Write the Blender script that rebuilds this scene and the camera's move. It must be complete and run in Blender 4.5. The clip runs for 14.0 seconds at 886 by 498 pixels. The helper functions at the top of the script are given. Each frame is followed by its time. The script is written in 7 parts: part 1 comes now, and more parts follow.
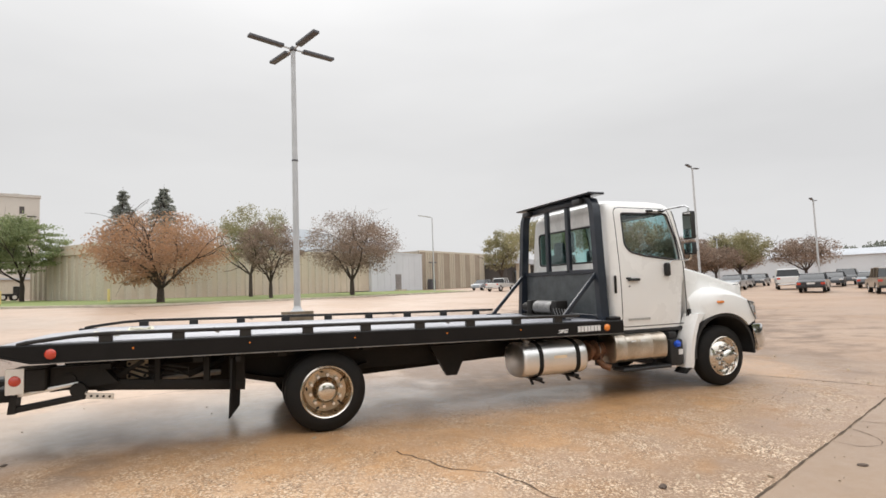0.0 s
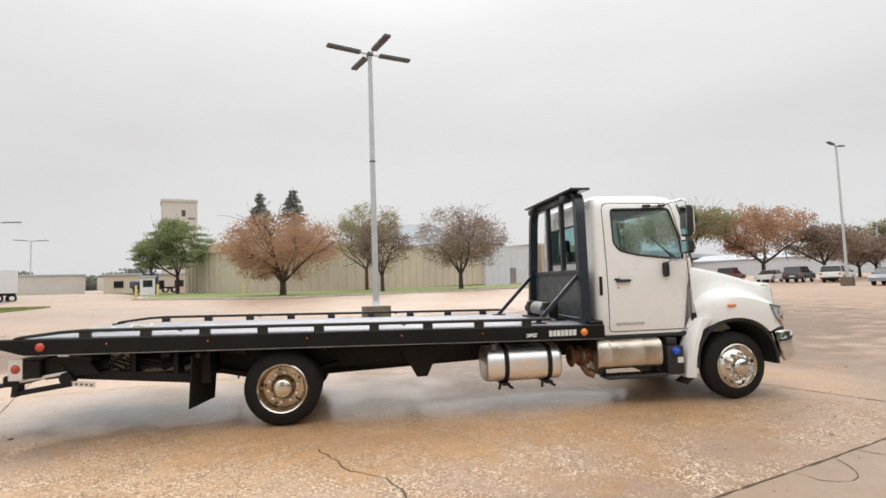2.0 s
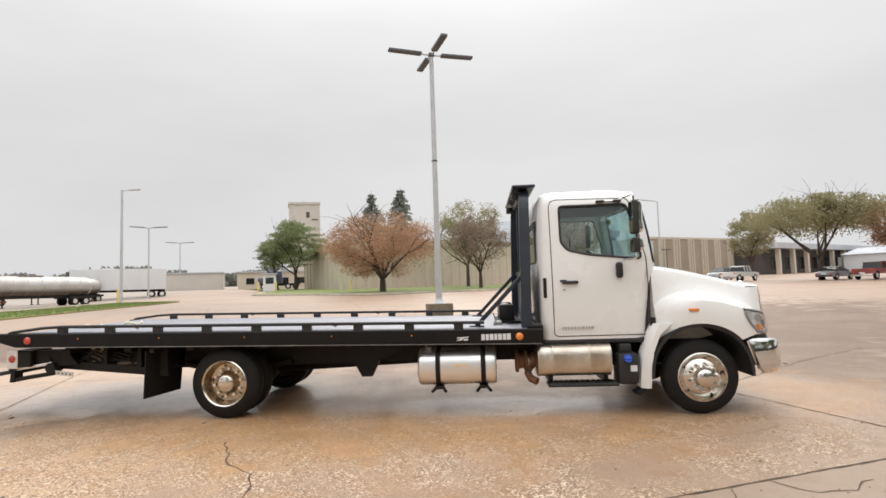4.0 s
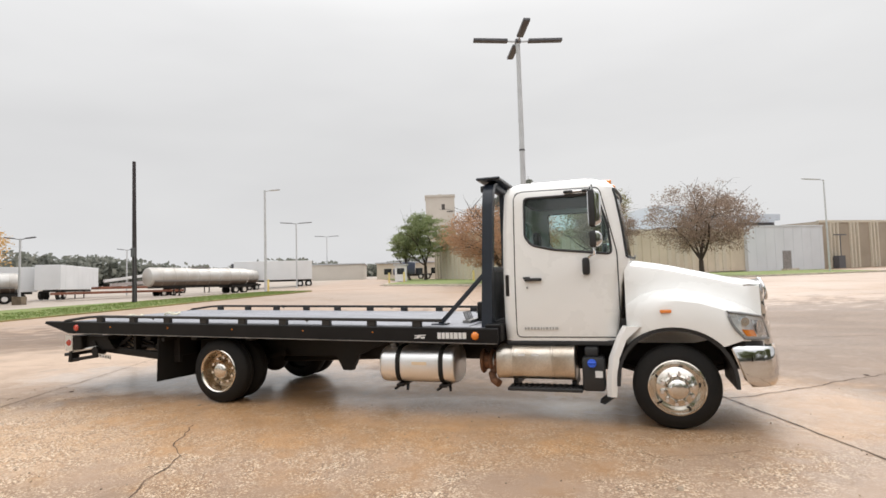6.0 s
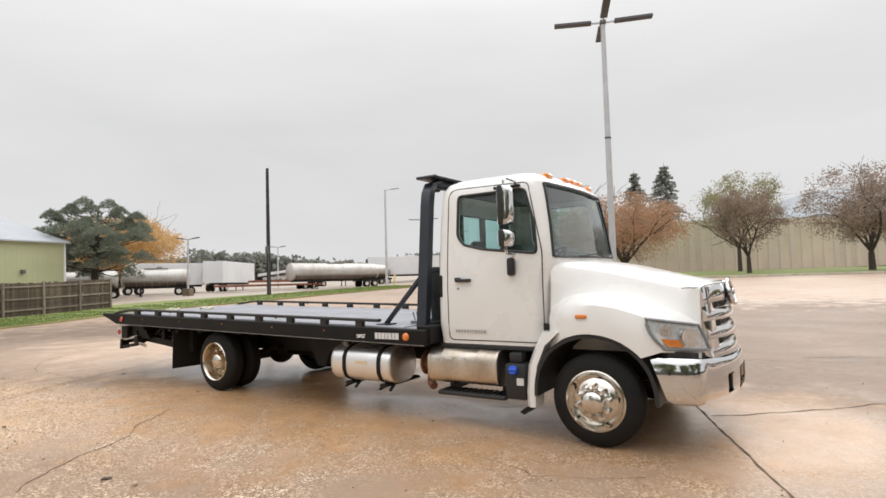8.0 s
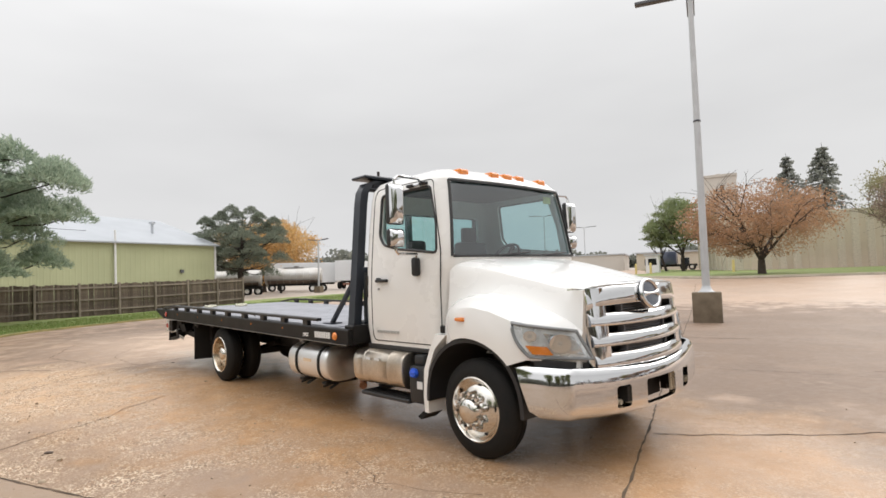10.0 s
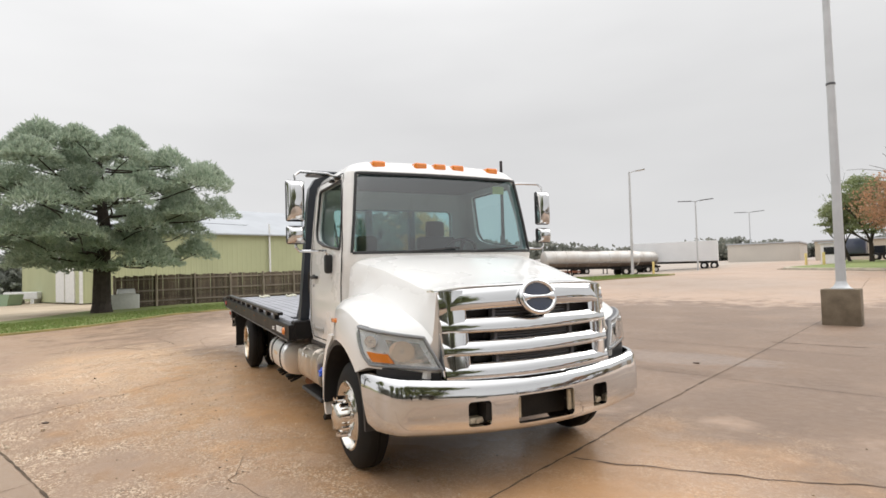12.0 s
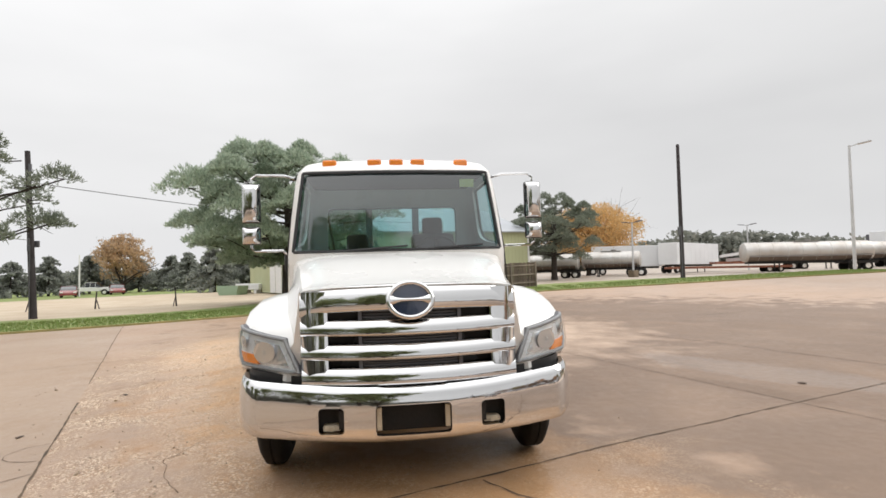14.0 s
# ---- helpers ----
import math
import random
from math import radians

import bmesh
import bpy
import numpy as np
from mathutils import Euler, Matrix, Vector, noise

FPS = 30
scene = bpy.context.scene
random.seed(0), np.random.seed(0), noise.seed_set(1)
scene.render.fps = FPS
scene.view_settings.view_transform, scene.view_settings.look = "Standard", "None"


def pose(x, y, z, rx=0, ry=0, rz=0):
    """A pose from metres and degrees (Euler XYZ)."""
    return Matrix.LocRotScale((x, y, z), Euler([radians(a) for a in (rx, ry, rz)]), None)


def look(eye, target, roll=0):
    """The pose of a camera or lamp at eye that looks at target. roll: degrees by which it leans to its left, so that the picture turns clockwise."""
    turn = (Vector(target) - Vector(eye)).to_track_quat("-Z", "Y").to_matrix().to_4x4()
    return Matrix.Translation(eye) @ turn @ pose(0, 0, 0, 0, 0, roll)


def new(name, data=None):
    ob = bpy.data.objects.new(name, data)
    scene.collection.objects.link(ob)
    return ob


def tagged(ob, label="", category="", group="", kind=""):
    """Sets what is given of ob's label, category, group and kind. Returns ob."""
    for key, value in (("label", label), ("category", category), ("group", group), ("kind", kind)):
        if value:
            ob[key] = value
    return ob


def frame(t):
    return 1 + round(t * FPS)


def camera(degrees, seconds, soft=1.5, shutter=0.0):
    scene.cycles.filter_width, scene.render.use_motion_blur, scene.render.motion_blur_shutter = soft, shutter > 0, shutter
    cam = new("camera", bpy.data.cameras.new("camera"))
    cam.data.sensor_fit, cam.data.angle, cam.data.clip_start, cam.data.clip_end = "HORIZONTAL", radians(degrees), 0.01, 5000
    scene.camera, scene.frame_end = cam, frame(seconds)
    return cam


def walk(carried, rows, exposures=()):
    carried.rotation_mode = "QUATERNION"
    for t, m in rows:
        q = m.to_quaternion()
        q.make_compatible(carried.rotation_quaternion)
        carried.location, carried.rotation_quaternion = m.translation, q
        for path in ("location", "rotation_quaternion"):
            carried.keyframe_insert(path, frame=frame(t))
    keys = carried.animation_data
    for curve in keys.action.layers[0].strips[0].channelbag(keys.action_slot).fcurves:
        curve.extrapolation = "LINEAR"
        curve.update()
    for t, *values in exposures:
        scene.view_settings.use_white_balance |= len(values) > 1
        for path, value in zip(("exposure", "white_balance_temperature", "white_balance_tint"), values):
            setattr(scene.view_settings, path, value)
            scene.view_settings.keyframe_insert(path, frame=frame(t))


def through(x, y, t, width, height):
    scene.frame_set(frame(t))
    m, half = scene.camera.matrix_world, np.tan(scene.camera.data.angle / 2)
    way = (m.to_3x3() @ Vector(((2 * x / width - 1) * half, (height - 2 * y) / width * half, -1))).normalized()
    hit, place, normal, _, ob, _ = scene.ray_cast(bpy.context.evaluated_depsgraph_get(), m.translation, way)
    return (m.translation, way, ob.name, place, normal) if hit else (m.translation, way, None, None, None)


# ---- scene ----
cam = camera(77.3, 14.0, soft=1.6)
PATH = [
    (0, (-0.804, -7.187, 1.58), (-0.085, -5.325, 1.696), -1.7),
    (0.5, (-0.309, -7.292, 1.567), (0.309, -5.393, 1.685), -1.7),
    (1, (0.15, -7.449, 1.578), (0.659, -5.519, 1.696), -1.6),
    (1.5, (0.583, -7.514, 1.604), (0.99, -5.559, 1.714), -1.7),
    (2, (1.081, -7.683, 1.633), (1.368, -5.706, 1.737), -1.8),
    (2.5, (1.621, -7.697, 1.62), (1.79, -5.707, 1.725), -1.9),
    (3, (2.174, -7.76, 1.632), (2.253, -5.765, 1.734), -1.9),
    (5.5, (4.88, -7.431, 1.633), (4.364, -5.501, 1.726), -2.1),
    (6, (5.367, -7.225, 1.641), (4.73, -5.331, 1.726), -2.1),
    (6.5, (5.932, -7.069, 1.643), (5.16, -5.226, 1.729), -2.2),
    (7, (6.423, -6.797, 1.649), (5.546, -5.001, 1.729), -2.1),
    (7.5, (6.942, -6.51, 1.635), (5.955, -4.773, 1.718), -2.2),
    (8, (7.413, -6.155, 1.627), (6.323, -4.481, 1.709), -2.2),
    (10.5, (9.454, -4.166, 1.557), (7.907, -2.902, 1.649), -2.4),
    (11, (9.734, -3.688, 1.561), (8.106, -2.53, 1.648), -2.3),
    (11.5, (9.953, -3.1, 1.563), (8.245, -2.063, 1.644), -2.4),
    (12, (10.177, -2.525, 1.55), (8.4, -1.611, 1.626), -2.2),
    (12.5, (10.305, -1.913, 1.548), (8.466, -1.129, 1.619), -2.1),
    (13, (10.494, -1.294, 1.543), (8.59, -0.687, 1.613), -1.9),
    (13.5, (10.518, -0.745, 1.542), (8.565, -0.321, 1.61), -2.3),
    (14, (10.598, -0.238, 1.507), (8.616, 0.015, 1.589), -2.2),
]
walk(cam, [(t, look(eye, target, roll)) for t, eye, target, roll in PATH])

# ---- world, sun ----
SUN_ELEV, SUN_ROT = radians(36), radians(4)
world = bpy.data.worlds.new("overcast_sky")
scene.world = world
world.use_nodes = True
wn, wl = world.node_tree.nodes, world.node_tree.links
wn.clear()
w_out, w_bg = wn.new("ShaderNodeOutputWorld"), wn.new("ShaderNodeBackground")
w_sky = wn.new("ShaderNodeTexSky")
w_sky.sky_type, w_sky.sun_disc = "NISHITA", False
w_sky.sun_elevation, w_sky.sun_rotation, w_sky.dust_density = SUN_ELEV, SUN_ROT, 4.0
w_hsv = wn.new("ShaderNodeHueSaturation")
w_hsv.inputs["Saturation"].default_value, w_hsv.inputs["Value"].default_value = 0.12, 0.09
w_tc, w_sep = wn.new("ShaderNodeTexCoord"), wn.new("ShaderNodeSeparateXYZ")
w_map, w_noise = wn.new("ShaderNodeMapping"), wn.new("ShaderNodeTexNoise")
w_map.inputs["Scale"].default_value = (1.0, 1.0, 3.5)
w_noise.inputs["Scale"].default_value, w_noise.inputs["Detail"].default_value = 1.3, 4.0
w_ramp, w_cloud = wn.new("ShaderNodeValToRGB"), wn.new("ShaderNodeValToRGB")
e = w_ramp.color_ramp.elements
e[0].position, e[0].color = 0.0, (0.66, 0.66, 0.67, 1)
e[1].position, e[1].color = 0.95, (1.85, 1.85, 1.86, 1)
for pos, c in ((0.07, 0.665), (0.25, 0.66), (0.42, 0.76), (0.6, 1.1)):
    k = e.new(pos)
    k.color = (c, c, c * 1.005, 1)
e = w_cloud.color_ramp.elements
e[0].position, e[0].color = 0.35, (0.93, 0.93, 0.935, 1)
e[1].position, e[1].color = 0.65, (1.05, 1.05, 1.05, 1)
w_mul, w_add = wn.new("ShaderNodeMix"), wn.new("ShaderNodeMix")
w_mul.data_type = w_add.data_type = "RGBA"
w_mul.blend_type = "MULTIPLY"
w_mul.inputs[0].default_value, w_add.inputs[0].default_value = 1.0, 0.03
wl.new(w_tc.outputs["Generated"], w_sep.inputs[0])
wl.new(w_tc.outputs["Generated"], w_map.inputs[0])
wl.new(w_map.outputs[0], w_noise.inputs["Vector"])
wl.new(w_sep.outputs["Z"], w_ramp.inputs[0])
wl.new(w_noise.outputs["Fac"], w_cloud.inputs[0])
wl.new(w_ramp.outputs[0], w_mul.inputs[6])
wl.new(w_cloud.outputs[0], w_mul.inputs[7])
wl.new(w_sky.outputs[0], w_hsv.inputs["Color"])
wl.new(w_mul.outputs[2], w_add.inputs[6])
wl.new(w_hsv.outputs[0], w_add.inputs[7])
wl.new(w_add.outputs[2], w_bg.inputs["Color"])
w_side = wn.new("ShaderNodeMapRange")                 # the cloud is a little thinner on one side
for k_, v_ in zip(("From Min", "From Max", "To Min", "To Max"), (-1.0, 1.0, 1.45, 1.06)):
    w_side.inputs[k_].default_value = v_
wl.new(w_sep.outputs["Y"], w_side.inputs["Value"])
wl.new(w_side.outputs[0], w_bg.inputs["Strength"])
wl.new(w_bg.outputs[0], w_out.inputs["Surface"])

sun = new("sun", bpy.data.lights.new("sun", "SUN"))
sun.data.energy, sun.data.angle, sun.data.color = 1.3, radians(40), (1.0, 0.97, 0.93)
sun.matrix_world = look((0, 0, 0), (-math.sin(SUN_ROT) * math.cos(SUN_ELEV), -math.cos(SUN_ROT) * math.cos(SUN_ELEV), -math.sin(SUN_ELEV)))
scene.view_settings.exposure = 0.0


# ---- materials ----
def material(name, color, rough=0.5, metal=0.0, var=0.12, scale=6.0, bump=0.0, bump_scale=60.0, color2=None, fine=0.0, coat=0.0, spec=0.5, per_object=0.0, per_island=0.0, rough_var=0.08):
    """A procedural surface: large blotches, fine grain, relief and uneven gloss at real size."""
    m = bpy.data.materials.new(name)
    m.use_nodes = True
    n, l = m.node_tree.nodes, m.node_tree.links
    b = n["Principled BSDF"]
    b.inputs["Metallic"].default_value = metal
    b.inputs["Coat Weight"].default_value = coat
    b.inputs["Coat Roughness"].default_value = 0.05
    b.inputs["Specular IOR Level"].default_value = spec
    tc = n.new("ShaderNodeTexCoord")
    big = n.new("ShaderNodeTexNoise")
    big.inputs["Scale"].default_value, big.inputs["Detail"].default_value = scale, 6.0
    l.new(tc.outputs["Object"], big.inputs["Vector"])
    ramp = n.new("ShaderNodeMapRange")
    ramp.inputs["From Min"].default_value, ramp.inputs["From Max"].default_value = 0.3, 0.7
    l.new(big.outputs["Fac"], ramp.inputs["Value"])
    mix = n.new("ShaderNodeMix")
    mix.data_type = "RGBA"
    c2 = color2 if color2 else tuple(c * (1 - var) for c in color)
    mix.inputs[6].default_value, mix.inputs[7].default_value = (*color, 1), (*c2, 1)
    l.new(ramp.outputs[0], mix.inputs[0])
    col = mix.outputs[2]
    grain = n.new("ShaderNodeTexNoise")
    grain.inputs["Scale"].default_value, grain.inputs["Detail"].default_value = bump_scale, 4.0
    l.new(tc.outputs["Object"], grain.inputs["Vector"])
    hsv = n.new("ShaderNodeHueSaturation")
    l.new(col, hsv.inputs["Color"])
    val = n.new("ShaderNodeMath")
    val.operation, val.inputs[1].default_value, val.inputs[2].default_value = "MULTIPLY_ADD", fine * 2, 1.0 - fine
    l.new(grain.outputs["Fac"], val.inputs[0])
    out = val.outputs[0]
    for amount, node, socket in ((per_object, "ShaderNodeObjectInfo", "Random"), (per_island, "ShaderNodeNewGeometry", "Random Per Island")):
        if amount:
            r, a, mm = n.new(node), n.new("ShaderNodeMath"), n.new("ShaderNodeMath")
            a.operation, a.inputs[1].default_value, a.inputs[2].default_value = "MULTIPLY_ADD", amount * 2, 1.0 - amount
            l.new(r.outputs[socket], a.inputs[0])
            mm.operation = "MULTIPLY"
            l.new(out, mm.inputs[0])
            l.new(a.outputs[0], mm.inputs[1])
            out = mm.outputs[0]
    l.new(out, hsv.inputs["Value"])
    l.new(hsv.outputs[0], b.inputs["Base Color"])
    rr = n.new("ShaderNodeMapRange")
    rr.inputs["To Min"].default_value, rr.inputs["To Max"].default_value = max(0.0, rough - rough_var), min(1.0, rough + rough_var)
    l.new(big.outputs["Fac"], rr.inputs["Value"])
    l.new(rr.outputs[0], b.inputs["Roughness"])
    if bump:
        bp = n.new("ShaderNodeBump")
        bp.inputs["Strength"].default_value, bp.inputs["Distance"].default_value = bump, 0.02
        l.new(grain.outputs["Fac"], bp.inputs["Height"])
        l.new(bp.outputs[0], b.inputs["Normal"])
    return m


def glass_material(name, tint, gloss=0.03, face=0.07):
    m = bpy.data.materials.new(name)
    m.use_nodes = True
    n, l = m.node_tree.nodes, m.node_tree.links
    n.clear()
    o, mx, t, g, f, p, a = (n.new("ShaderNode" + k) for k in ("OutputMaterial", "MixShader", "BsdfTransparent", "BsdfGlossy", "LayerWeight", "Math", "Math"))
    t.inputs[0].default_value, g.inputs["Roughness"].default_value, f.inputs["Blend"].default_value = (*tint, 1), gloss, 0.5
    p.operation, p.inputs[1].default_value = "POWER", 5.0
    a.operation, a.inputs[1].default_value, a.inputs[2].default_value = "MULTIPLY_ADD", 0.92, face
    l.new(f.outputs["Facing"], p.inputs[0])
    l.new(p.outputs[0], a.inputs[0])
    l.new(a.outputs[0], mx.inputs[0])
    l.new(t.outputs[0], mx.inputs[1])
    l.new(g.outputs[0], mx.inputs[2])
    l.new(mx.outputs[0], o.inputs[0])
    return m


def leaf_material(name, a, b, through=0.35):
    """Leaves that differ one from the next and let some light through."""
    m = bpy.data.materials.new(name)
    m.use_nodes = True
    n, l = m.node_tree.nodes, m.node_tree.links
    p = n["Principled BSDF"]
    p.inputs["Roughness"].default_value = 0.6
    geo, mix, tr, ms = n.new("ShaderNodeNewGeometry"), n.new("ShaderNodeMix"), n.new("ShaderNodeBsdfTranslucent"), n.new("ShaderNodeMixShader")
    mix.data_type = "RGBA"
    mix.inputs[6].default_value, mix.inputs[7].default_value = (*a, 1), (*b, 1)
    l.new(geo.outputs["Random Per Island"], mix.inputs[0])
    l.new(mix.outputs[2], p.inputs["Base Color"])
    l.new(mix.outputs[2], tr.inputs[0])
    ms.inputs[0].default_value = through
    l.new(p.outputs[0], ms.inputs[1])
    l.new(tr.outputs[0], ms.inputs[2])
    l.new(ms.outputs[0], n["Material Output"].inputs[0])
    return m


def concrete_material():
    """Worn tan concrete: exposed stones, brown mud stains, a wet film in blotches, and some light and shade painted in.
    """
    m = bpy.data.materials.new("worn_wet_concrete")
    m.use_nodes = True
    n, l = m.node_tree.nodes, m.node_tree.links
    b = n["Principled BSDF"]
    tc = n.new("ShaderNodeTexCoord")

    def tex(scale, detail=6.0, rough=0.6):
        t = n.new("ShaderNodeTexNoise")
        t.inputs["Scale"].default_value, t.inputs["Detail"].default_value, t.inputs["Roughness"].default_value = scale, detail, rough
        l.new(tc.outputs["Object"], t.inputs["Vector"])
        return t.outputs["Fac"]

    def span(src, a, c, lo=0.0, hi=1.0):
        r = n.new("ShaderNodeMapRange")
        for k, v in zip(("From Min", "From Max", "To Min", "To Max"), (a, c, lo, hi)):
            r.inputs[k].default_value = v
        l.new(src, r.inputs["Value"])
        return r.outputs[0]

    def blend(fac, x, y, kind="MIX"):
        k = n.new("ShaderNodeMix")
        k.data_type, k.blend_type = "RGBA", kind
        for i, v in ((0, fac), (6, x), (7, y)):
            if isinstance(v, tuple):
                k.inputs[i].default_value = (*v, 1)
            elif isinstance(v, float):
                k.inputs[i].default_value = v
            else:
                l.new(v, k.inputs[i])
        return k.outputs[2]

    def maths(op, x, y):
        k = n.new("ShaderNodeMath")
        k.operation, k.use_clamp = op, True
        for i, v in ((0, x), (1, y)):
            if isinstance(v, float):
                k.inputs[i].default_value = v
            else:
                l.new(v, k.inputs[i])
        return k.outputs[0]

    def cells(scale, jitter=1.0):
        v, c = n.new("ShaderNodeTexVoronoi"), n.new("ShaderNodeSeparateColor")
        v.inputs["Scale"].default_value, v.inputs["Randomness"].default_value = scale, jitter
        l.new(tc.outputs["Object"], v.inputs["Vector"])
        l.new(v.outputs["Color"], c.inputs[0])
        return v.outputs["Distance"], c.outputs[0], c.outputs[1]

    def along(d):
        """The distance along a direction of the plan."""
        k = n.new("ShaderNodeVectorMath")
        k.operation = "DOT_PRODUCT"
        l.new(tc.outputs["Object"], k.inputs[0])
        k.inputs[1].default_value = d
        return k.outputs["Value"]

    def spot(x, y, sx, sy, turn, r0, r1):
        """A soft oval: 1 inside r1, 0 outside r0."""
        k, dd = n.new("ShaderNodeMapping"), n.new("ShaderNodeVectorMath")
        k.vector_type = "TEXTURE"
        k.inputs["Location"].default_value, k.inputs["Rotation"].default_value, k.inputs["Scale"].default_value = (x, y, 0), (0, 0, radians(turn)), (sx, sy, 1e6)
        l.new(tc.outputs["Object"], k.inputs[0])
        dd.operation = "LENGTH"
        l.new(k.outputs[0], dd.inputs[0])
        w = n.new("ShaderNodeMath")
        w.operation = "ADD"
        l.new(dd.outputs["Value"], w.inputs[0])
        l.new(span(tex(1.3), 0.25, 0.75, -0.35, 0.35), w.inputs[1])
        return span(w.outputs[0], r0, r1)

    d1, r1, g1 = cells(55.0)
    _, r2, g2 = cells(95.0)
    smooth = span(along((-0.3525, 0.936, 0.0)), -4.83, -4.86)         # the slab beyond the long joint
    yard = span(along((-0.9, -0.2, 0.0)), 19.0, 26.0)                 # the grey yard past the verge
    far = span(along((-0.374, 0.927, 0.0)), 9.0, 16.0)                # paler across the lot, the far glare put into the colour
    dim_oval = spot(2.0, 10.5, 24.0, 13.0, 24, 1.05, 0.78)                  # large oval of the lot painted darker for its dimmer light
    mud = maths("MAXIMUM", spot(2.2, -1.1, 4.8, 2.3, 4, 1.05, 0.5), maths("MULTIPLY", spot(6.9, 0.2, 1.9, 1.9, 0, 1.0, 0.5), 0.8))   # runoff beside the truck
    pool = maths("MAXIMUM", maths("MULTIPLY", spot(3.0, 5.4, 2.4, 0.8, 28, 1.0, 0.7), 0.6), maths("MAXIMUM", maths("MAXIMUM", maths("MULTIPLY", spot(7.2, 0.4, 1.5, 1.5, 0, 1.0, 0.6), 0.8), spot(-1.2, 0.6, 4.6, 2.0, 6, 1.0, 0.6)), spot(3.2, -0.6, 2.6, 0.7, 4, 1.0, 0.6)))
    base = blend(span(tex(0.16), 0.35, 0.65), (0.40, 0.268, 0.178), (0.335, 0.220, 0.145))
    base = blend(maths("MULTIPLY", far, 0.7), base, (0.46, 0.325, 0.235))
    base = blend(maths("MULTIPLY", dim_oval, 0.92), base, blend(span(tex(0.3), 0.35, 0.65), (0.205, 0.144, 0.105), (0.168, 0.117, 0.086)))
    # pale oval under and behind the tail: wet sky sheen painted into the colour
    base = blend(maths("MULTIPLY", spot(-4.9, 2.0, 6.4, 4.0, 12, 1.15, 0.45), 0.85), base, (0.62, 0.465, 0.35))
    base = blend(maths("MULTIPLY", spot(-1.6, -3.2, 3.2, 1.6, 14, 1.1, 0.5), 0.9), base, (0.66, 0.43, 0.255))
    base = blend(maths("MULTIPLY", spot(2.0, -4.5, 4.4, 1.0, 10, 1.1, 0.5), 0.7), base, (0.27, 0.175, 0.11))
    base = blend(maths("MULTIPLY", spot(8.9, 1.6, 2.0, 5.0, -10, 1.1, 0.5), 0.85), base, (0.225, 0.155, 0.11))
    base = blend(maths("MULTIPLY", spot(-17.0, 26.5, 12.0, 5.5, 10, 1.1, 0.5), 0.5), base, (0.27, 0.21, 0.165))
    base = blend(smooth, base, (0.335, 0.235, 0.16))
    base = blend(span(tex(1.1, 8.0), 0.5, 0.78, 0.0, 0.4), base, (0.27, 0.180, 0.120))
    base = blend(span(tex(0.45, 8.0), 0.50, 0.70, 0.0, 0.45), base, (0.33, 0.225, 0.155))
    base = blend(span(tex(3.5, 8.0, 0.7), 0.58, 0.72, 0.0, 0.35), base, (0.24, 0.165, 0.115))
    # a wet stain along the joint, and the deck's shade painted beside the tail
    stain_and_shade = maths("MAXIMUM", spot(4.1, 4.45, 1.25, 0.26, 22, 1.1, 0.6), spot(-1.6, -1.5, 1.6, 0.5, 14, 1.1, 0.5))
    base = blend(maths("MULTIPLY", stain_and_shade, 0.75), base, (0.165, 0.110, 0.075))
    base = blend(maths("MULTIPLY", mud, 0.9), base, blend(span(tex(2.0), 0.35, 0.65), (0.60, 0.33, 0.147), (0.46, 0.25, 0.104)))
    base = blend(maths("MULTIPLY", yard, 0.85), base, (0.40, 0.345, 0.290))
    worn = maths("MAXIMUM", spot(0.6, -3.0, 7.0, 2.5, 9, 1.1, 0.7), maths("MULTIPLY", spot(7.6, -0.4, 2.0, 3.3, 20, 1.1, 0.6), 0.4))
    bare = maths("MULTIPLY", maths("MULTIPLY", maths("MULTIPLY", maths("MAXIMUM", span(tex(0.9, 6.0), 0.36, 0.54), spot(-0.9, -2.8, 3.4, 1.3, 12, 1.1, 0.6)), span(tex(3.4, 4.0), 0.36, 0.56, 0.25, 1.0)), worn), maths("SUBTRACT", 1.0, maths("MAXIMUM", smooth, maths("MULTIPLY", mud, 0.45))))
    base = blend(maths("MULTIPLY", bare, 0.5), base, (0.37, 0.21, 0.105))
    light = maths("MULTIPLY", maths("MAXIMUM", span(r1, 0.84, 0.88), span(r2, 0.80, 0.85)), bare)
    dark = maths("MULTIPLY", maths("MAXIMUM", span(g1, 0.80, 0.86), span(g2, 0.70, 0.78)), bare)
    base = blend(maths("MULTIPLY", dark, 0.9), base, (0.14, 0.085, 0.05))
    base = blend(maths("MULTIPLY", light, 0.9), base, (0.84, 0.68, 0.50))
    base = blend(span(tex(160.0, 3.0), 0.3, 0.7, 0.0, 0.2), base, (0.20, 0.135, 0.09))
    l.new(base, b.inputs["Base Color"])
    wet = maths("MAXIMUM", maths("MULTIPLY", span(tex(0.22, 5.0), 0.36, 0.6), 0.35), maths("MAXIMUM", maths("MULTIPLY", mud, 0.8), pool))
    l.new(maths("MULTIPLY", maths("MULTIPLY", wet, maths("SUBTRACT", 1.0, maths("MAXIMUM", maths("MULTIPLY", bare, 0.7), maths("MULTIPLY", maths("MULTIPLY", dim_oval, 0.75), maths("SUBTRACT", 1.0, pool))))), 0.8), b.inputs["Coat Weight"])
    l.new(span(maths("MAXIMUM", maths("MULTIPLY", mud, 0.75), pool), 0.0, 1.0, 0.34, 0.19), b.inputs["Coat Roughness"])
    l.new(span(dim_oval, 0.0, 1.0, 0.5, 0.22), b.inputs["Specular IOR Level"])
    rough = span(wet, 0.0, 1.0, 0.56, 0.40)
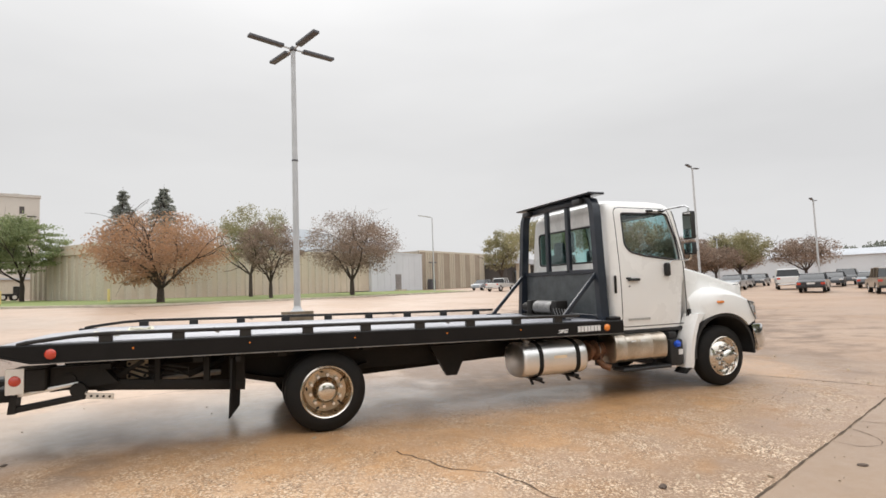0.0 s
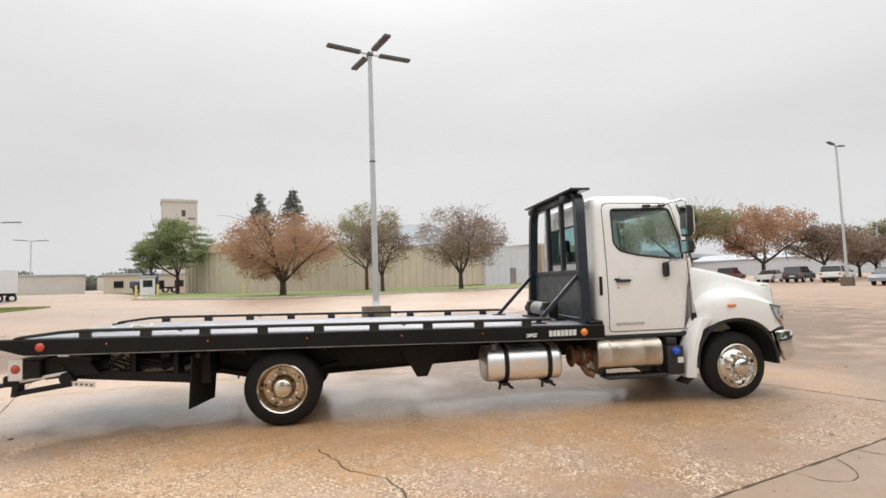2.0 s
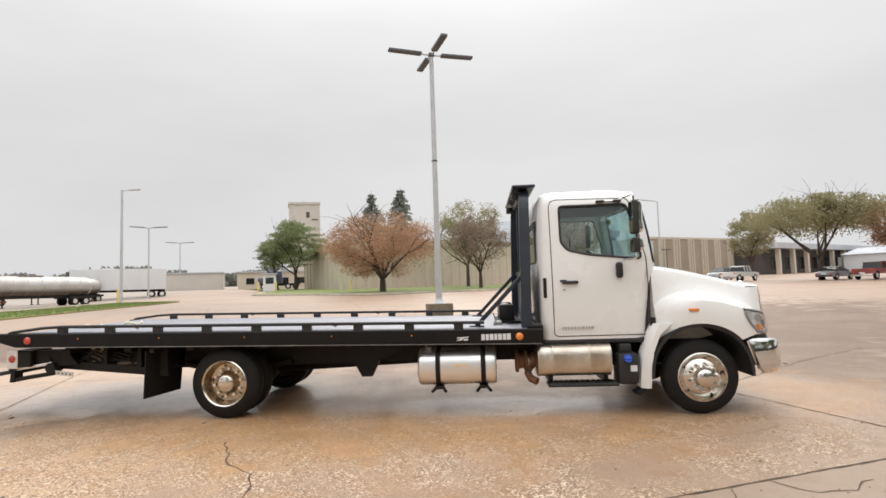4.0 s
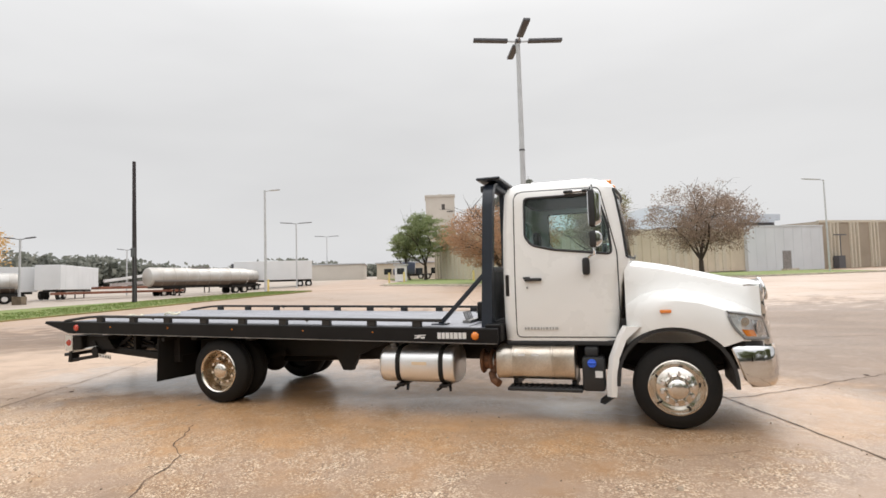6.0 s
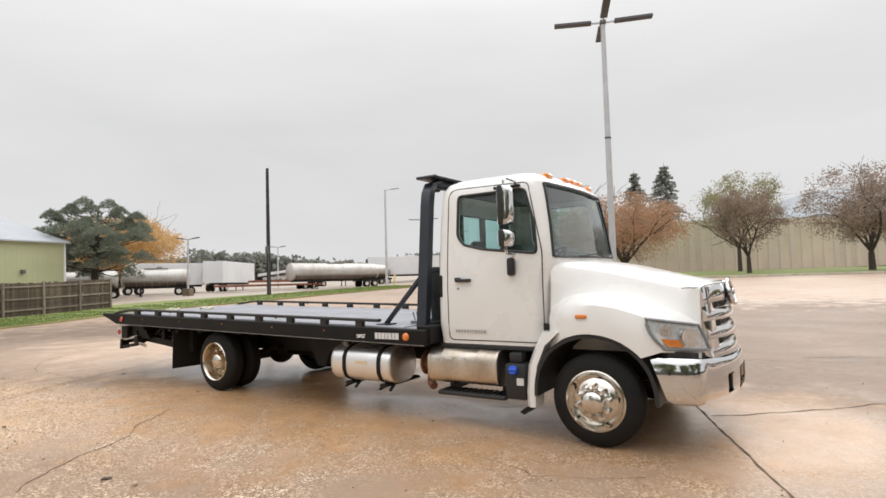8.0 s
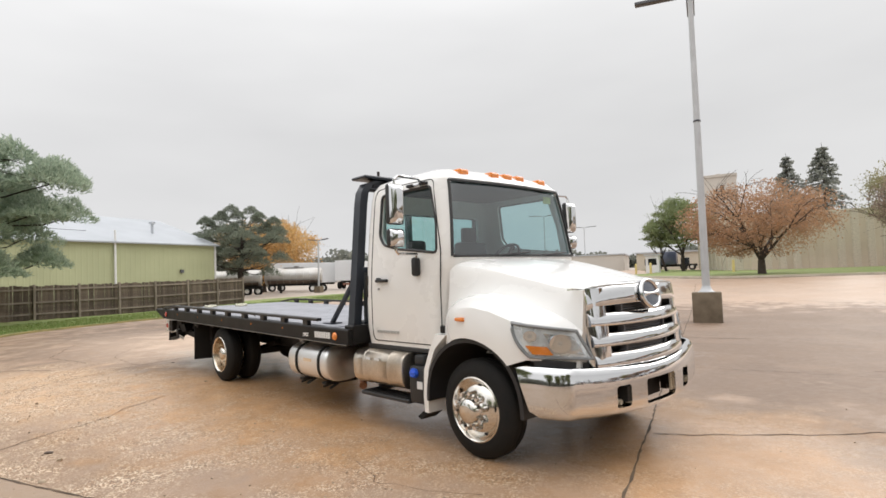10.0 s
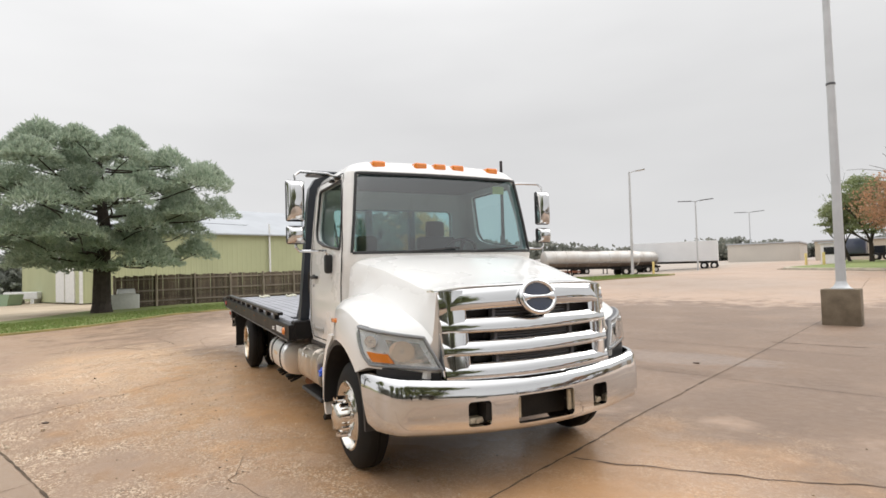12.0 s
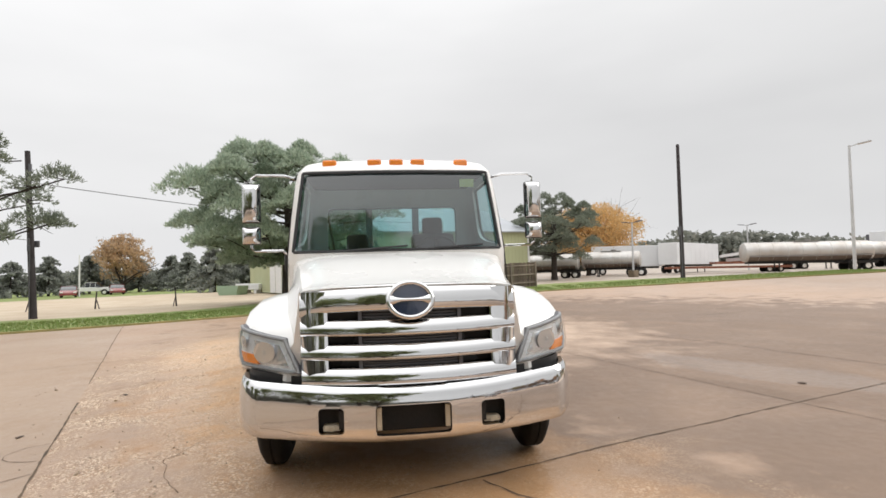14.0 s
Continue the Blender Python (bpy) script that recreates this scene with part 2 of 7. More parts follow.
    rg = maths("ADD", rough, span(tex(9.0), 0.3, 0.7, -0.07, 0.10))
    l.new(rg, b.inputs["Roughness"])
    bp = n.new("ShaderNodeBump")
    bp.inputs["Strength"].default_value, bp.inputs["Distance"].default_value = 0.5, 0.01
    hsum = n.new("ShaderNodeMath")
    hsum.operation = "ADD"
    l.new(maths("MULTIPLY", span(d1, 0.0, 0.6, 1.0, 0.0), bare), hsum.inputs[0])
    l.new(tex(120.0, 3.0), hsum.inputs[1])
    l.new(hsum.outputs[0], bp.inputs["Height"])
    l.new(bp.outputs[0], b.inputs["Normal"])
    cb = n.new("ShaderNodeBump")
    cb.inputs["Strength"].default_value, cb.inputs["Distance"].default_value = 0.06, 0.006
    l.new(tex(30.0, 3.0), cb.inputs["Height"])
    l.new(cb.outputs[0], b.inputs["Coat Normal"])
    return m


M = dict(
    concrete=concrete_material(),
    joint=material("joint_filler", (0.13, 0.085, 0.05), 0.85, color2=(0.06, 0.04, 0.025), scale=5, bump=0.4),
    crack=material("crack_dirt", (0.15, 0.095, 0.06), 0.9, color2=(0.07, 0.045, 0.03), scale=6),
    clod=material("dark_clod", (0.11, 0.075, 0.055), 0.8, var=0.4, scale=20, bump=0.4),
    grass=material("lawn_grass", (0.155, 0.22, 0.055), 0.9, color2=(0.21, 0.22, 0.075), scale=0.9, fine=0.4, bump=0.8, bump_scale=25),
    blade=leaf_material("grass_blade", (0.15, 0.23, 0.055), (0.23, 0.26, 0.085)),
    kerb=material("kerb_concrete", (0.60, 0.53, 0.42), 0.8, var=0.3, scale=1.5, fine=0.2, bump=0.3),
    gutter=material("kerb_face_shade", (0.20, 0.145, 0.09), 0.85, color2=(0.11, 0.085, 0.055), scale=0.8, fine=0.25, bump=0.3),
    turfedge=material("dry_turf_edge", (0.29, 0.225, 0.085), 0.95, color2=(0.17, 0.165, 0.06), scale=1.4, fine=0.4, bump=0.7, bump_scale=30),
    gravel=material("pale_gravel", (0.50, 0.42, 0.31), 0.9, color2=(0.40, 0.31, 0.22), scale=0.4, fine=0.3, bump=0.6, bump_scale=18),
    white=material("white_truck_paint", (0.835, 0.825, 0.80), 0.28, var=0.03, scale=2, coat=0.6),
    black=material("black_powder_coat", (0.012, 0.011, 0.011), 0.42, var=0.35, scale=4, fine=0.2, bump=0.04, spec=0.22),
    frame=material("dirty_black_chassis", (0.012, 0.012, 0.012), 0.55, color2=(0.022, 0.018, 0.015), scale=3, fine=0.3, bump=0.15, spec=0.25),
    plastic=material("black_plastic", (0.02, 0.02, 0.021), 0.5, fine=0.2),
    rubber=material("tyre_rubber", (0.009, 0.009, 0.009), 0.72, var=0.4, scale=8, color2=(0.016, 0.014, 0.012), fine=0.25, bump=0.1, spec=0.25),
    chrome=material("chrome", (0.72, 0.72, 0.72), 0.055, 1.0, var=0.02, rough_var=0.03),
    alu=material("polished_aluminium", (0.88, 0.875, 0.865), 0.40, 1.0, var=0.06, scale=5, fine=0.06),
    # bronze-brown metal for the dished rear rims
    rim_dish=material("bronze_steel_rim", (0.60, 0.50, 0.38), 0.27, 1.0, color2=(0.38, 0.30, 0.21), scale=7, fine=0.12),
    hall=material("hazy_blue_grey_metal", (0.60, 0.64, 0.67), 0.7, var=0.08, scale=0.2),
    rim=material("polished_rim", (0.78, 0.76, 0.72), 0.14, 1.0, color2=(0.62, 0.55, 0.46), scale=6, fine=0.1),
    steel=material("dull_steel", (0.42, 0.41, 0.40), 0.45, 1.0, var=0.4, scale=8, fine=0.2),
    rusty=material("rusty_pipe", (0.30, 0.15, 0.08), 0.7, 0.5, color2=(0.16, 0.09, 0.06), scale=18, fine=0.3, bump=0.2),
    muffler=material("brushed_heat_shield", (0.72, 0.68, 0.62), 0.34, 1.0, color2=(0.52, 0.44, 0.35), scale=4, fine=0.2),
    deck=material("galvanised_deck", (0.36, 0.365, 0.40), 0.45, 0.3, var=0.2, scale=2.5, fine=0.15),
    rail=material("dark_rail_paint", (0.022, 0.020, 0.019), 0.4, var=0.3, scale=5, fine=0.2),
    rack=material("blue_black_rack_paint", (0.022, 0.028, 0.040), 0.32, var=0.3, scale=5, fine=0.1),
    meshm=material("rack_mesh", (0.085, 0.095, 0.10), 0.5, var=0.4, fine=0.3),
    glass=glass_material("tinted_window_glass", (0.74, 0.88, 0.87)),
    screen=glass_material("windscreen_glass", (0.50, 0.68, 0.71), 0.05, 0.185),
    clear=glass_material("clear_lens", (0.93, 0.95, 0.96)),
    seat=material("dark_grey_cloth", (0.05, 0.053, 0.058), 0.9, fine=0.3, bump=0.2),
    dash=material("grey_dashboard", (0.07, 0.075, 0.08), 0.7, fine=0.2),
    facet=material("faceted_reflector", (0.88, 0.88, 0.89), 0.2, 0.9, var=0.3, scale=22, bump=0.3, bump_scale=22, fine=0.1),
    lamprim=material("lamp_rim_grey", (0.26, 0.265, 0.27), 0.4, 0.1, var=0.2),
    lampsilver=material("headlamp_silver", (0.90, 0.91, 0.92), 0.28, 0.5, var=0.3, scale=9, bump=0.1, bump_scale=14),
    amber=material("amber_lens", (0.85, 0.25, 0.03), 0.2, coat=0.8),
    red=material("red_lens", (0.62, 0.06, 0.03), 0.25, coat=0.8),
    blue=material("blue_cap", (0.02, 0.10, 0.62), 0.4),
    label=material("white_decal", (0.75, 0.75, 0.74), 0.5),
    grey_decal=material("grey_decal", (0.42, 0.41, 0.39), 0.4),
    yellow=material("yellow_sticker", (0.66, 0.62, 0.22), 0.5),
    faded=material("faded_orange_sticker", (0.80, 0.62, 0.42), 0.5),
    navy=material("dark_emblem_blue", (0.012, 0.02, 0.05), 0.15, coat=1.0),
    tanplate=material("tan_steel_plate", (0.52, 0.43, 0.31), 0.6, 0.2, var=0.3, scale=10),
    rope=material("pale_strap", (0.75, 0.72, 0.58), 0.8),
    pole=material("grey_lamp_pole", (0.55, 0.56, 0.57), 0.5, 0.2, var=0.15, scale=2),
    lampgrey=material("lamp_head_grey", (0.10, 0.10, 0.11), 0.5, var=0.2),
    lampbrown=material("lamp_base_concrete", (0.20, 0.155, 0.105), 0.85, var=0.4, scale=3, fine=0.3, bump=0.3),
    timber=material("dark_utility_pole", (0.05, 0.042, 0.045), 0.85, var=0.4, scale=3, fine=0.3, bump=0.4),
    wall=material("fluted_precast_wall", (0.60, 0.53, 0.42), 0.85, color2=(0.50, 0.43, 0.335), scale=0.25, fine=0.15, bump=0.2, bump_scale=20),
    wallgrey=material("pale_metal_wall", (0.60, 0.63, 0.66), 0.6, var=0.08, scale=0.3),
    wallbrown=material("brown_precast_wall", (0.38, 0.32, 0.25), 0.85, color2=(0.28, 0.235, 0.18), scale=0.2, fine=0.15, bump=0.2),
    wallrib=material("light_precast_rib", (0.60, 0.54, 0.44), 0.85, var=0.2, fine=0.15),
    tower=material("tower_concrete", (0.58, 0.54, 0.485), 0.9, var=0.2, scale=0.15, fine=0.1),
    roof=material("grey_roof", (0.48, 0.50, 0.53), 0.6, var=0.15, scale=0.3, fine=0.1),
    dark=material("dark_shaded_wall", (0.09, 0.08, 0.075), 0.7, var=0.3),
    barn=material("sage_green_siding", (0.42, 0.44, 0.26), 0.7, var=0.12, scale=0.4, fine=0.06),
    barnroof=material("galvanised_roof", (0.43, 0.45, 0.475), 0.5, 0.3, var=0.12, scale=0.4),
    fencerail=material("pale_fence_rail", (0.30, 0.245, 0.20), 0.9, var=0.3, scale=2.5, fine=0.3, bump=0.4, per_object=0.2),
    fence=material("weathered_fence_board", (0.085, 0.062, 0.048), 0.9, color2=(0.17, 0.13, 0.10), scale=2.5, fine=0.4, bump=0.5, per_object=0.35),
    bark=material("dark_bark", (0.055, 0.043, 0.035), 0.95, var=0.4, scale=5, fine=0.4, bump=0.8),
    greybark=material("grey_brown_bark", (0.09, 0.07, 0.06), 0.95, var=0.4, scale=5, fine=0.3, bump=0.8),
    lf_rust=leaf_material("rust_leaf", (0.52, 0.30, 0.165), (0.34, 0.225, 0.145), 0.45),
    lf_brown=leaf_material("brown_leaf", (0.35, 0.255, 0.19), (0.24, 0.185, 0.145), 0.42),
    lf_green=leaf_material("green_leaf", (0.185, 0.235, 0.105), (0.30, 0.335, 0.165), 0.48),
    lf_olive=leaf_material("olive_leaf", (0.27, 0.26, 0.13), (0.34, 0.30, 0.17), 0.42),
    lf_orange=leaf_material("orange_leaf", (0.70, 0.42, 0.15), (0.50, 0.36, 0.17), 0.45),
    lf_fade=leaf_material("faded_orange_leaf", (0.58, 0.38, 0.20), (0.42, 0.31, 0.20), 0.45),
    lf_pine=leaf_material("pine_needle", (0.27, 0.345, 0.26), (0.49, 0.55, 0.42), 0.55),
    lf_dark=leaf_material("dark_needle", (0.24, 0.255, 0.225), (0.31, 0.325, 0.285), 0.5),
    lf_barnpine=leaf_material("olive_pine_needle", (0.17, 0.195, 0.145), (0.27, 0.30, 0.23), 0.42),
    lf_spruce=leaf_material("spruce_needle", (0.25, 0.265, 0.235), (0.33, 0.34, 0.30), 0.48),
    lf_far=leaf_material("distant_wood_leaf", (0.17, 0.185, 0.155), (0.26, 0.26, 0.22), 0.4),
    yellowpost=material("yellow_bollard", (0.65, 0.52, 0.20), 0.6),
    tank=material("stainless_tanker", (0.58, 0.57, 0.55), 0.48, 0.7, color2=(0.44, 0.40, 0.36), scale=0.6, fine=0.1),
    grime=material("road_grime", (0.20, 0.155, 0.12), 0.75, 0.2, color2=(0.12, 0.095, 0.08), scale=0.8, fine=0.2),
    trailer=material("white_trailer_side", (0.72, 0.73, 0.74), 0.5, var=0.1, scale=0.4),
    rust=material("rusty_steel", (0.26, 0.10, 0.06), 0.8, var=0.4, scale=1),
    carglass=material("dark_car_glass", (0.015, 0.018, 0.02), 0.08, coat=0.5),
)


# ---- mesh tools ----
def box(bm, x0, x1, y0, y1, z0, z1, bevel=0.0, seg=1):
    v = bmesh.ops.create_cube(bm, size=1.0)["verts"]
    bmesh.ops.scale(bm, vec=(abs(x1 - x0), abs(y1 - y0), abs(z1 - z0)), verts=v)
    bmesh.ops.translate(bm, vec=((x0 + x1) / 2, (y0 + y1) / 2, (z0 + z1) / 2), verts=v)
    if bevel:
        es = list({ed for q in v for ed in q.link_edges})
        bmesh.ops.bevel(bm, geom=es, offset=bevel, segments=seg, affect="EDGES", profile=0.5)


def rod(bm, a, b, r, seg=10, r2=None):
    a, b = Vector(a), Vector(b)
    d = b - a
    m = Matrix.Translation((a + b) / 2) @ d.to_track_quat("Z", "Y").to_matrix().to_4x4()
    bmesh.ops.create_cone(bm, cap_ends=True, segments=seg, radius1=r, radius2=r if r2 is None else r2, depth=d.length, matrix=m)


def beam(bm, a, b, w, h, bevel=0.0):
    """A square bar from a to b, w wide and h high."""
    a, b = Vector(a), Vector(b)
    d = b - a
    v = bmesh.ops.create_cube(bm, size=1.0, matrix=Matrix.Translation((a + b) / 2) @ d.to_track_quat("X", "Z").to_matrix().to_4x4() @ Matrix.Diagonal((d.length, w, h, 1)))["verts"]
    if bevel:
        bmesh.ops.bevel(bm, geom=list({ed for q in v for ed in q.link_edges}), offset=bevel, segments=2, affect="EDGES", profile=0.5)


def pipe(bm, pts, r, seg=8):
    """A bent round tube through the points."""
    rings = []
    pts = [Vector(p) for p in pts]
    for i, p in enumerate(pts):
        d = (pts[min(i + 1, len(pts) - 1)] - pts[max(i - 1, 0)]).normalized()
        s = d.cross(Vector((0.3, 0.2, 1))).normalized()
        u = s.cross(d)
        rings.append([bm.verts.new(p + r * (math.cos(k * math.tau / seg) * s + math.sin(k * math.tau / seg) * u)) for k in range(seg)])
    skin(bm, rings)


def skin(bm, rings, closed=True, caps=True):
    n = len(rings[0])
    for a, b in zip(rings, rings[1:]):
        for k in range(n if closed else n - 1):
            bm.faces.new((a[k], a[(k + 1) % n], b[(k + 1) % n], b[k]))
    if caps and closed:
        bm.faces.new(list(reversed(rings[0])))
        bm.faces.new(rings[-1])


def loft(bm, sections, closed=True, caps=True):
    skin(bm, [[bm.verts.new(p) for p in s] for s in sections], closed, caps)


def prism(bm, poly, axis, a, b):
    """A polygon of two coordinates drawn out along the third axis from a to b."""
    def at(p, k):
        q = list(p)
        q.insert("xyz".index(axis), k)
        return q
    loft(bm, [[at(p, a) for p in poly], [at(p, b) for p in poly]])


def lathe(bm, prof, centre, axis="y", seg=32):
    """Turns (radius, offset along the axis) pairs round the axis."""
    c = Vector(centre)
    rings = []
    for r, o in prof:
        ring = []
        for k in range(seg):
            ca, sa = math.cos(k * math.tau / seg) * r, math.sin(k * math.tau / seg) * r
            q = {"y": (ca, o, sa), "x": (o, ca, sa), "z": (ca, sa, o)}[axis]
            ring.append(bm.verts.new(c + Vector(q)))
        rings.append(ring)
    skin(bm, rings, True, False)


def finish(bm, smooth=None):
    bmesh.ops.recalc_face_normals(bm, faces=bm.faces[:])
    me = bpy.data.meshes.new("m")
    if smooth:
        for f in bm.faces:
            f.smooth = True
        for ed in bm.edges:
            if len(ed.link_faces) == 2 and ed.calc_face_angle(0) > radians(smooth):
                ed.smooth = False
    bm.to_mesh(me)
    bm.free()
    return me


def part(name, bm, mat, parent=None, label="", smooth=35):
    me = finish(bm, smooth)
    me.name = name
    me.materials.append(mat)
    ob = new(name, me)
    if parent is not None:
        ob.parent = parent
    if label:
        ob["label"] = label
    return ob


def make(name, mat, parent, fn, label="", smooth=35):
    bm = bmesh.new()
    fn(bm)
    return part(name, bm, mat, parent, label, smooth)


def boxpart(name, mat, parent, x0, x1, y0, y1, z0, z1, bevel=0.006, label="", seg=1):
    return make(name, mat, parent, lambda bm: box(bm, x0, x1, y0, y1, z0, z1, bevel, seg), label)


def thing(name, m, label, category, group="", kind=""):
    ob = new(name)
    ob.empty_display_size = 0.2
    ob.matrix_world = m
    return tagged(ob, label, category, group, kind)


def carved(bm, cutters):
    """The solid bm less the cutters, as a new bmesh."""
    me = finish(bm)
    base = new("blank", me)
    made = []
    for c in cutters:
        q = new("cutter", finish(c))
        made.append(q)
        md = base.modifiers.new("cut", "BOOLEAN")
        md.operation, md.object, md.solver = "DIFFERENCE", q, "EXACT"
    bpy.context.view_layer.update()
    ev = base.evaluated_get(bpy.context.evaluated_depsgraph_get())
    out = bmesh.new()
    out.from_mesh(ev.to_mesh())
    ev.to_mesh_clear()
    for q in (base, *made):
        bpy.data.objects.remove(q)
    return out


# ---- the lie of the land ----
def ramp01(v, a, b):
    t = min(1.0, max(0.0, (v - a) / (b - a)))
    return t * t * (3 - 2 * t)


def land(x, y):
    """The height of the lot: a slight crown under the truck, a fall to a drain line, then a rise to the lawns."""
    w = 1.0 - ramp01(math.hypot(x - 3, y - 2), 14, 40)
    near = -0.012 * (min(2.0, max(-2.0, y)) + 1.2) - 0.028 * max(0.0, y - 2.0) - 0.025 + 0.009 * (5.75 - min(10.0, max(-5.0, x)))
    near -= 0.035 * max(0.0, min(2.5, -2.0 - y))
    far = min(1.1, max(-0.1, 0.3 - 0.012 * x))
    dip = ramp01(-x, 18, 40) * (1 - ramp01(y, 56, 75))
    far = far * (1 - dip) + 0.12 * dip
    low = ramp01(-x, 5, 20) * (1.0 - ramp01(y, 2, 24))
    far = far * (1 - low) + 0.05 * low
    return near * w + far * (1 - w)


# ---- ground ----
U1, U2 = Vector((0.927, 0.374)), Vector((-0.374, 0.927))      # the two directions of the slab joints


def ground_grid():
    bm = bmesh.new()
    xs = [-1500, -600, -300, -180, -120, -90] + [-75 + 3 * i for i in range(22)] + [-10 + i for i in range(25)] + [16 + 3 * i for i in range(24)] + [100, 150, 250, 500, 1500]
    ys = [-1500, -500, -200, -90, -50, -35, -25, -18] + [-12 + i for i in range(31)] + [20 + 3 * i for i in range(28)] + [115, 140, 180, 250, 400, 800, 1500]
    vs = [[bm.verts.new((x, y, land(x, y))) for x in xs] for y in ys]
    for j in range(len(ys) - 1):
        for i in range(len(xs) - 1):
            bm.faces.new((vs[j][i], vs[j][i + 1], vs[j + 1][i + 1], vs[j + 1][i]))
    return bm


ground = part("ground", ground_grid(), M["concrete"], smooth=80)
tagged(ground, "worn tan concrete lot, wet with brown stains", "ground", kind="structure")


def strip(bm, pts, width, lift=0.004, ragged=0.0, seed=1):
    """A thin seam laid along the ground through the points, as a low closed ribbon."""
    rnd = random.Random(seed)
    fine = []
    for (ax, ay), (bx, by) in zip(pts, pts[1:]):
        n = max(2, int(math.hypot(bx - ax, by - ay) / (0.09 if ragged else 0.5)))
        for k in range(n):
            f = k / n
            fine.append(Vector((ax + (bx - ax) * f, ay + (by - ay) * f)))
    fine.append(Vector(pts[-1]))
    left, right = [], []
    drift = 0.0
    for i, p in enumerate(fine):
        d = (fine[min(i + 1, len(fine) - 1)] - fine[max(i - 1, 0)]).normalized()
        s = Vector((-d.y, d.x))
        drift = 0.8 * drift + rnd.uniform(-1, 1) * ragged
        w = width * (rnd.uniform(0.35, 1.35) if ragged else rnd.uniform(0.8, 1.2))
        for row, k in ((left, w), (right, -w)):
            q = p + s * (drift + k / 2)
            row.append(bm.verts.new((q.x, q.y, land(q.x, q.y) + lift)))
    for i in range(len(fine) - 1):
        bm.faces.new((left[i], right[i], right[i + 1], left[i + 1]))


def line(p, d, a, b):
    return [(p[0] + d.x * a, p[1] + d.y * a), (p[0] + d.x * b, p[1] + d.y * b)]


JOINTS = [
    (line((5.0, -3.29), Vector((0.936, 0.3525)), -40, 30), 0.022), (line((6.43, 0.47), U2, -12, 36), 0.022),
    (line((-3.5, 0.0), U2, -16, 30), 0.016), (line((4.6, 4.42), Vector((0.95, 0.31)), -16, 24), 0.014),
    (line((15.8, 4.2), U2, -16, 30), 0.016), (line((2.0, 12.3), U1, -24, 30), 0.016),
    (line((-13.0, -3.8), U2, -4, 22), 0.014), (line((-1.0, 19.6), U1, -16, 40), 0.02), (line((7.4, -11.0), U1, -30, 20), 0.016),
    (line((25.0, 8.0), U2, -20, 36), 0.016),
]
for k, (pts, w) in enumerate(JOINTS):
    part("expansion_joint", (lambda bm: (strip(bm, pts, w, 0.004, 0.006, k), bm)[1])(bmesh.new()), M["joint"], ground, smooth=0)
CRACKS = [
    ([(0.62, -2.15), (0.95, -2.75), (1.2, -3.0), (1.45, -3.7), (1.85, -4.2), (2.0, -4.45)], 0.016),
    ([(2.83, 8.96), (3.73, 9.28), (4.32, 9.65)], 0.05),
    ([(-5.94, 9.86), (-6.4, 11.0), (-6.96, 12.3)], 0.05),
    ([(-1.85, 5.88), (-1.16, 6.03), (0.4, 6.7), (3.0, 7.6), (5.2, 8.6)], 0.022),
    ([(-9.0, -1.6), (-6.2, -2.6), (-4.2, -2.2)], 0.02), ([(-5.4, -3.9), (-4.6, -3.2), (-3.9, -2.9)], 0.03),
    ([(7.3, 5.9), (8.6, 6.6), (10.4, 7.2)], 0.03), ([(9.6, 8.8), (11.2, 9.3)], 0.05), ([(5.0, -1.9), (5.5, -2.1), (6.3, -1.7)], 0.008),
    ([(6.46, 0.54), (6.82, 0.81), (7.2, 1.1), (7.55, 1.42), (8.2, 2.1), (9.4, 3.2), (11.4, 4.9)], 0.02),
    ([(4.55, -3.48), (4.62, -3.67), (4.85, -3.72), (5.05, -3.58), (5.12, -3.28)], 0.009),
    ([(5.5, -3.11), (5.75, -3.34), (6.05, -3.32), (6.3, -3.12)], 0.012),
    ([(9.3, 4.0), (10.2, 3.2), (11.1, 2.7), (13.0, 2.3)], 0.010),
    ([(-8.0, 1.0), (-6.0, -1.0), (-4.5, -1.7), (-3.0, -1.6)], 0.010),
    ([(12.0, 9.0), (14.0, 9.8), (17.0, 9.3), (19.0, 10.4)], 0.012),
    ([(3.0, 9.0), (5.5, 10.2), (8.0, 9.9)], 0.012),
]
for k, (pts, w) in enumerate(CRACKS):
    part("crack", (lambda bm: (strip(bm, pts, w, 0.004, 0.028, 40 + k), bm)[1])(bmesh.new()), M["crack"], ground, smooth=0)


# dark clods, pebbles and a few fallen leaves scattered on the slab beside the truck
def pebbles():
    rnd = random.Random(5)
    bm = bmesh.new()
    for _ in range(900):
        x, y = rnd.uniform(-4, 10), rnd.uniform(-5.6, -0.8) if rnd.random() < 0.8 else rnd.uniform(-5.6, 4)
        r = rnd.uniform(0.004, 0.011) if rnd.random() < 0.98 else rnd.uniform(0.012, 0.03)
        m = Matrix.Translation((x, y, land(x, y) + r * 0.25)) @ Euler((rnd.random(), rnd.random(), rnd.random() * 6)).to_matrix().to_4x4() @ Matrix.Diagonal((1.3, 1, 0.55, 1))
        bmesh.ops.create_icosphere(bm, subdivisions=1, radius=r, matrix=m)
    return bm


tagged(part("loose_pebbles", pebbles(), material("pebble", (0.46, 0.36, 0.26), 0.8, var=0.4, scale=9, per_island=0.4), smooth=0), "small loose stones scattered over the wet concrete", "gravel", kind="stuff")


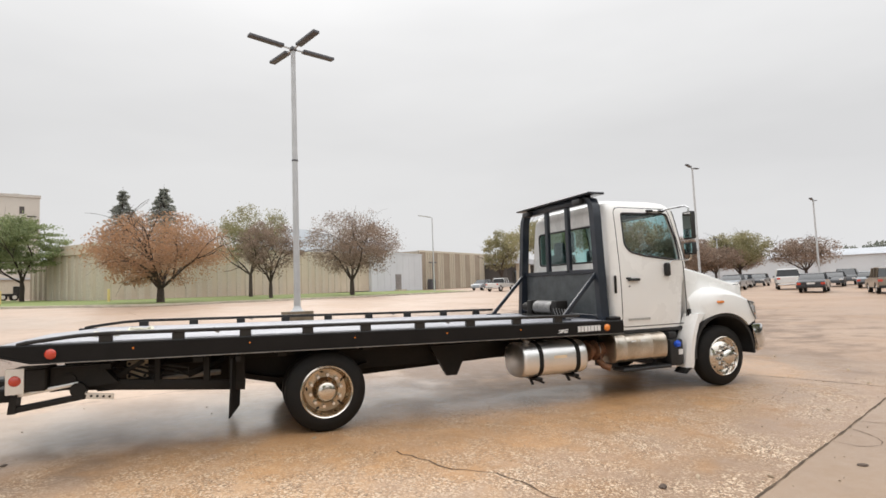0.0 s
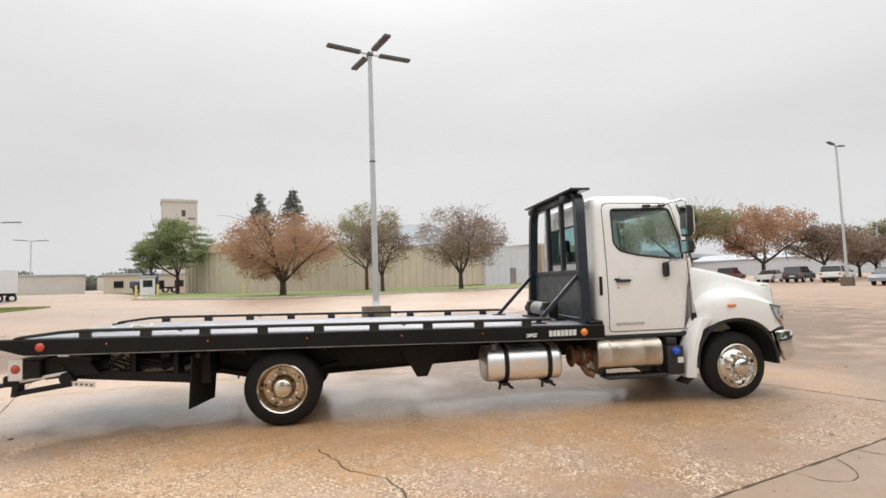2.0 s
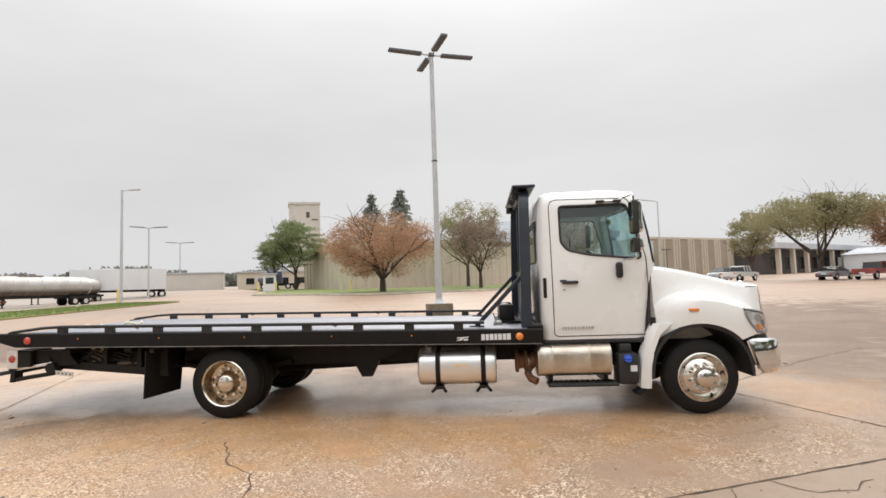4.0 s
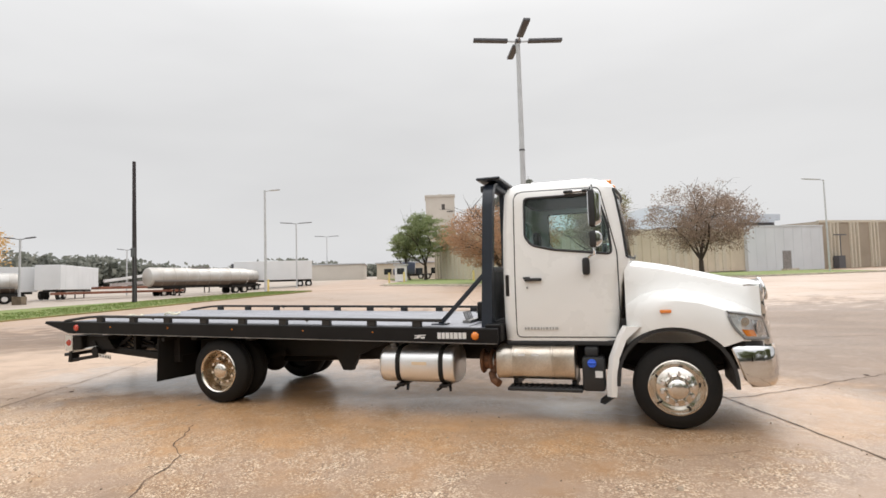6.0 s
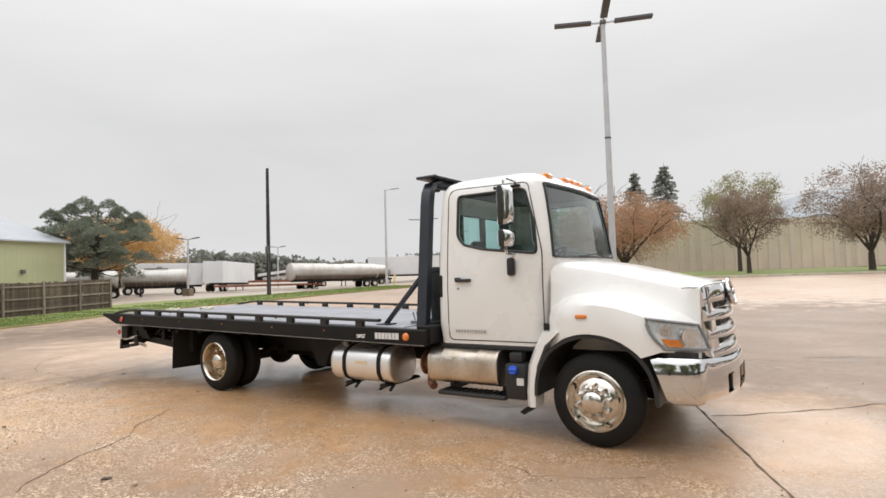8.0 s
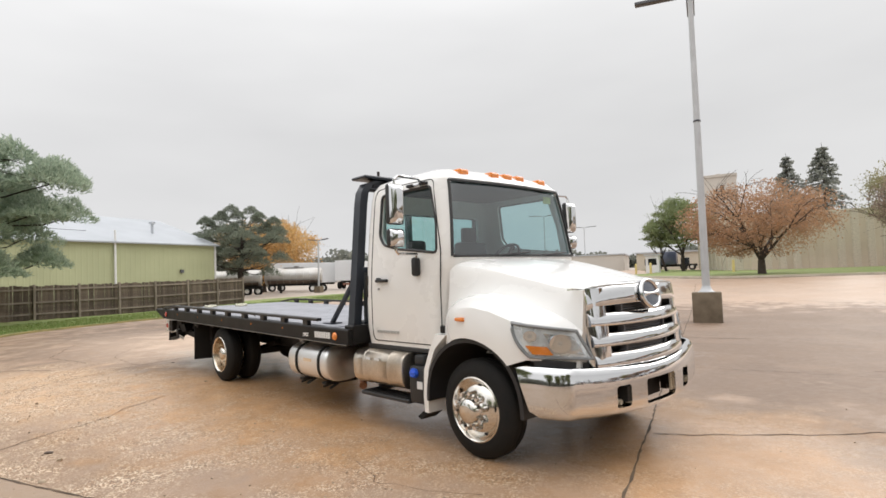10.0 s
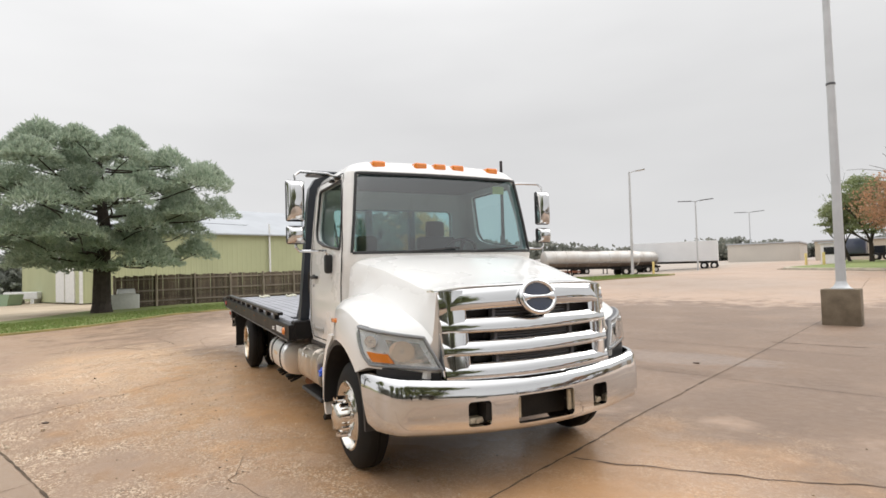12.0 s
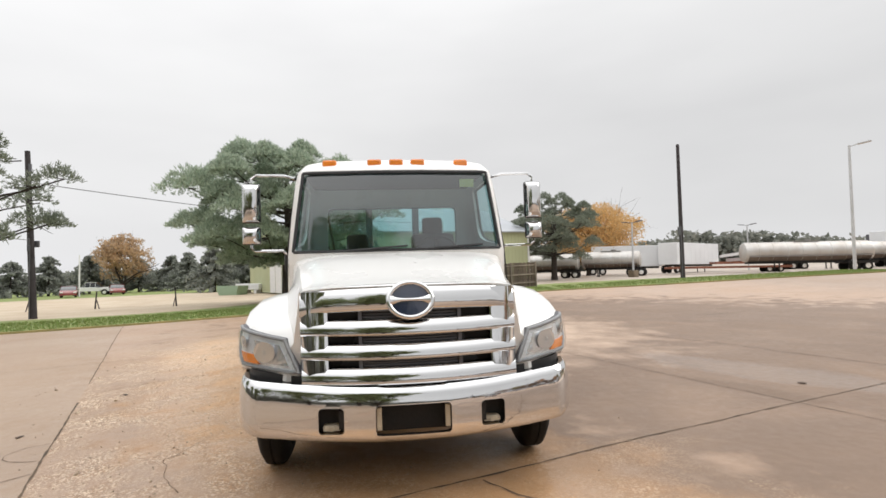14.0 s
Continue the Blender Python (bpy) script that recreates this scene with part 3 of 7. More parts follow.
def clod(x, y, r, seed):
    rnd = random.Random(seed)
    bm = bmesh.new()
    bmesh.ops.create_icosphere(bm, subdivisions=2, radius=r)
    for v in bm.verts:
        v.co = Vector((v.co.x * 1.5, v.co.y, v.co.z * 0.28)) * rnd.uniform(0.75, 1.15)
    ob = part("mud_clod", bm, M["clod"], smooth=60)
    ob.matrix_world = pose(x, y, land(x, y) + r * 0.2, 0, 0, seed * 40)
    tagged(ob, "dark clod of mud on the concrete", "mud clod", "mud clods")


for k, (x, y, r) in enumerate(((2.28, -3.72, 0.034), (-2.7, -1.05, 0.026), (8.6, 2.6, 0.03), (4.15, -4.0, 0.032), (3.9, 5.3, 0.04))):
    clod(x, y, r, k + 1)


# ---- lawns with kerbs ----
def lawn(name, outline, label, kerb_sides, rise=0.13, kerb_w=0.15, turf=False):
    """A raised lawn, edged along the listed sides by a concrete kerb with a painted shade strip, or by dry turf."""
    bm = bmesh.new()
    c = [Vector(p) for p in outline]
    vs = [bm.verts.new((p.x, p.y, land(p.x, p.y) + rise - 0.01)) for p in c]
    bm.faces.new(vs)
    bmesh.ops.triangulate(bm, faces=bm.faces[:])
    for _ in range(5):
        long = [ed for ed in bm.edges if ed.calc_length() > 5]
        if not long:
            break
        bmesh.ops.subdivide_edges(bm, edges=long, cuts=1)
        bmesh.ops.triangulate(bm, faces=bm.faces[:])
    for v in bm.verts:
        v.co.z = land(v.co.x, v.co.y) + rise - 0.01
    ob = tagged(part(name, bm, M["grass"], smooth=80), label, "lawn", kind="structure")
    for a, b in kerb_sides:
        run = c[a:b + 1]
        k = bmesh.new()
        secs = []
        for i, p in enumerate(run):
            d = (run[min(i + 1, len(run) - 1)] - run[max(i - 1, 0)]).normalized()
            s = Vector((-d.y, d.x)) * kerb_w / 2
            z = land(p.x, p.y)
            secs.append([(p.x - s.x, p.y - s.y, z - 0.1), (p.x - s.x * 0.85, p.y - s.y * 0.85, z + rise), (p.x + s.x * 0.85, p.y + s.y * 0.85, z + rise), (p.x + s.x, p.y + s.y, z - 0.1)])
        loft(k, secs)
        part("turf_edge" if turf else "kerb", k, M["turfedge" if turf else "kerb"], ob, smooth=0)
        # brown strip laid on the ground stands in for the kerb's shaded face
        if not turf:
            shade_strip = bmesh.new()
            secs = []
            for i, p in enumerate(run):
                d = (run[min(i + 1, len(run) - 1)] - run[max(i - 1, 0)]).normalized()
                a, c2 = (p + Vector((d.y, -d.x)) * k_ for k_ in (kerb_w * 0.5, kerb_w * 0.5 + 0.45))
                secs.append([(a.x, a.y, land(a.x, a.y) - 0.05), (a.x, a.y, land(a.x, a.y) + 0.012), (c2.x, c2.y, land(c2.x, c2.y) + 0.005), (c2.x, c2.y, land(c2.x, c2.y) - 0.05)])
            loft(shade_strip, secs)
            part("gutter", shade_strip, M["gutter"], ob, smooth=0)
    return ob


def bend(pts, n=6):
    """The points, with a smooth run between them."""
    out = []
    for i in range(len(pts) - 1):
        p0, p1, p2, p3 = (Vector(pts[min(max(j, 0), len(pts) - 1)]) for j in (i - 1, i, i + 1, i + 2))
        for k in range(n):
            t = k / n
            out.append(tuple(0.5 * ((2 * p1) + (p2 - p0) * t + (2 * p0 - 5 * p1 + 4 * p2 - p3) * t * t + (3 * p1 - p0 - 3 * p2 + p3) * t ** 3)))
    return out + [tuple(pts[-1])]


near_edge = bend([(2, -36), (-6.2, -20), (-9.5, -11.6), (-12.9, -5.5), (-16.6, -1.5), (-20.0, 3.5), (-23.6, 10.6), (-22.2, 19.2), (-20.4, 27.0), (-19.4, 31.6), (-20.2, 33.2)])
near_back = bend([(-23.0, 31.8), (-24.6, 25.4), (-29.0, 21.0), (-33.0, 15.6), (-31.0, 8.0), (-27.6, -4.0), (-20.4, -8.2), (-16.4, -12.2), (-15.4, -17), (-10.5, -26), (-4, -38)])
lawn_near = lawn("lawn_near", near_edge + near_back, "green verge of mown grass with a dry brown edge", [(0, len(near_edge) - 1)], 0.06, 0.3, True)
far_edge = bend([(-22.5, 60), (-18.8, 45.5), (-13.5, 42.0), (-8.0, 39.8), (-4.0, 40.6), (4.0, 45.6), (12.5, 51.5), (24, 61), (33, 69)])
far_back = [(31, 90), (-12, 61.5), (-20, 70), (-40, 90)]
lawn_far = lawn("lawn_far", far_edge + far_back, "long green lawn behind a pale kerb before the warehouse", [(0, len(far_edge) - 1)], 0.16, 0.5)

# ---- dirt and gravel yards beyond the verges ----
def sheet(name, pts, mat, label, lift=0.02):
    bm = bmesh.new()
    bm.faces.new([bm.verts.new((x, y, land(x, y) + lift)) for x, y in pts])
    return tagged(part(name, bm, mat, smooth=0), label, name.split("_")[0], kind="structure")


sheet("gravel_yard", [(-4, -38), (-10.5, -26), (-15.4, -17), (-16.4, -12.2), (-20.4, -8.2), (-27.6, -4.0), (-34, 0), (-52, -6), (-62, -24), (-50, -48), (-20, -55)], M["gravel"], "pale dusty gravel yard")
sheet("grass_field", [(-52, -6), (-62, -24), (-50, -48), (-20, -55), (-90, -200), (-300, -160), (-300, 0), (-90, 5)], M["grass"], "grass field beyond the yard", 0.03)


def strew_grass(name, ob_pts, count, seed):
    rnd = random.Random(seed)
    vs, fs = [], []
    for _ in range(count):
        i = rnd.randrange(len(ob_pts))
        (x0, y0, x1, y1, w) = ob_pts[i]
        f, g = rnd.random(), rnd.uniform(0.1, w)
        d = Vector((x1 - x0, y1 - y0)).normalized()
        x, y = x0 + (x1 - x0) * f - d.y * g, y0 + (y1 - y0) * f + d.x * g
        z = land(x, y) + 0.04
        a, h = rnd.random() * 6.3, rnd.uniform(0.04, 0.09)
        c, s = math.cos(a) * 0.035, math.sin(a) * 0.035
        k = len(vs)
        vs += [(x - c, y - s, z), (x + c, y + s, z), (x + rnd.uniform(-0.03, 0.03), y + rnd.uniform(-0.03, 0.03), z + h)]
        fs.append((k, k + 1, k + 2))
    me = bpy.data.meshes.new(name)
    me.from_pydata(vs, [], fs)
    me.materials.append(M["blade"])
    return tagged(new(name, me), "short mown grass blades on the verge", "grass", kind="stuff")


strew_grass("verge_grass", [(*a, *b, 5.0) for a, b in zip(near_edge[6:-6], near_edge[7:-5])], 26000, 8)


# ---- the tow truck ----
truck = thing("tow_truck", pose(0, 0, -0.02, -0.4, 0, 0), "white flatbed tow truck with black deck and chrome front", "tow truck")


def cab_section(z, inset=0.0):
    """The cab's outline at height z: rear face, bowed front, rounded corners."""
    keys = [(0.86, 3.99, 5.27, 1.035), (1.05, 3.98, 5.28, 1.06), (1.45, 3.98, 5.33, 1.06), (1.72, 3.98, 5.42, 1.045), (2.1, 3.985, 5.37, 1.01), (2.42, 4.0, 5.315, 0.975), (2.53, 4.01, 5.295, 0.95), (2.61, 4.04, 5.22, 0.89), (2.66, 4.12, 5.09, 0.78), (2.685, 4.3, 4.9, 0.5)]
    for (za, *a), (zb, *b) in zip(keys, keys[1:]):
        if za <= z <= zb:
            f = (z - za) / (zb - za)
            xr, xf, hw = (p + (q - p) * f for p, q in zip(a, b))
            break
    xr, xf, hw = xr + inset, xf - inset, hw - inset
    pts = []
    for side in (-1, 1):
        half = []
        for k in range(7):                       # rear corner
            a = math.pi / 2 * k / 6
            half.append((xr + 0.1 - 0.1 * math.cos(a), hw - 0.1 + 0.1 * math.sin(a)))
        for k in range(9):                       # front corner
            a = math.pi / 2 * k / 8
            half.append((xf - 0.21 + 0.16 * math.sin(a), hw - 0.16 + 0.16 * math.cos(a)))
        half.append((xf - 0.025, (hw - 0.16) * 0.6))
        half.append((xf - 0.004, (hw - 0.16) * 0.25))
        half = [(x, side * y) for x, y in half]
        pts.append(half)
    return [(x, y, z) for x, y in pts[1] + list(reversed(pts[0]))]


def cab_front(y, z, back=0.0):
    pts = [p for p in cab_section(z) if p[0] > 4.7]
    pts.sort(key=lambda p: p[1])
    for a, b in zip(pts, pts[1:]):
        if a[1] <= y <= b[1]:
            f = (y - a[1]) / max(1e-6, b[1] - a[1])
            return a[0] + (b[0] - a[0]) * f - back
    return 5.0


cab_bm = bmesh.new()
loft(cab_bm, [cab_section(z) for z in (0.86, 0.95, 1.05, 1.25, 1.45, 1.6, 1.72, 1.9, 2.1, 2.27, 2.42, 2.48, 2.53, 2.57, 2.61, 2.64, 2.66, 2.675, 2.685)])
hollow = bmesh.new()
loft(hollow, [cab_section(z, 0.05) for z in (0.95, 1.25, 1.6, 1.72, 1.9, 2.1, 2.27, 2.42, 2.53, 2.57)])


def rounded(poly, r=0.06, n=4):
    """The polygon with its corners rounded off."""
    out = []
    for i, p in enumerate(poly):
        a, p, b = Vector(poly[i - 1]), Vector(p), Vector(poly[(i + 1) % len(poly)])
        q0, q1 = p + (a - p).normalized() * r, p + (b - p).normalized() * r
        for k in range(n + 1):
            t = k / n
            out.append(tuple(q0 * (1 - t) ** 2 + p * 2 * t * (1 - t) + q1 * t * t))
    return out


SIDE_WIN = rounded([(4.25, 2.46), (5.05, 2.46), (5.155, 2.1), (5.185, 1.79), (4.58, 1.86), (4.33, 1.92), (4.25, 2.02)], 0.05)
cuts = [hollow]
for s in (-1, 1):
    c = bmesh.new()
    prism(c, SIDE_WIN, "y", s * 0.8, s * 1.3)
    cuts.append(c)
c = bmesh.new()
prism(c, rounded([(-0.975, 1.745), (0.975, 1.745), (0.885, 2.505), (-0.885, 2.505)], 0.08), "x", 5.02, 5.7)
cuts.append(c)
c = bmesh.new()
prism(c, rounded([(-0.76, 1.80), (0.76, 1.80), (0.76, 2.31), (-0.76, 2.31)], 0.07), "x", 3.8, 4.15)
cuts.append(c)
cab = part("cab", carved(cab_bm, cuts), M["white"], truck, "glossy white painted steel cab", 28)


def windscreen(bm):
    rows = []
    for z in [1.73 + 0.79 * k / 10 for k in range(11)]:
        w = 0.985 - (z - 1.73) * 0.118
        rows.append([(cab_front(y, z, 0.022), y, z) for y in [w * (-1 + 2 * k / 24) for k in range(25)]])
    loft(bm, rows, closed=False, caps=False)


make("windscreen", M["screen"], truck, windscreen, "tinted windscreen", 60)


def screen_seal(bm):
    rim = []
    for k in range(41):
        y = -0.97 + 1.94 * k / 40
        rim.append((cab_front(y, 1.75, -0.004), y, 1.75))
    pipe(bm, rim, 0.014, 6)
    top = []
    for k in range(41):
        y = -0.885 + 1.77 * k / 40
        top.append((cab_front(y, 2.505, -0.002), y, 2.505))
    pipe(bm, top, 0.016, 6)
    for s in (-1, 1):
        pipe(bm, [(cab_front(s * (0.977 - 0.092 * k / 12), 1.75 + 0.755 * k / 12, -0.003), s * (0.977 - 0.092 * k / 12), 1.75 + 0.755 * k / 12) for k in range(13)], 0.016, 6)


make("windscreen_seal", M["plastic"], truck, screen_seal)
for s in (-1, 1):
    def side_glass(bm, s=s):
        bm.faces.new([bm.verts.new((x, s * (1.035 - (z - 1.72) * 0.108 - 0.022), z)) for x, z in SIDE_WIN])
    make("side_window", M["glass"], truck, side_glass, "tinted side window", 0)

    def side_seal(bm, s=s):
        pts = [(x, s * (1.047 - max(0, z - 1.72) * 0.112), z) for x, z in SIDE_WIN]
        pipe(bm, pts + [pts[0]], 0.015, 6)
    make("window_seal", M["plastic"], truck, side_seal)

    def door_gap(bm, s=s):
        pts = rounded([(4.13, 0.90), (4.13, 2.50), (4.19, 2.545), (5.08, 2.53), (5.24, 1.80), (5.245, 0.90)], 0.06)
        fine = []
        for a, b in zip(pts, pts[1:] + pts[:1]):
            n = max(1, int(math.dist(a, b) / 0.12))
            fine += [(a[0] + (b[0] - a[0]) * k / n, a[1] + (b[1] - a[1]) * k / n) for k in range(n)]
        ring = []
        for x, z in fine:
            sec = [p for p in cab_section(min(2.6, z)) if p[1] * s > 0.3]
            y = max(abs(p[1]) for p in sec if abs(p[0] - x) < 0.7)
            xf = max(p[0] for p in sec)
            ring.append((x, s * (y - 0.001), z))
        pipe(bm, ring + [ring[0]], 0.006, 6)
    door = make("door", M["frame"], truck, door_gap, "door shut line of the white cab door")

    def handle(bm, s=s):
        box(bm, 4.24, 4.43, s * 1.055, s * 1.10, 1.52, 1.555, 0.012, 2)
    make("door_handle", M["plastic"], door, handle, "black door handle")
    make("handle_recess", M["plastic"], door, lambda bm, s=s: box(bm, 4.22, 4.30, s * 1.052, s * 1.068, 1.545, 1.57, 0.006), "black recess")
    make("door_lock", M["steel"], door, lambda bm, s=s: rod(bm, (4.265, s * 1.05, 1.45), (4.265, s * 1.07, 1.45), 0.012, 12), "key lock")
    def model_plate(bm, s=s):
        x = 4.22
        rnd = random.Random(3)
        while x < 4.56:
            w = rnd.uniform(0.014, 0.034)
            box(bm, x, x + w, s * 1.061, s * 1.066, 0.985, 1.012)
            x += w + 0.012
    make("model_lettering", M["grey_decal"], door, model_plate, "small grey model name as plain bars")
    make("rear_vent", M["frame"], truck, lambda bm, s=s: box(bm, 4.02, 4.06, s * 1.045, s * 1.066, 1.36, 1.60, 0.008), "dark air vent slot")

boxpart("rear_window", M["glass"], truck, 4.005, 4.012, -0.78, 0.78, 1.78, 2.33, 0.0, "tinted rear window pane")
make("rear_window_seal", M["plastic"], truck, lambda bm: pipe(bm, [(3.985, y, z) for y, z in rounded([(-0.76, 1.80), (0.76, 1.80), (0.76, 2.31), (-0.76, 2.31)], 0.07)] + [(3.985, -0.69, 1.80)], 0.014, 6))


# interior
make("headliner", M["dash"], truck, lambda bm: loft(bm, [cab_section(z, 0.06) for z in (2.515, 2.54, 2.562)]), "dark grey cloth headliner")
make("cab_floor", M["dash"], truck, lambda bm: loft(bm, [cab_section(z, 0.06) for z in (0.965, 0.99)]))
boxpart("rear_trim", M["dash"], truck, 4.04, 4.075, -0.93, 0.93, 1.0, 1.77, 0.01, "dark grey rear trim panel")
for s in (-1, 1):
    boxpart("door_trim", M["dash"], truck, 4.14, 5.2, s * 0.945, s * 0.98, 1.0, 1.74, 0.01, "dark grey door trim")


def dash(bm):
    prof = [(5.33, 1.70), (5.0, 1.74), (4.88, 1.68), (4.86, 1.35), (5.2, 1.3)]
    prism(bm, prof, "y", -0.95, 0.95)


make("dashboard", M["dash"], truck, dash)
make("steering_wheel", M["plastic"], truck, lambda bm: (lathe(bm, [(0.215 + 0.016 * math.cos(k * math.tau / 8), 0.016 * math.sin(k * math.tau / 8)) for k in range(9)], (0, 0, 0), "z", 28), box(bm, -0.2, 0.2, -0.02, 0.02, -0.03, 0.0), rod(bm, (0, 0, -0.03), (0, 0, -0.4), 0.03), bmesh.ops.transform(bm, matrix=pose(4.78, 0.42, 1.74, 0, 50, 180), verts=bm.verts[:])))
for y, hb in ((-0.42, 1.80), (0.45, 1.98)):
    def seat(bm, y=y):
        box(bm, 4.22, 4.72, y - 0.27, y + 0.27, 1.25, 1.42, 0.05, 2)
    st = make("seat", M["seat"], truck, seat, "dark cloth seat")
    make("backrest", M["seat"], st, lambda bm, y=y: (box(bm, 4.12, 4.26, y - 0.25, y + 0.25, 1.38, hb, 0.05, 2), box(bm, 4.12, 4.21, y - 0.12, y + 0.12, hb - 0.02, hb + 0.19, 0.04, 2)))
boxpart("inspection_sticker", M["yellow"], truck, 5.225, 5.23, 0.62, 0.76, 2.36, 2.44, 0.0, "yellow sticker inside the windscreen")


# roof lamps
for y in (-0.64, -0.21, 0.0, 0.21, 0.64):
    def lampbody(bm, y=y):
        x = 5.185 - 0.09 * y * y
        box(bm, x - 0.07, x + 0.06, y - 0.068, y + 0.068, 2.565, 2.642, 0.018, 2)
    make("roof_marker_lamp", M["amber"], truck, lampbody, "amber roof marker lamp", 0)


# hood and fenders
HOOD = [  # x, top z, half width of the top, fender z, outer y
    (5.30, 1.735, 0.985, 1.22, 1.075), (5.36, 1.73, 0.975, 1.27, 1.13), (5.45, 1.715, 0.955, 1.33, 1.19), (5.6, 1.69, 0.925, 1.375, 1.235), (5.8, 1.65, 0.885, 1.385, 1.255),
    (6.0, 1.60, 0.86, 1.355, 1.258), (6.2, 1.55, 0.825, 1.29, 1.25), (6.36, 1.51, 0.805, 1.235, 1.215), (6.5, 1.485, 0.79, 1.195, 1.14), (6.60, 1.47, 0.78, 1.165, 1.06), (6.67, 1.457, 0.775, 1.125, 0.96), (6.738, 1.444, 0.77, 1.07, 0.86)]


def hood_section(x, zt, yh, zf, yo):
    fl = 1 - 0.65 * ramp01(x, 6.4, 6.74)
    half = [(0, zt), (0.35 * yh, zt - 0.003), (0.7 * yh, zt - 0.014 * fl), (0.88 * yh, zt - 0.035 * fl), (0.97 * yh, zt - 0.07 * fl), (yh, zt - 0.12 * fl)]
    zj = zf + 0.01
    half += [(yh + 0.015, (zt - 0.12 * fl + zj) / 2 + 0.01), (yh + 0.03 + (yo - yh) * 0.12, zj)]
    half += [(yh + (yo - yh) * 0.45, zf - 0.005), (yh + (yo - yh) * 0.75, zf - 0.04), (yh + (yo - yh) * 0.93, zf - 0.10), (yo, zf - 0.2), (yo + 0.005, zf - 0.32), (yo, 0.785)]
    zb = 0.78 + 0.10 * ramp01(x, 6.1, 6.3) - 0.085 * ramp01(x, 6.45, 6.74)      # the lower edge, raised over the bumper ends
    half = [(y, max(z, zb + 0.004 * (14 - k))) for k, (y, z) in enumerate(half)]
    bow = 0.21 * ramp01(x, 6.3, 6.70)
    pts = [(x - bow * min(y, 0.77) ** 2, y, z) for y, z in half]
    left = [(px, -py, pz) for px, py, pz in reversed(pts[1:])]
    return left + pts


hood_bm = bmesh.new()
loft(hood_bm, [hood_section(*r) for r in HOOD])
cuts = []
for s in (-1, 1):
    c = bmesh.new()
    arch = [(5.74 + 0.565 * math.cos(a) * (1.04 if math.cos(a) > 0 else 1), 0.42 + 0.605 * (abs(math.sin(a)) ** 0.85)) for a in [math.pi * k / 24 for k in range(25)]] + [(5.175, 0.2), (6.33, 0.2)]
    prism(c, arch, "y", s * 0.55, s * 1.5)
    cuts.append(c)
c = bmesh.new()
prism(c, [(-0.72, 0.70), (0.72, 0.70), (0.73, 1.40), (-0.73, 1.40)], "x", 6.50, 7.1)
cuts.append(c)
hood = part("hood", carved(hood_bm, cuts), M["white"], truck, "white tilting hood with flared wheel arches", 32)
for s in (-1, 1):
    def skirt(bm, s=s):
        secs = []
        for z, x0, x1, y in ((0.30, 5.075, 5.175, 1.20), (0.45, 5.08, 5.19, 1.215), (0.7, 5.11, 5.215, 1.225), (0.9, 5.19, 5.30, 1.215), (1.03, 5.26, 5.44, 1.205)):
            secs.append([(x0, s * 0.98, z), (x1, s * 1.0, z), (x1, s * y, z), (x0 + 0.045, s * y, z), (x0, s * (y - 0.05), z)])
        loft(bm, secs)
    make("fender_skirt", M["white"], hood, skirt, smooth=40)
    make("skirt_flap", M["rubber"], hood, lambda bm, s=s: prism(bm, [(5.08, 0.30), (5.16, 0.30), (5.05, 0.22), (5.0, 0.24)], "y", s * 1.0, s * 1.19))
    make("wheel_arch_liner", M["plastic"], hood, lambda bm, s=s: loft(bm, [[(5.74 + (0.565 * (1.04 if math.cos(a) > 0 else 1)) * k * math.cos(a), s * y, 0.42 + 0.605 * k * abs(math.sin(a)) ** 0.85) for y, k in ((0.5, 0.93), (1.225, 0.93), (1.225, 0.99), (0.5, 0.99))] for a in [math.pi * q / 30 for q in range(31)]]))
    make("side_marker", M["amber"], hood, lambda bm, s=s: box(bm, 5.625, 5.735, s * 1.215, s * 1.268, 1.165, 1.20, 0.012, 2), "amber side marker lamp")
    make("hood_latch", M["frame"], hood, lambda bm, s=s: box(bm, 5.24, 5.30, s * 1.06, s * 1.09, 0.99, 1.10, 0.01))

    # headlamp on the corner of the fender: dark rim, silver bowl, two bowls with bulbs, amber corner and clear cover
    def corner(u, v, out=0.0, s=s):
        """A place on the headlamp: u from the outer rear to the inner front, v from bottom to top."""
        run = [(6.10, 1.262), (6.20, 1.257), (6.33, 1.225), (6.42, 1.165), (6.48, 1.09), (6.53, 1.0), (6.575, 0.90), (6.605, 0.82), (6.635, 0.72)]
        w = 1 - v
        out += 0.04 * ramp01(u, 0.35, 1.0)
        s0, s1 = 0.145 + 0.145 * w * w, 0.675 + 0.125 * w
        run_s = s0 + (s1 - s0) * u
        i = 0
        while i < 7 and run_s > math.dist(run[i], run[i + 1]):
            run_s -= math.dist(run[i], run[i + 1])
            i += 1
        (ax, ay), (bx, by) = run[i], run[i + 1]
        d = Vector((bx - ax, by - ay)).normalized()
        x, y = ax + d.x * run_s + abs(d.y) * out, ay + d.y * run_s + abs(d.x) * out
        return (x - 0.03 * v * u, s * (y - 0.02 * v), 0.912 - 0.045 * u + (0.258 - 0.035 * u) * v)

    def patch(bm, u0, u1, v0, v1, out, n=10):
        rows = [[corner(u0 + (u1 - u0) * i / n, v0 + (v1 - v0) * j / 4, out) for j in range(5)] for i in range(n + 1)]
        loft(bm, rows, closed=False, caps=False)

    def solid(bm, u0, u1, v0, v1, o0, o1, n=10):
        secs = []
        for i in range(n + 1):
            u = u0 + (u1 - u0) * i / n
            secs.append([corner(u, v0, o0), corner(u, v0, o1), corner(u, (v0 + v1) / 2, o1), corner(u, v1, o1), corner(u, v1, o0)])
        loft(bm, secs)
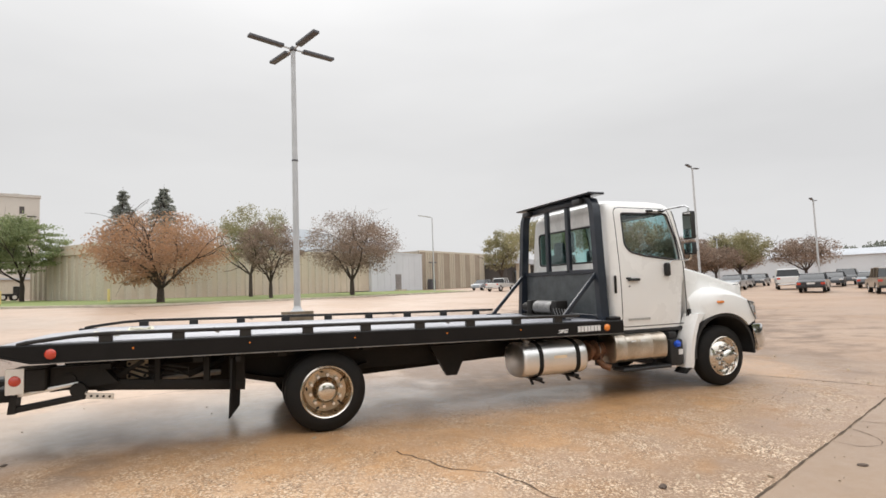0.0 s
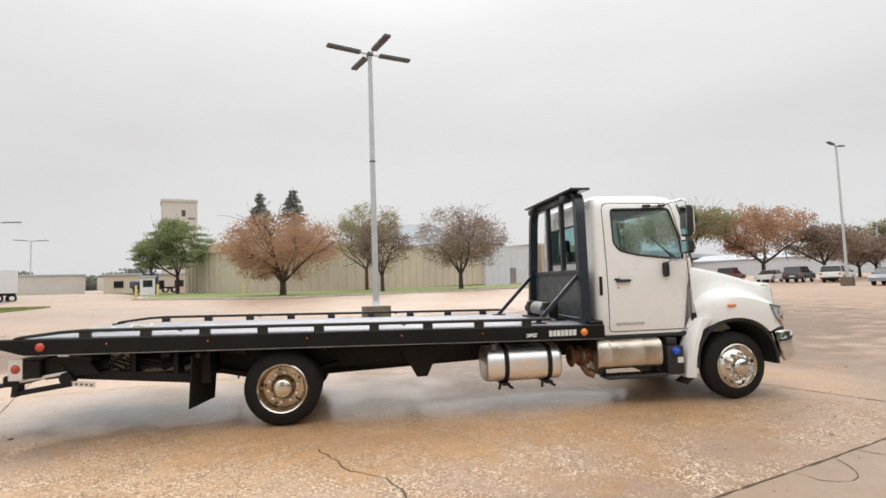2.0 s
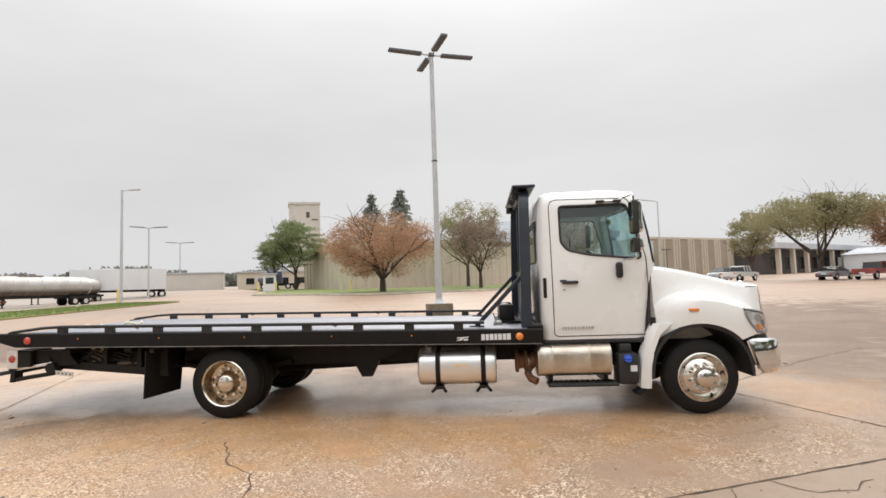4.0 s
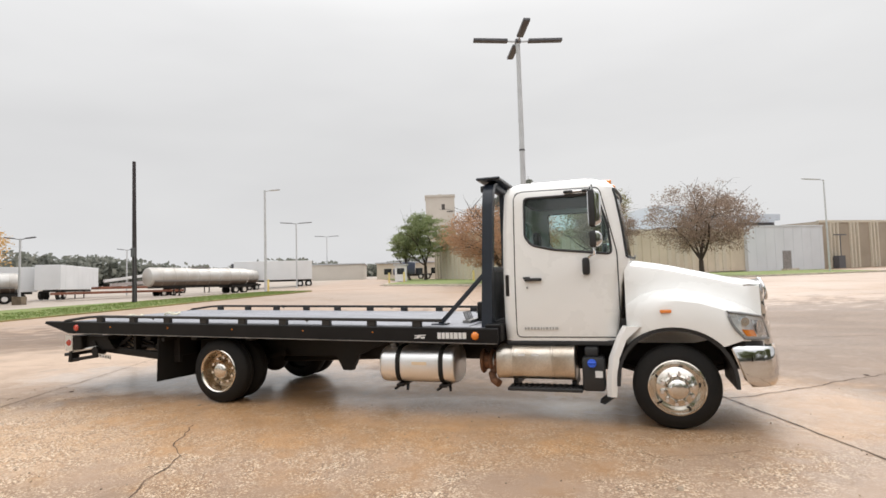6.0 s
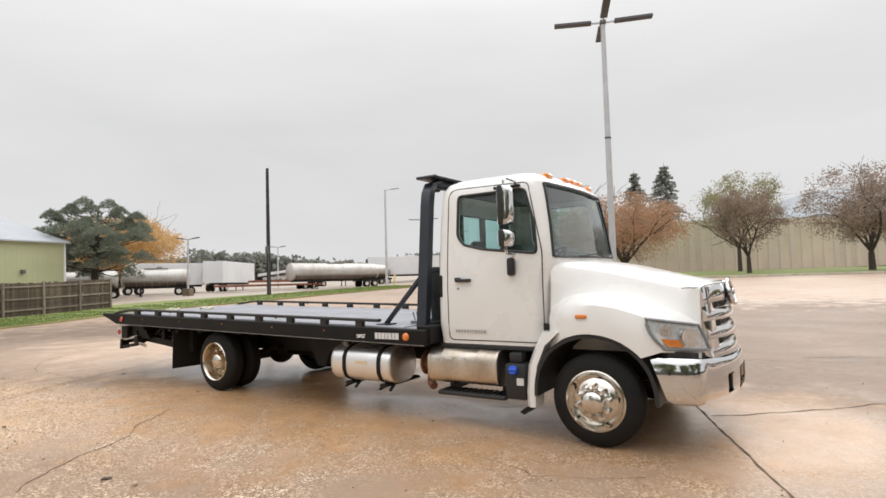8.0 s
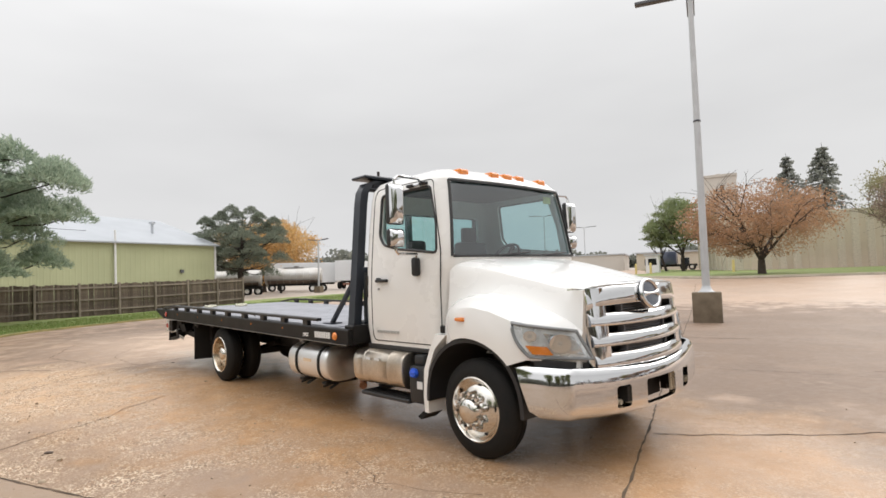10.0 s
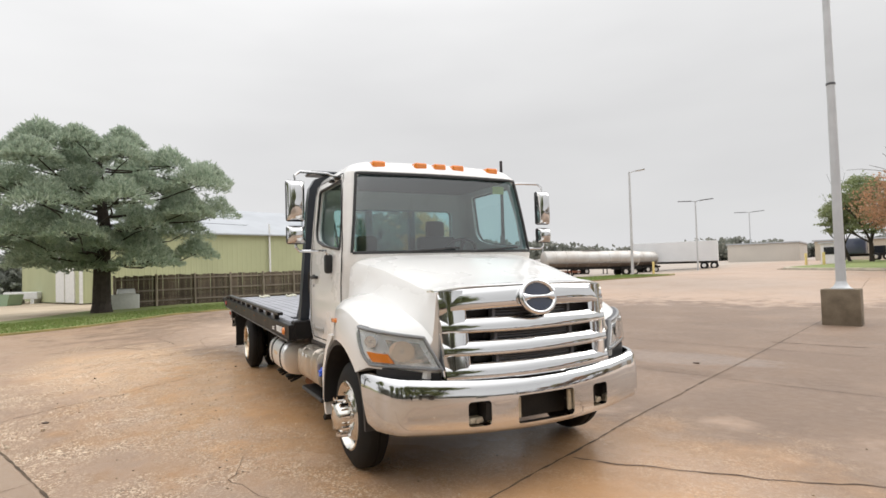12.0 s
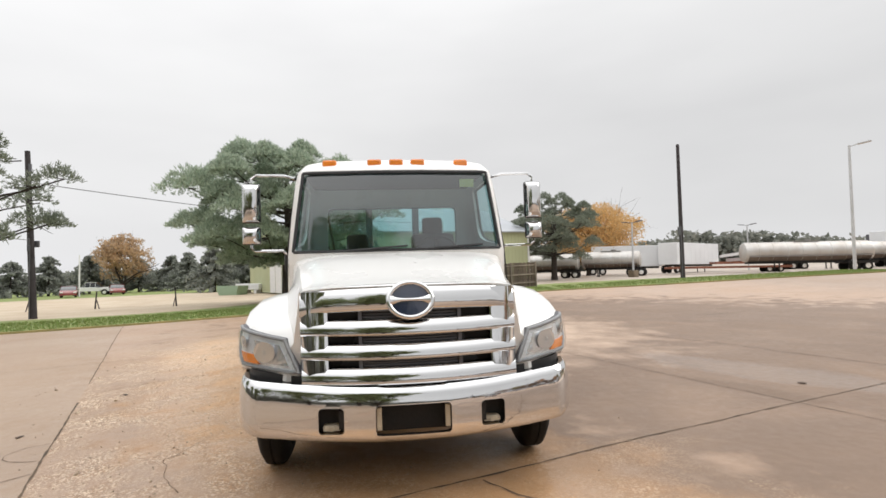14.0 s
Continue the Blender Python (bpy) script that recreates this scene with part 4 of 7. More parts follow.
    lamp = make("headlamp", M["lampgrey"], truck, lambda bm: solid(bm, -0.02, 1.02, -0.05, 1.04, -0.06, 0.004, 24), "headlamp with grey rim, clear cover and amber corner")
    make("headlamp_rim", M["lamprim"], lamp, lambda bm: pipe(bm, [corner(u, v, 0.01) for u, v in [(k / 16, 0.0) for k in range(17)] + [(1.0, k / 6) for k in range(1, 6)] + [(1 - k / 16, 1.0) for k in range(17)] + [(0.0, 1 - k / 6) for k in range(1, 7)]], 0.014, 8), "grey rim")
    make("headlamp_bowl", M["lampsilver"], lamp, lambda bm: patch(bm, 0.02, 0.98, 0.03, 0.97, 0.006, 24))
    make("turn_signal", M["amber"], lamp, lambda bm: solid(bm, 0.10, 0.40, 0.09, 0.36, 0.004, 0.018), "amber turn signal")
    make("reflector_housing", M["facet"], lamp, lambda bm: solid(bm, 0.46, 0.90, 0.16, 0.80, 0.004, 0.010), "dull silver reflector housing")
    for u, v, r in ((0.62, 0.50, 0.074), (0.25, 0.68, 0.042)):
        def bowl(bm, u=u, v=v, r=r):
            p, q = Vector(corner(u, v, 0.004)), Vector(corner(u, v, 0.05))
            d = (q - p).normalized()
            side = Vector((-d.y, d.x, 0))
            rings = []
            for rr, deep in ((1.0, 0.024), (0.92, 0.022), (0.7, 0.012), (0.4, 0.006), (0.1, 0.004)):
                rings.append([p + d * deep + side * (r * rr * 1.25 * math.cos(a)) + Vector((0, 0, r * rr * math.sin(a))) for a in [math.tau * k / 24 for k in range(24)]])
            loft(bm, rings)
        b = make("reflector", M["chrome"], lamp, bowl, smooth=50)
        make("bulb", M["clear"], b, lambda bm, u=u, v=v: bmesh.ops.create_uvsphere(bm, u_segments=12, v_segments=8, radius=0.018, matrix=Matrix.Translation(corner(u, v, 0.022))))
    make("headlamp_cover", M["clear"], lamp, lambda bm: patch(bm, 0.0, 1.0, 0.0, 1.0, 0.036, 24), smooth=60)


# grille
def gx(y, z):
    """How far forward the grille's face lies."""
    return 6.805 - 0.21 * y * y - (z - 0.85) * 0.10


def grille_bar(bm, z0, z1, y1, depth, proud=0.0, bow=0.02, n=16):
    secs = []
    for k in range(n + 1):
        y = -y1 + 2 * y1 * k / n
        dz = -bow * (y / 0.7) ** 2 * -1
        zc, h = (z0 + z1) / 2 + dz * 0.3, (z1 - z0) / 2
        x0 = gx(y, zc) + proud
        prof = [(x0 + dx, y, zc + h * f) for dx, f in ((-0.03, -1.0), (-0.007, -0.95), (0.0, -0.8), (0.0, -0.5), (-0.006, 0.0), (-0.014, 0.4), (-0.027, 0.75), (-0.05, 1.0))]
        prof += [(gx(y, zc) - depth, y, zc + h), (gx(y, zc) - depth, y, zc - h)]
        secs.append(prof)
    loft(bm, secs)


grille = make("grille", M["plastic"], truck, lambda bm: loft(bm, [[(gx(y, z) - 0.13, y, z) for z in (0.72, 1.38)] + [(gx(y, z) - 0.15, y, z) for z in (1.38, 0.72)] for y in [-0.74 + 1.48 * k / 12 for k in range(13)]]), "chrome grille with four bowed bars over black slots")


def top_band(bm):
    """The broad crown of the grille, rolled back into the hood."""
    secs = []
    for k in range(21):
        y = -0.765 + 1.53 * k / 20
        x0, up = gx(y, 1.35), 0.004 - 0.018 * (y / 0.77) ** 2 - 0.022 * ramp01(abs(y), 0.6, 0.765)
        prof = [(-0.09, 1.28), (-0.010, 1.272), (0.006, 1.278), (0.012, 1.294), (0.007, 1.34), (-0.003, 1.39), (-0.016, 1.424), (-0.05, 1.449), (-0.14, 1.458), (-0.14, 1.41)]
        secs.append([(x0 + dx, y, z + up) for dx, z in prof])
    loft(bm, secs)


make("grille_crown", M["chrome"], grille, top_band, "broad chrome crown of the grille", 50)
for z0, z1, w in ((1.104, 1.217, 0.76), (0.941, 1.052, 0.755), (0.775, 0.894, 0.75)):
    make("grille_bar", M["chrome"], grille, lambda bm: grille_bar(bm, z0, z1, w, 0.10, 0.012), "bowed chrome bar", 34)
for s in (-1, 1):
    make("grille_side", M["chrome"], grille, lambda bm: loft(bm, [[(gx(s * y, z) - d, s * (y + 0.01 * (z - 0.8)), z) for y, d in ((0.558, 0.10), (0.566, 0.014), (0.59, 0.002), (0.70, -0.004), (0.748, 0.008), (0.768, 0.06), (0.77, 0.16))] for z in [0.785 + 0.63 * k / 8 for k in range(9)]]), "broad chrome side of the grille", 50)
for z0, z1 in ((1.217, 1.276), (1.052, 1.104), (0.894, 0.941)):
    for k in range(3):
        z = z0 + (z1 - z0) * (k + 0.5) / 3
        make("louvre", M["lampgrey"], grille, lambda bm: grille_bar(bm, z - 0.005, z + 0.005, 0.33, 0.06, -0.075, n=8))
    for s in (-1, 1):
        make("slot_divider", M["lampgrey"], grille, lambda bm: box(bm, gx(0.34, z0) - 0.10, gx(0.34, z0) - 0.04, s * 0.335, s * 0.36, z0, z1))

BX, BZ = 6.775, 1.342
BADGE = Matrix.Translation((BX, 0, BZ)) @ Matrix.Rotation(radians(-14), 4, "Y") @ Matrix.Diagonal((1, 1.18, 0.96, 1))


def badge(bm, build):
    build(bm)
    bmesh.ops.transform(bm, matrix=BADGE, verts=bm.verts[:])


emblem = make("emblem", M["navy"], truck, lambda bm: badge(bm, lambda b: lathe(b, [(0.0, 0.014), (0.11, 0.010), (0.13, -0.03)], (0, 0, 0), "x", 40)), "oval chrome badge with dark blue field")
make("badge_ring", M["chrome"], emblem, lambda bm: badge(bm, lambda b: lathe(b, [(0.126 + 0.017 * math.cos(k * math.tau / 10), 0.018 * math.sin(k * math.tau / 10) + 0.01) for k in range(11)], (0, 0, 0), "x", 48)), "chrome ring", 60)
make("badge_bar", M["chrome"], emblem, lambda bm: badge(bm, lambda b: loft(b, [[(0.018 + 0.012 * math.cos(a), y, (0.012 + 0.026 * abs(y / 0.115) ** 3) * math.sin(a)) for a in [math.tau * k / 8 for k in range(8)]] for y in [-0.118 + 0.236 * k / 14 for k in range(15)]])), "chrome bar", 60)


# bumper
def bumper_path(n=44, reach=1.0):
    pts = []
    for k in range(n + 1):
        t = (-1 + 2 * k / n) * reach
        a = abs(t)
        if a < 0.72:
            y = t / 0.72 * 1.0
            x = 6.845 - 0.165 * y ** 2
        else:
            f = (a - 0.72) / 0.28
            ang = f * 1.30
            y = math.copysign(1.0 + 0.242 * math.sin(ang) / math.sin(1.30), t)
            x = 6.68 - 0.42 * (1 - math.cos(ang)) / (1 - math.cos(1.30)) * (0.55 + 0.45 * f)
        pts.append((x, y))
    return pts


BUMPER_PROFILE = [(-0.06, 0.79), (-0.03, 0.79), (-0.012, 0.775), (-0.002, 0.74), (0.006, 0.69), (0.010, 0.65), (0.010, 0.53), (0.004, 0.48), (-0.02, 0.437), (-0.06, 0.42), (-0.07, 0.44), (-0.05, 0.48), (-0.06, 0.76)]


def bumper(bm):
    slim = {z: bumper_path(44, 1.0 - 0.045 * min(1.0, (0.79 - z) / 0.35) - (0.025 if z < 0.45 or z > 0.78 else 0.0)) for o, z in BUMPER_PROFILE}      # the ends slant in towards the bottom
    secs = []
    for i, (x, y) in enumerate(bumper_path()):
        bow = (abs(y) / 1.2) ** 2
        row = []
        for o, z in BUMPER_PROFILE:
            run = slim[z]
            d = (Vector(run[min(i + 1, len(run) - 1)]) - Vector(run[max(i - 1, 0)])).normalized()
            f = (z - 0.42) / 0.37
            row.append((run[i][0] + d.y * o, run[i][1] - d.x * o, z + (0.04 + 0.03 * f) * bow - 0.028))
        secs.append(row)
    loft(bm, secs)


bump_bm = bmesh.new()
bumper(bump_bm)
cuts = []
for a, b, z0, z1 in ((-0.635, -0.465, 0.468, 0.640), (0.465, 0.635, 0.468, 0.640), (-0.255, 0.255, 0.448, 0.648)):
    c = bmesh.new()
    prism(c, rounded([(a, z0), (b, z0), (b, z1), (a, z1)], 0.03), "x", 6.5, 7.2)
    cuts.append(c)
bumper_ob = part("bumper", carved(bump_bm, cuts), M["chrome"], truck, "wide chrome bumper with tow hook slots", 40)
# added black strip gives the gap over the bumper its shade
make("bumper_trim", M["plastic"], bumper_ob, lambda bm: loft(bm, [[(x - 0.11, y * 0.97, z + 0.10 * (y / 1.2) ** 2) for z in (0.62, 0.79)] + [(x - 0.2, y * 0.93, z + 0.10 * (y / 1.2) ** 2) for z in (0.79, 0.62)] for x, y in bumper_path() if abs(y) < 1.2]), "black strip standing in for the shaded gap above the bumper")
for a, b in ((-0.66, -0.45), (0.45, 0.66), (-0.26, 0.26)):
    make("bumper_backing", M["frame"], bumper_ob, lambda bm: box(bm, 6.62, 6.68, a - 0.03, b + 0.03, 0.44, 0.69))
for y in (-0.55, 0.55):
    make("tow_hook", M["tanplate"], bumper_ob, lambda bm: (box(bm, 6.66, 6.755, y - 0.06, y + 0.06, 0.475, 0.515, 0.01), rod(bm, (6.74, y, 0.495), (6.77, y, 0.495), 0.016)))
for s in (-1, 1):
    make("plate_bracket", M["tanplate"], bumper_ob, lambda bm: (box(bm, 6.80, 6.82, s * 0.215, s * 0.25, 0.48, 0.63, 0.004), rod(bm, (6.815, s * 0.232, 0.50), (6.827, s * 0.232, 0.50), 0.01), rod(bm, (6.815, s * 0.232, 0.59), (6.827, s * 0.232, 0.59), 0.01)))


# mirrors
for s in (-1, 1):
    arm = make("mirror_arm", M["chrome"], truck, lambda bm: (pipe(bm, [(4.72, s * 0.97, 2.50), (4.95, s * 0.98, 2.50), (5.01, s * 1.10, 2.525), (5.03, s * 1.36, 2.525), (5.03, s * 1.41, 2.49), (5.03, s * 1.41, 2.40)], 0.013)), "bright steel mirror arm")
    make("mirror_strut", M["chrome"], arm, lambda bm: (pipe(bm, [(5.03, s * 1.41, 1.9), (5.03, s * 1.41, 1.82), (5.025, s * 1.38, 1.785), (4.98, s * 1.12, 1.785), (4.93, s * 1.08, 1.74)], 0.014)))
    make("mirror_foot", M["plastic"], arm, lambda bm: box(bm, 4.875, 4.955, s * 1.04, s * 1.12, 1.57, 1.76, 0.03, 2))
    for cx in (4.75, 4.95):
        make("arm_clamp", M["plastic"], arm, lambda bm: box(bm, cx - 0.05, cx + 0.05, s * 0.945, s * 1.0, 2.485, 2.515, 0.008))
    for z0, z1, nm in ((2.06, 2.44, "main_mirror"), (1.85, 2.02, "wide_mirror")):
        sh = make(nm, M["plastic"], arm, lambda bm: box(bm, 4.99, 5.065, s * 1.325, s * 1.495, z0, z1, 0.022, 3), "black framed mirror with chrome back")
        make("chrome_cover", M["chrome"], sh, lambda bm: loft(bm, [[(5.052 + 0.062 * e * max(0.0, 1 - abs(c) ** 3.2) ** 0.8, s * (1.41 + 0.082 * c), zz) for c in [-1 + k / 8 for k in range(17)]] for zz, e in ((z0 + 0.006, 0.1), (z0 + 0.012, 0.55), (z0 + 0.03, 0.85), (z0 + 0.06, 1.0), (z1 - 0.06, 1.0), (z1 - 0.03, 0.85), (z1 - 0.012, 0.55), (z1 - 0.006, 0.1))]), "rounded chrome mirror back", 60)
        make("mirror_glass", M["chrome"], sh, lambda bm: box(bm, 4.985, 4.992, s * 1.34, s * 1.48, z0 + 0.02, z1 - 0.02))
for y0 in (-0.42, 0.30):
    make("wiper", M["plastic"], truck, lambda bm: (pipe(bm, [(cab_front(y0 + 0.5 * k / 8, 1.755 + 0.03 * k / 8, -0.022), y0 + 0.5 * k / 8, 1.755 + 0.03 * k / 8) for k in range(9)], 0.010, 5)))


# ---- wheels ----
GROW = 1.031


def wheel_at(x, y, out, deep, zc):
    """One wheel: out is the outer side's sign along y; deep: a dished rear rim."""
    prof = [(0.255, 0.03), (0.27, 0.0), (0.30, -0.004), (0.345, 0.012), (0.375, 0.03), (0.404, 0.05), (0.411, 0.07), (0.412, 0.11), (0.404, 0.114), (0.404, 0.126), (0.412, 0.13), (0.411, 0.17), (0.404, 0.19), (0.375, 0.21), (0.345, 0.228), (0.30, 0.244), (0.27, 0.24), (0.255, 0.21)]
    w = make("wheel", M["rubber"], truck, lambda bm: lathe(bm, [(r * GROW, -out * o) for r, o in prof], (x, y, zc), "y", 48), "truck wheel with a worn black tyre and polished rim", 40)
    if deep:
        rp = [(0.262, 0.022), (0.268, 0.004), (0.258, -0.004), (0.247, 0.008), (0.238, 0.03), (0.232, 0.10), (0.215, 0.135), (0.16, 0.142), (0.135, 0.138), (0.125, 0.12), (0.105, 0.07), (0.095, 0.035), (0.07, 0.02), (0.0, 0.018)]
    else:
        rp = [(0.262, 0.022), (0.268, 0.0), (0.258, -0.006), (0.247, 0.006), (0.238, 0.035), (0.225, 0.05), (0.205, 0.03), (0.165, 0.0), (0.135, -0.012), (0.115, -0.02), (0.108, -0.04), (0.10, -0.085), (0.085, -0.105), (0.05, -0.114), (0.0, -0.116)]
    make("rim", M["rim_dish"] if deep else M["rim"], w, lambda bm: lathe(bm, [(r * GROW, -out * o) for r, o in rp], (x, y, zc), "y", 48), "polished rim", 50)
    if deep:
        make("rim_lip", M["rim"], w, lambda bm: lathe(bm, [(r * GROW, -out * o) for r, o in ((0.268, 0.012), (0.271, 0.0), (0.262, -0.008), (0.25, 0.0), (0.243, 0.02), (0.240, 0.035))], (x, y, zc), "y", 48), "bright rim lip", 50)
        make("hub_cap", M["rim"], w, lambda bm: lathe(bm, [(r * GROW, -out * o) for r, o in ((0.104, 0.068), (0.099, 0.03), (0.075, 0.014), (0.04, 0.008), (0.0, 0.007))], (x, y, zc), "y", 32), "polished hub cap", 50)
    make("rim_back", M["frame"], w, lambda bm: lathe(bm, [(0.25, -out * 0.16), (0.0, -out * 0.165)], (x, y, zc), "y", 24))
    base, rad, ln = (0.14, 0.165, 0.055) if deep else (-0.004, 0.148, 0.085)
    for k in range(10):
        a = math.tau * (k + 0.3) / 10
        px, pz = x + rad * math.cos(a), zc + rad * math.sin(a)
        make("lug_nut", M["chrome"], w, lambda bm: rod(bm, (px, y - out * base, pz), (px, y - out * (base - ln), pz), 0.023, 10, 0.017))
    if not deep:
        for k in range(5):
            a = math.tau * (k + 0.1) / 5
            make("hand_hole", M["frame"], w, lambda bm: bmesh.ops.create_cone(bm, cap_ends=True, segments=12, radius1=0.5, radius2=0.5, depth=0.006, matrix=Matrix.Translation((x + 0.212 * math.cos(a), y - out * 0.028, zc + 0.212 * math.sin(a))) @ pose(0, 0, 0, 90, 0, 0) @ Matrix.Rotation(-a, 4, "Z") @ Matrix.Diagonal((0.022, 0.05, 1, 1))))
    else:
        for k in range(5):
            a = math.tau * (k + 0.4) / 5
            make("hand_hole", M["frame"], w, lambda bm: bmesh.ops.create_cone(bm, cap_ends=True, segments=12, radius1=0.5, radius2=0.5, depth=0.006, matrix=Matrix.Translation((x + 0.20 * math.cos(a), y - out * 0.135, zc + 0.20 * math.sin(a))) @ pose(0, 0, 0, 90, 0, 0) @ Matrix.Rotation(-a, 4, "Z") @ Matrix.Diagonal((0.02, 0.045, 1, 1))))
    return w


for s in (-1, 1):
    wheel_at(5.755, s * 1.185, s, False, 0.414)
    wheel_at(0.15, s * 1.21, s, True, 0.462)
    wheel_at(0.15, s * 0.91, s, True, 0.462)


# ---- chassis ----
for s in (-1, 1):
    make("chassis_rail", M["frame"], truck, lambda bm: (box(bm, -2.1, 6.5, s * 0.39, s * 0.46, 0.56, 0.80, 0.01)), "long black chassis rail")
    make("deck_subframe", M["frame"], truck, lambda bm: box(bm, -2.35, 3.85, s * 0.42, s * 0.60, 0.80, 0.90, 0.008))
    make("leaf_spring", M["frame"], truck, lambda bm: (beam(bm, (-0.7, s * 0.52, 0.62), (0.0, s * 0.52, 0.46), 0.08, 0.06), beam(bm, (0.0, s * 0.52, 0.46), (0.75, s * 0.52, 0.62), 0.08, 0.06)))
    make("front_spring", M["frame"], truck, lambda bm: (beam(bm, (5.1, s * 0.45, 0.55), (5.75, s * 0.45, 0.36), 0.08, 0.05), beam(bm, (5.75, s * 0.45, 0.36), (6.4, s * 0.45, 0.55), 0.08, 0.05)))
    make("outrigger", M["frame"], truck, lambda bm: prism(bm, [(1.50, 0.80), (2.4, 0.80), (1.95, 0.62), (1.85, 0.42), (1.72, 0.42), (1.62, 0.60)], "y", s * 0.60, s * 0.68))
    make("flap_hanger", M["frame"], truck, lambda bm: (beam(bm, (-0.73, s * 0.6, 0.88), (-0.73, s * 1.25, 0.88), 0.05, 0.05), box(bm, -0.78, -0.66, s * 0.62, s * 0.70, 0.62, 0.88)))
    flap = make("mud_flap", M["rubber"], truck, lambda bm: loft(bm, [[(x + 0.10, s * y0, z), (x + 0.115, s * y0, z), (x + 0.015, s * 1.27, z), (x, s * 1.27, z)] for x, y0, z in ((-0.80, 0.62, 0.88), (-0.81, 0.62, 0.6), (-0.825, 0.64, 0.31))]), "black rubber mud flap")
make("drive_shaft", M["frame"], truck, lambda bm: rod(bm, (0.2, 0, 0.45), (4.2, 0, 0.6), 0.05))
make("rear_axle", M["frame"], truck, lambda bm: (rod(bm, (0.15, -0.95, 0.46), (0.15, 0.95, 0.46), 0.075), bmesh.ops.create_uvsphere(bm, u_segments=16, v_segments=10, radius=0.21, matrix=Matrix.Translation((0.18, 0, 0.48)))))
make("front_axle", M["frame"], truck, lambda bm: box(bm, 5.68, 5.80, -0.9, 0.9, 0.33, 0.43, 0.02))
make("transmission", M["frame"], truck, lambda bm: (box(bm, 4.1, 5.2, -0.25, 0.25, 0.42, 0.85, 0.05, 2), box(bm, 5.2, 6.4, -0.33, 0.33, 0.45, 1.25, 0.06, 2)))
make("air_tank", M["frame"], truck, lambda bm: (rod(bm, (1.0, 0.25, 0.66), (1.7, 0.25, 0.66), 0.12, 16), rod(bm, (0.75, -0.2, 0.68), (1.4, -0.2, 0.68), 0.1, 16)))
for x in (-1.9, -1.1, -0.3, 0.6, 1.4, 2.2, 3.0, 3.7):
    make("cross_member", M["frame"], truck, lambda bm: box(bm, x - 0.05, x + 0.05, -1.15, 1.15, 0.86, 0.92, 0.008))
make("radiator_support", M["frame"], truck, lambda bm: (box(bm, 6.3, 6.62, -0.6, 0.6, 0.6, 1.3, 0.02), box(bm, 6.4, 6.8, -0.5, -0.4, 0.5, 0.62), box(bm, 6.4, 6.8, 0.4, 0.5, 0.5, 0.62)))
make("engine_hose", M["plastic"], truck, lambda bm: pipe(bm, [(4.85, -0.8, 0.75), (5.0, -0.95, 0.6), (5.02, -0.9, 0.4), (4.9, -0.7, 0.36)], 0.03))

# fuel tank
TANK = [(-0.97 + 0.275 * math.copysign(abs(math.cos(a)) ** 0.75, math.cos(a)), 0.585 + 0.215 * math.copysign(abs(math.sin(a)) ** 0.75, math.sin(a))) for a in [math.tau * k / 36 for k in range(36)]]
def tank_sec(x, k):
    return [(x, -0.97 + (y + 0.97) * k, 0.585 + (z - 0.585) * k) for y, z in TANK]


fuel = make("fuel_tank", M["alu"], truck, lambda bm: loft(bm, [tank_sec(*q) for q in ((2.505, 0.90), (2.515, 0.96), (2.535, 0.99), (2.56, 1.0), (3.37, 1.0), (3.395, 0.99), (3.415, 0.96), (3.425, 0.90))]), "polished aluminium fuel tank with black straps", 40)
for x in (2.74, 3.27):
    make("tank_strap", M["rubber"], fuel, lambda bm: loft(bm, [tank_sec(x - 0.028, 1.02), tank_sec(x + 0.028, 1.02)]), "black strap", 40)
    make("strap_bracket", M["frame"], fuel, lambda bm: (box(bm, x - 0.05, x + 0.05, -1.18, -0.5, 0.335, 0.37, 0.01), beam(bm, (x - 0.03, -1.0, 0.34), (x - 0.08, -1.14, 0.30), 0.03, 0.02), beam(bm, (x + 0.03, -1.0, 0.34), (x + 0.08, -1.14, 0.30), 0.03, 0.02)))
make("tank_label", M["faded"], fuel, lambda bm: box(bm, 2.92, 3.10, -1.249, -1.243, 0.60, 0.635), "faded yellow sticker")
make("tank_cap", M["steel"], fuel, lambda bm: rod(bm, (2.63, -1.05, 0.78), (2.63, -1.09, 0.85), 0.05, 16))

# exhaust canister with steps
def can_sec(x, k):
    return [(x, -0.97 + 0.205 * k * math.copysign(abs(math.cos(a)) ** 0.6, math.cos(a)), 0.625 + 0.185 * k * math.copysign(abs(math.sin(a)) ** 0.6, math.sin(a))) for a in [math.tau * q / 32 for q in range(32)]]


can = make("exhaust_canister", M["muffler"], truck, lambda bm: loft(bm, [can_sec(*q) for q in ((3.90, 0.92), (3.91, 1.0), (3.935, 1.02), (3.95, 1.0), (4.07, 1.0), (4.075, 1.02), (4.095, 1.02), (4.10, 1.0), (4.50, 1.0), (4.505, 1.02), (4.525, 1.02), (4.53, 1.0), (4.72, 1.0), (4.735, 1.02), (4.755, 1.0), (4.76, 0.92))]), "brushed metal exhaust canister", 40)
for x in (4.15, 4.3):
    make("heat_sticker", M["label"], can, lambda bm: box(bm, x, x + 0.08, -1.182, -1.175, 0.71, 0.735))
make("exhaust_pipe", M["rusty"], truck, lambda bm: (pipe(bm, [(3.92, -0.90, 0.60), (3.84, -0.92, 0.54), (3.80, -0.95, 0.47), (3.83, -1.0, 0.41), (3.90, -1.05, 0.38)], 0.045, 12), lathe(bm, [(0.055, 0), (0.085, 0.0), (0.085, 0.02), (0.055, 0.02)], (3.86, -0.90, 0.62), "x", 16)), "rusty bent exhaust pipe")
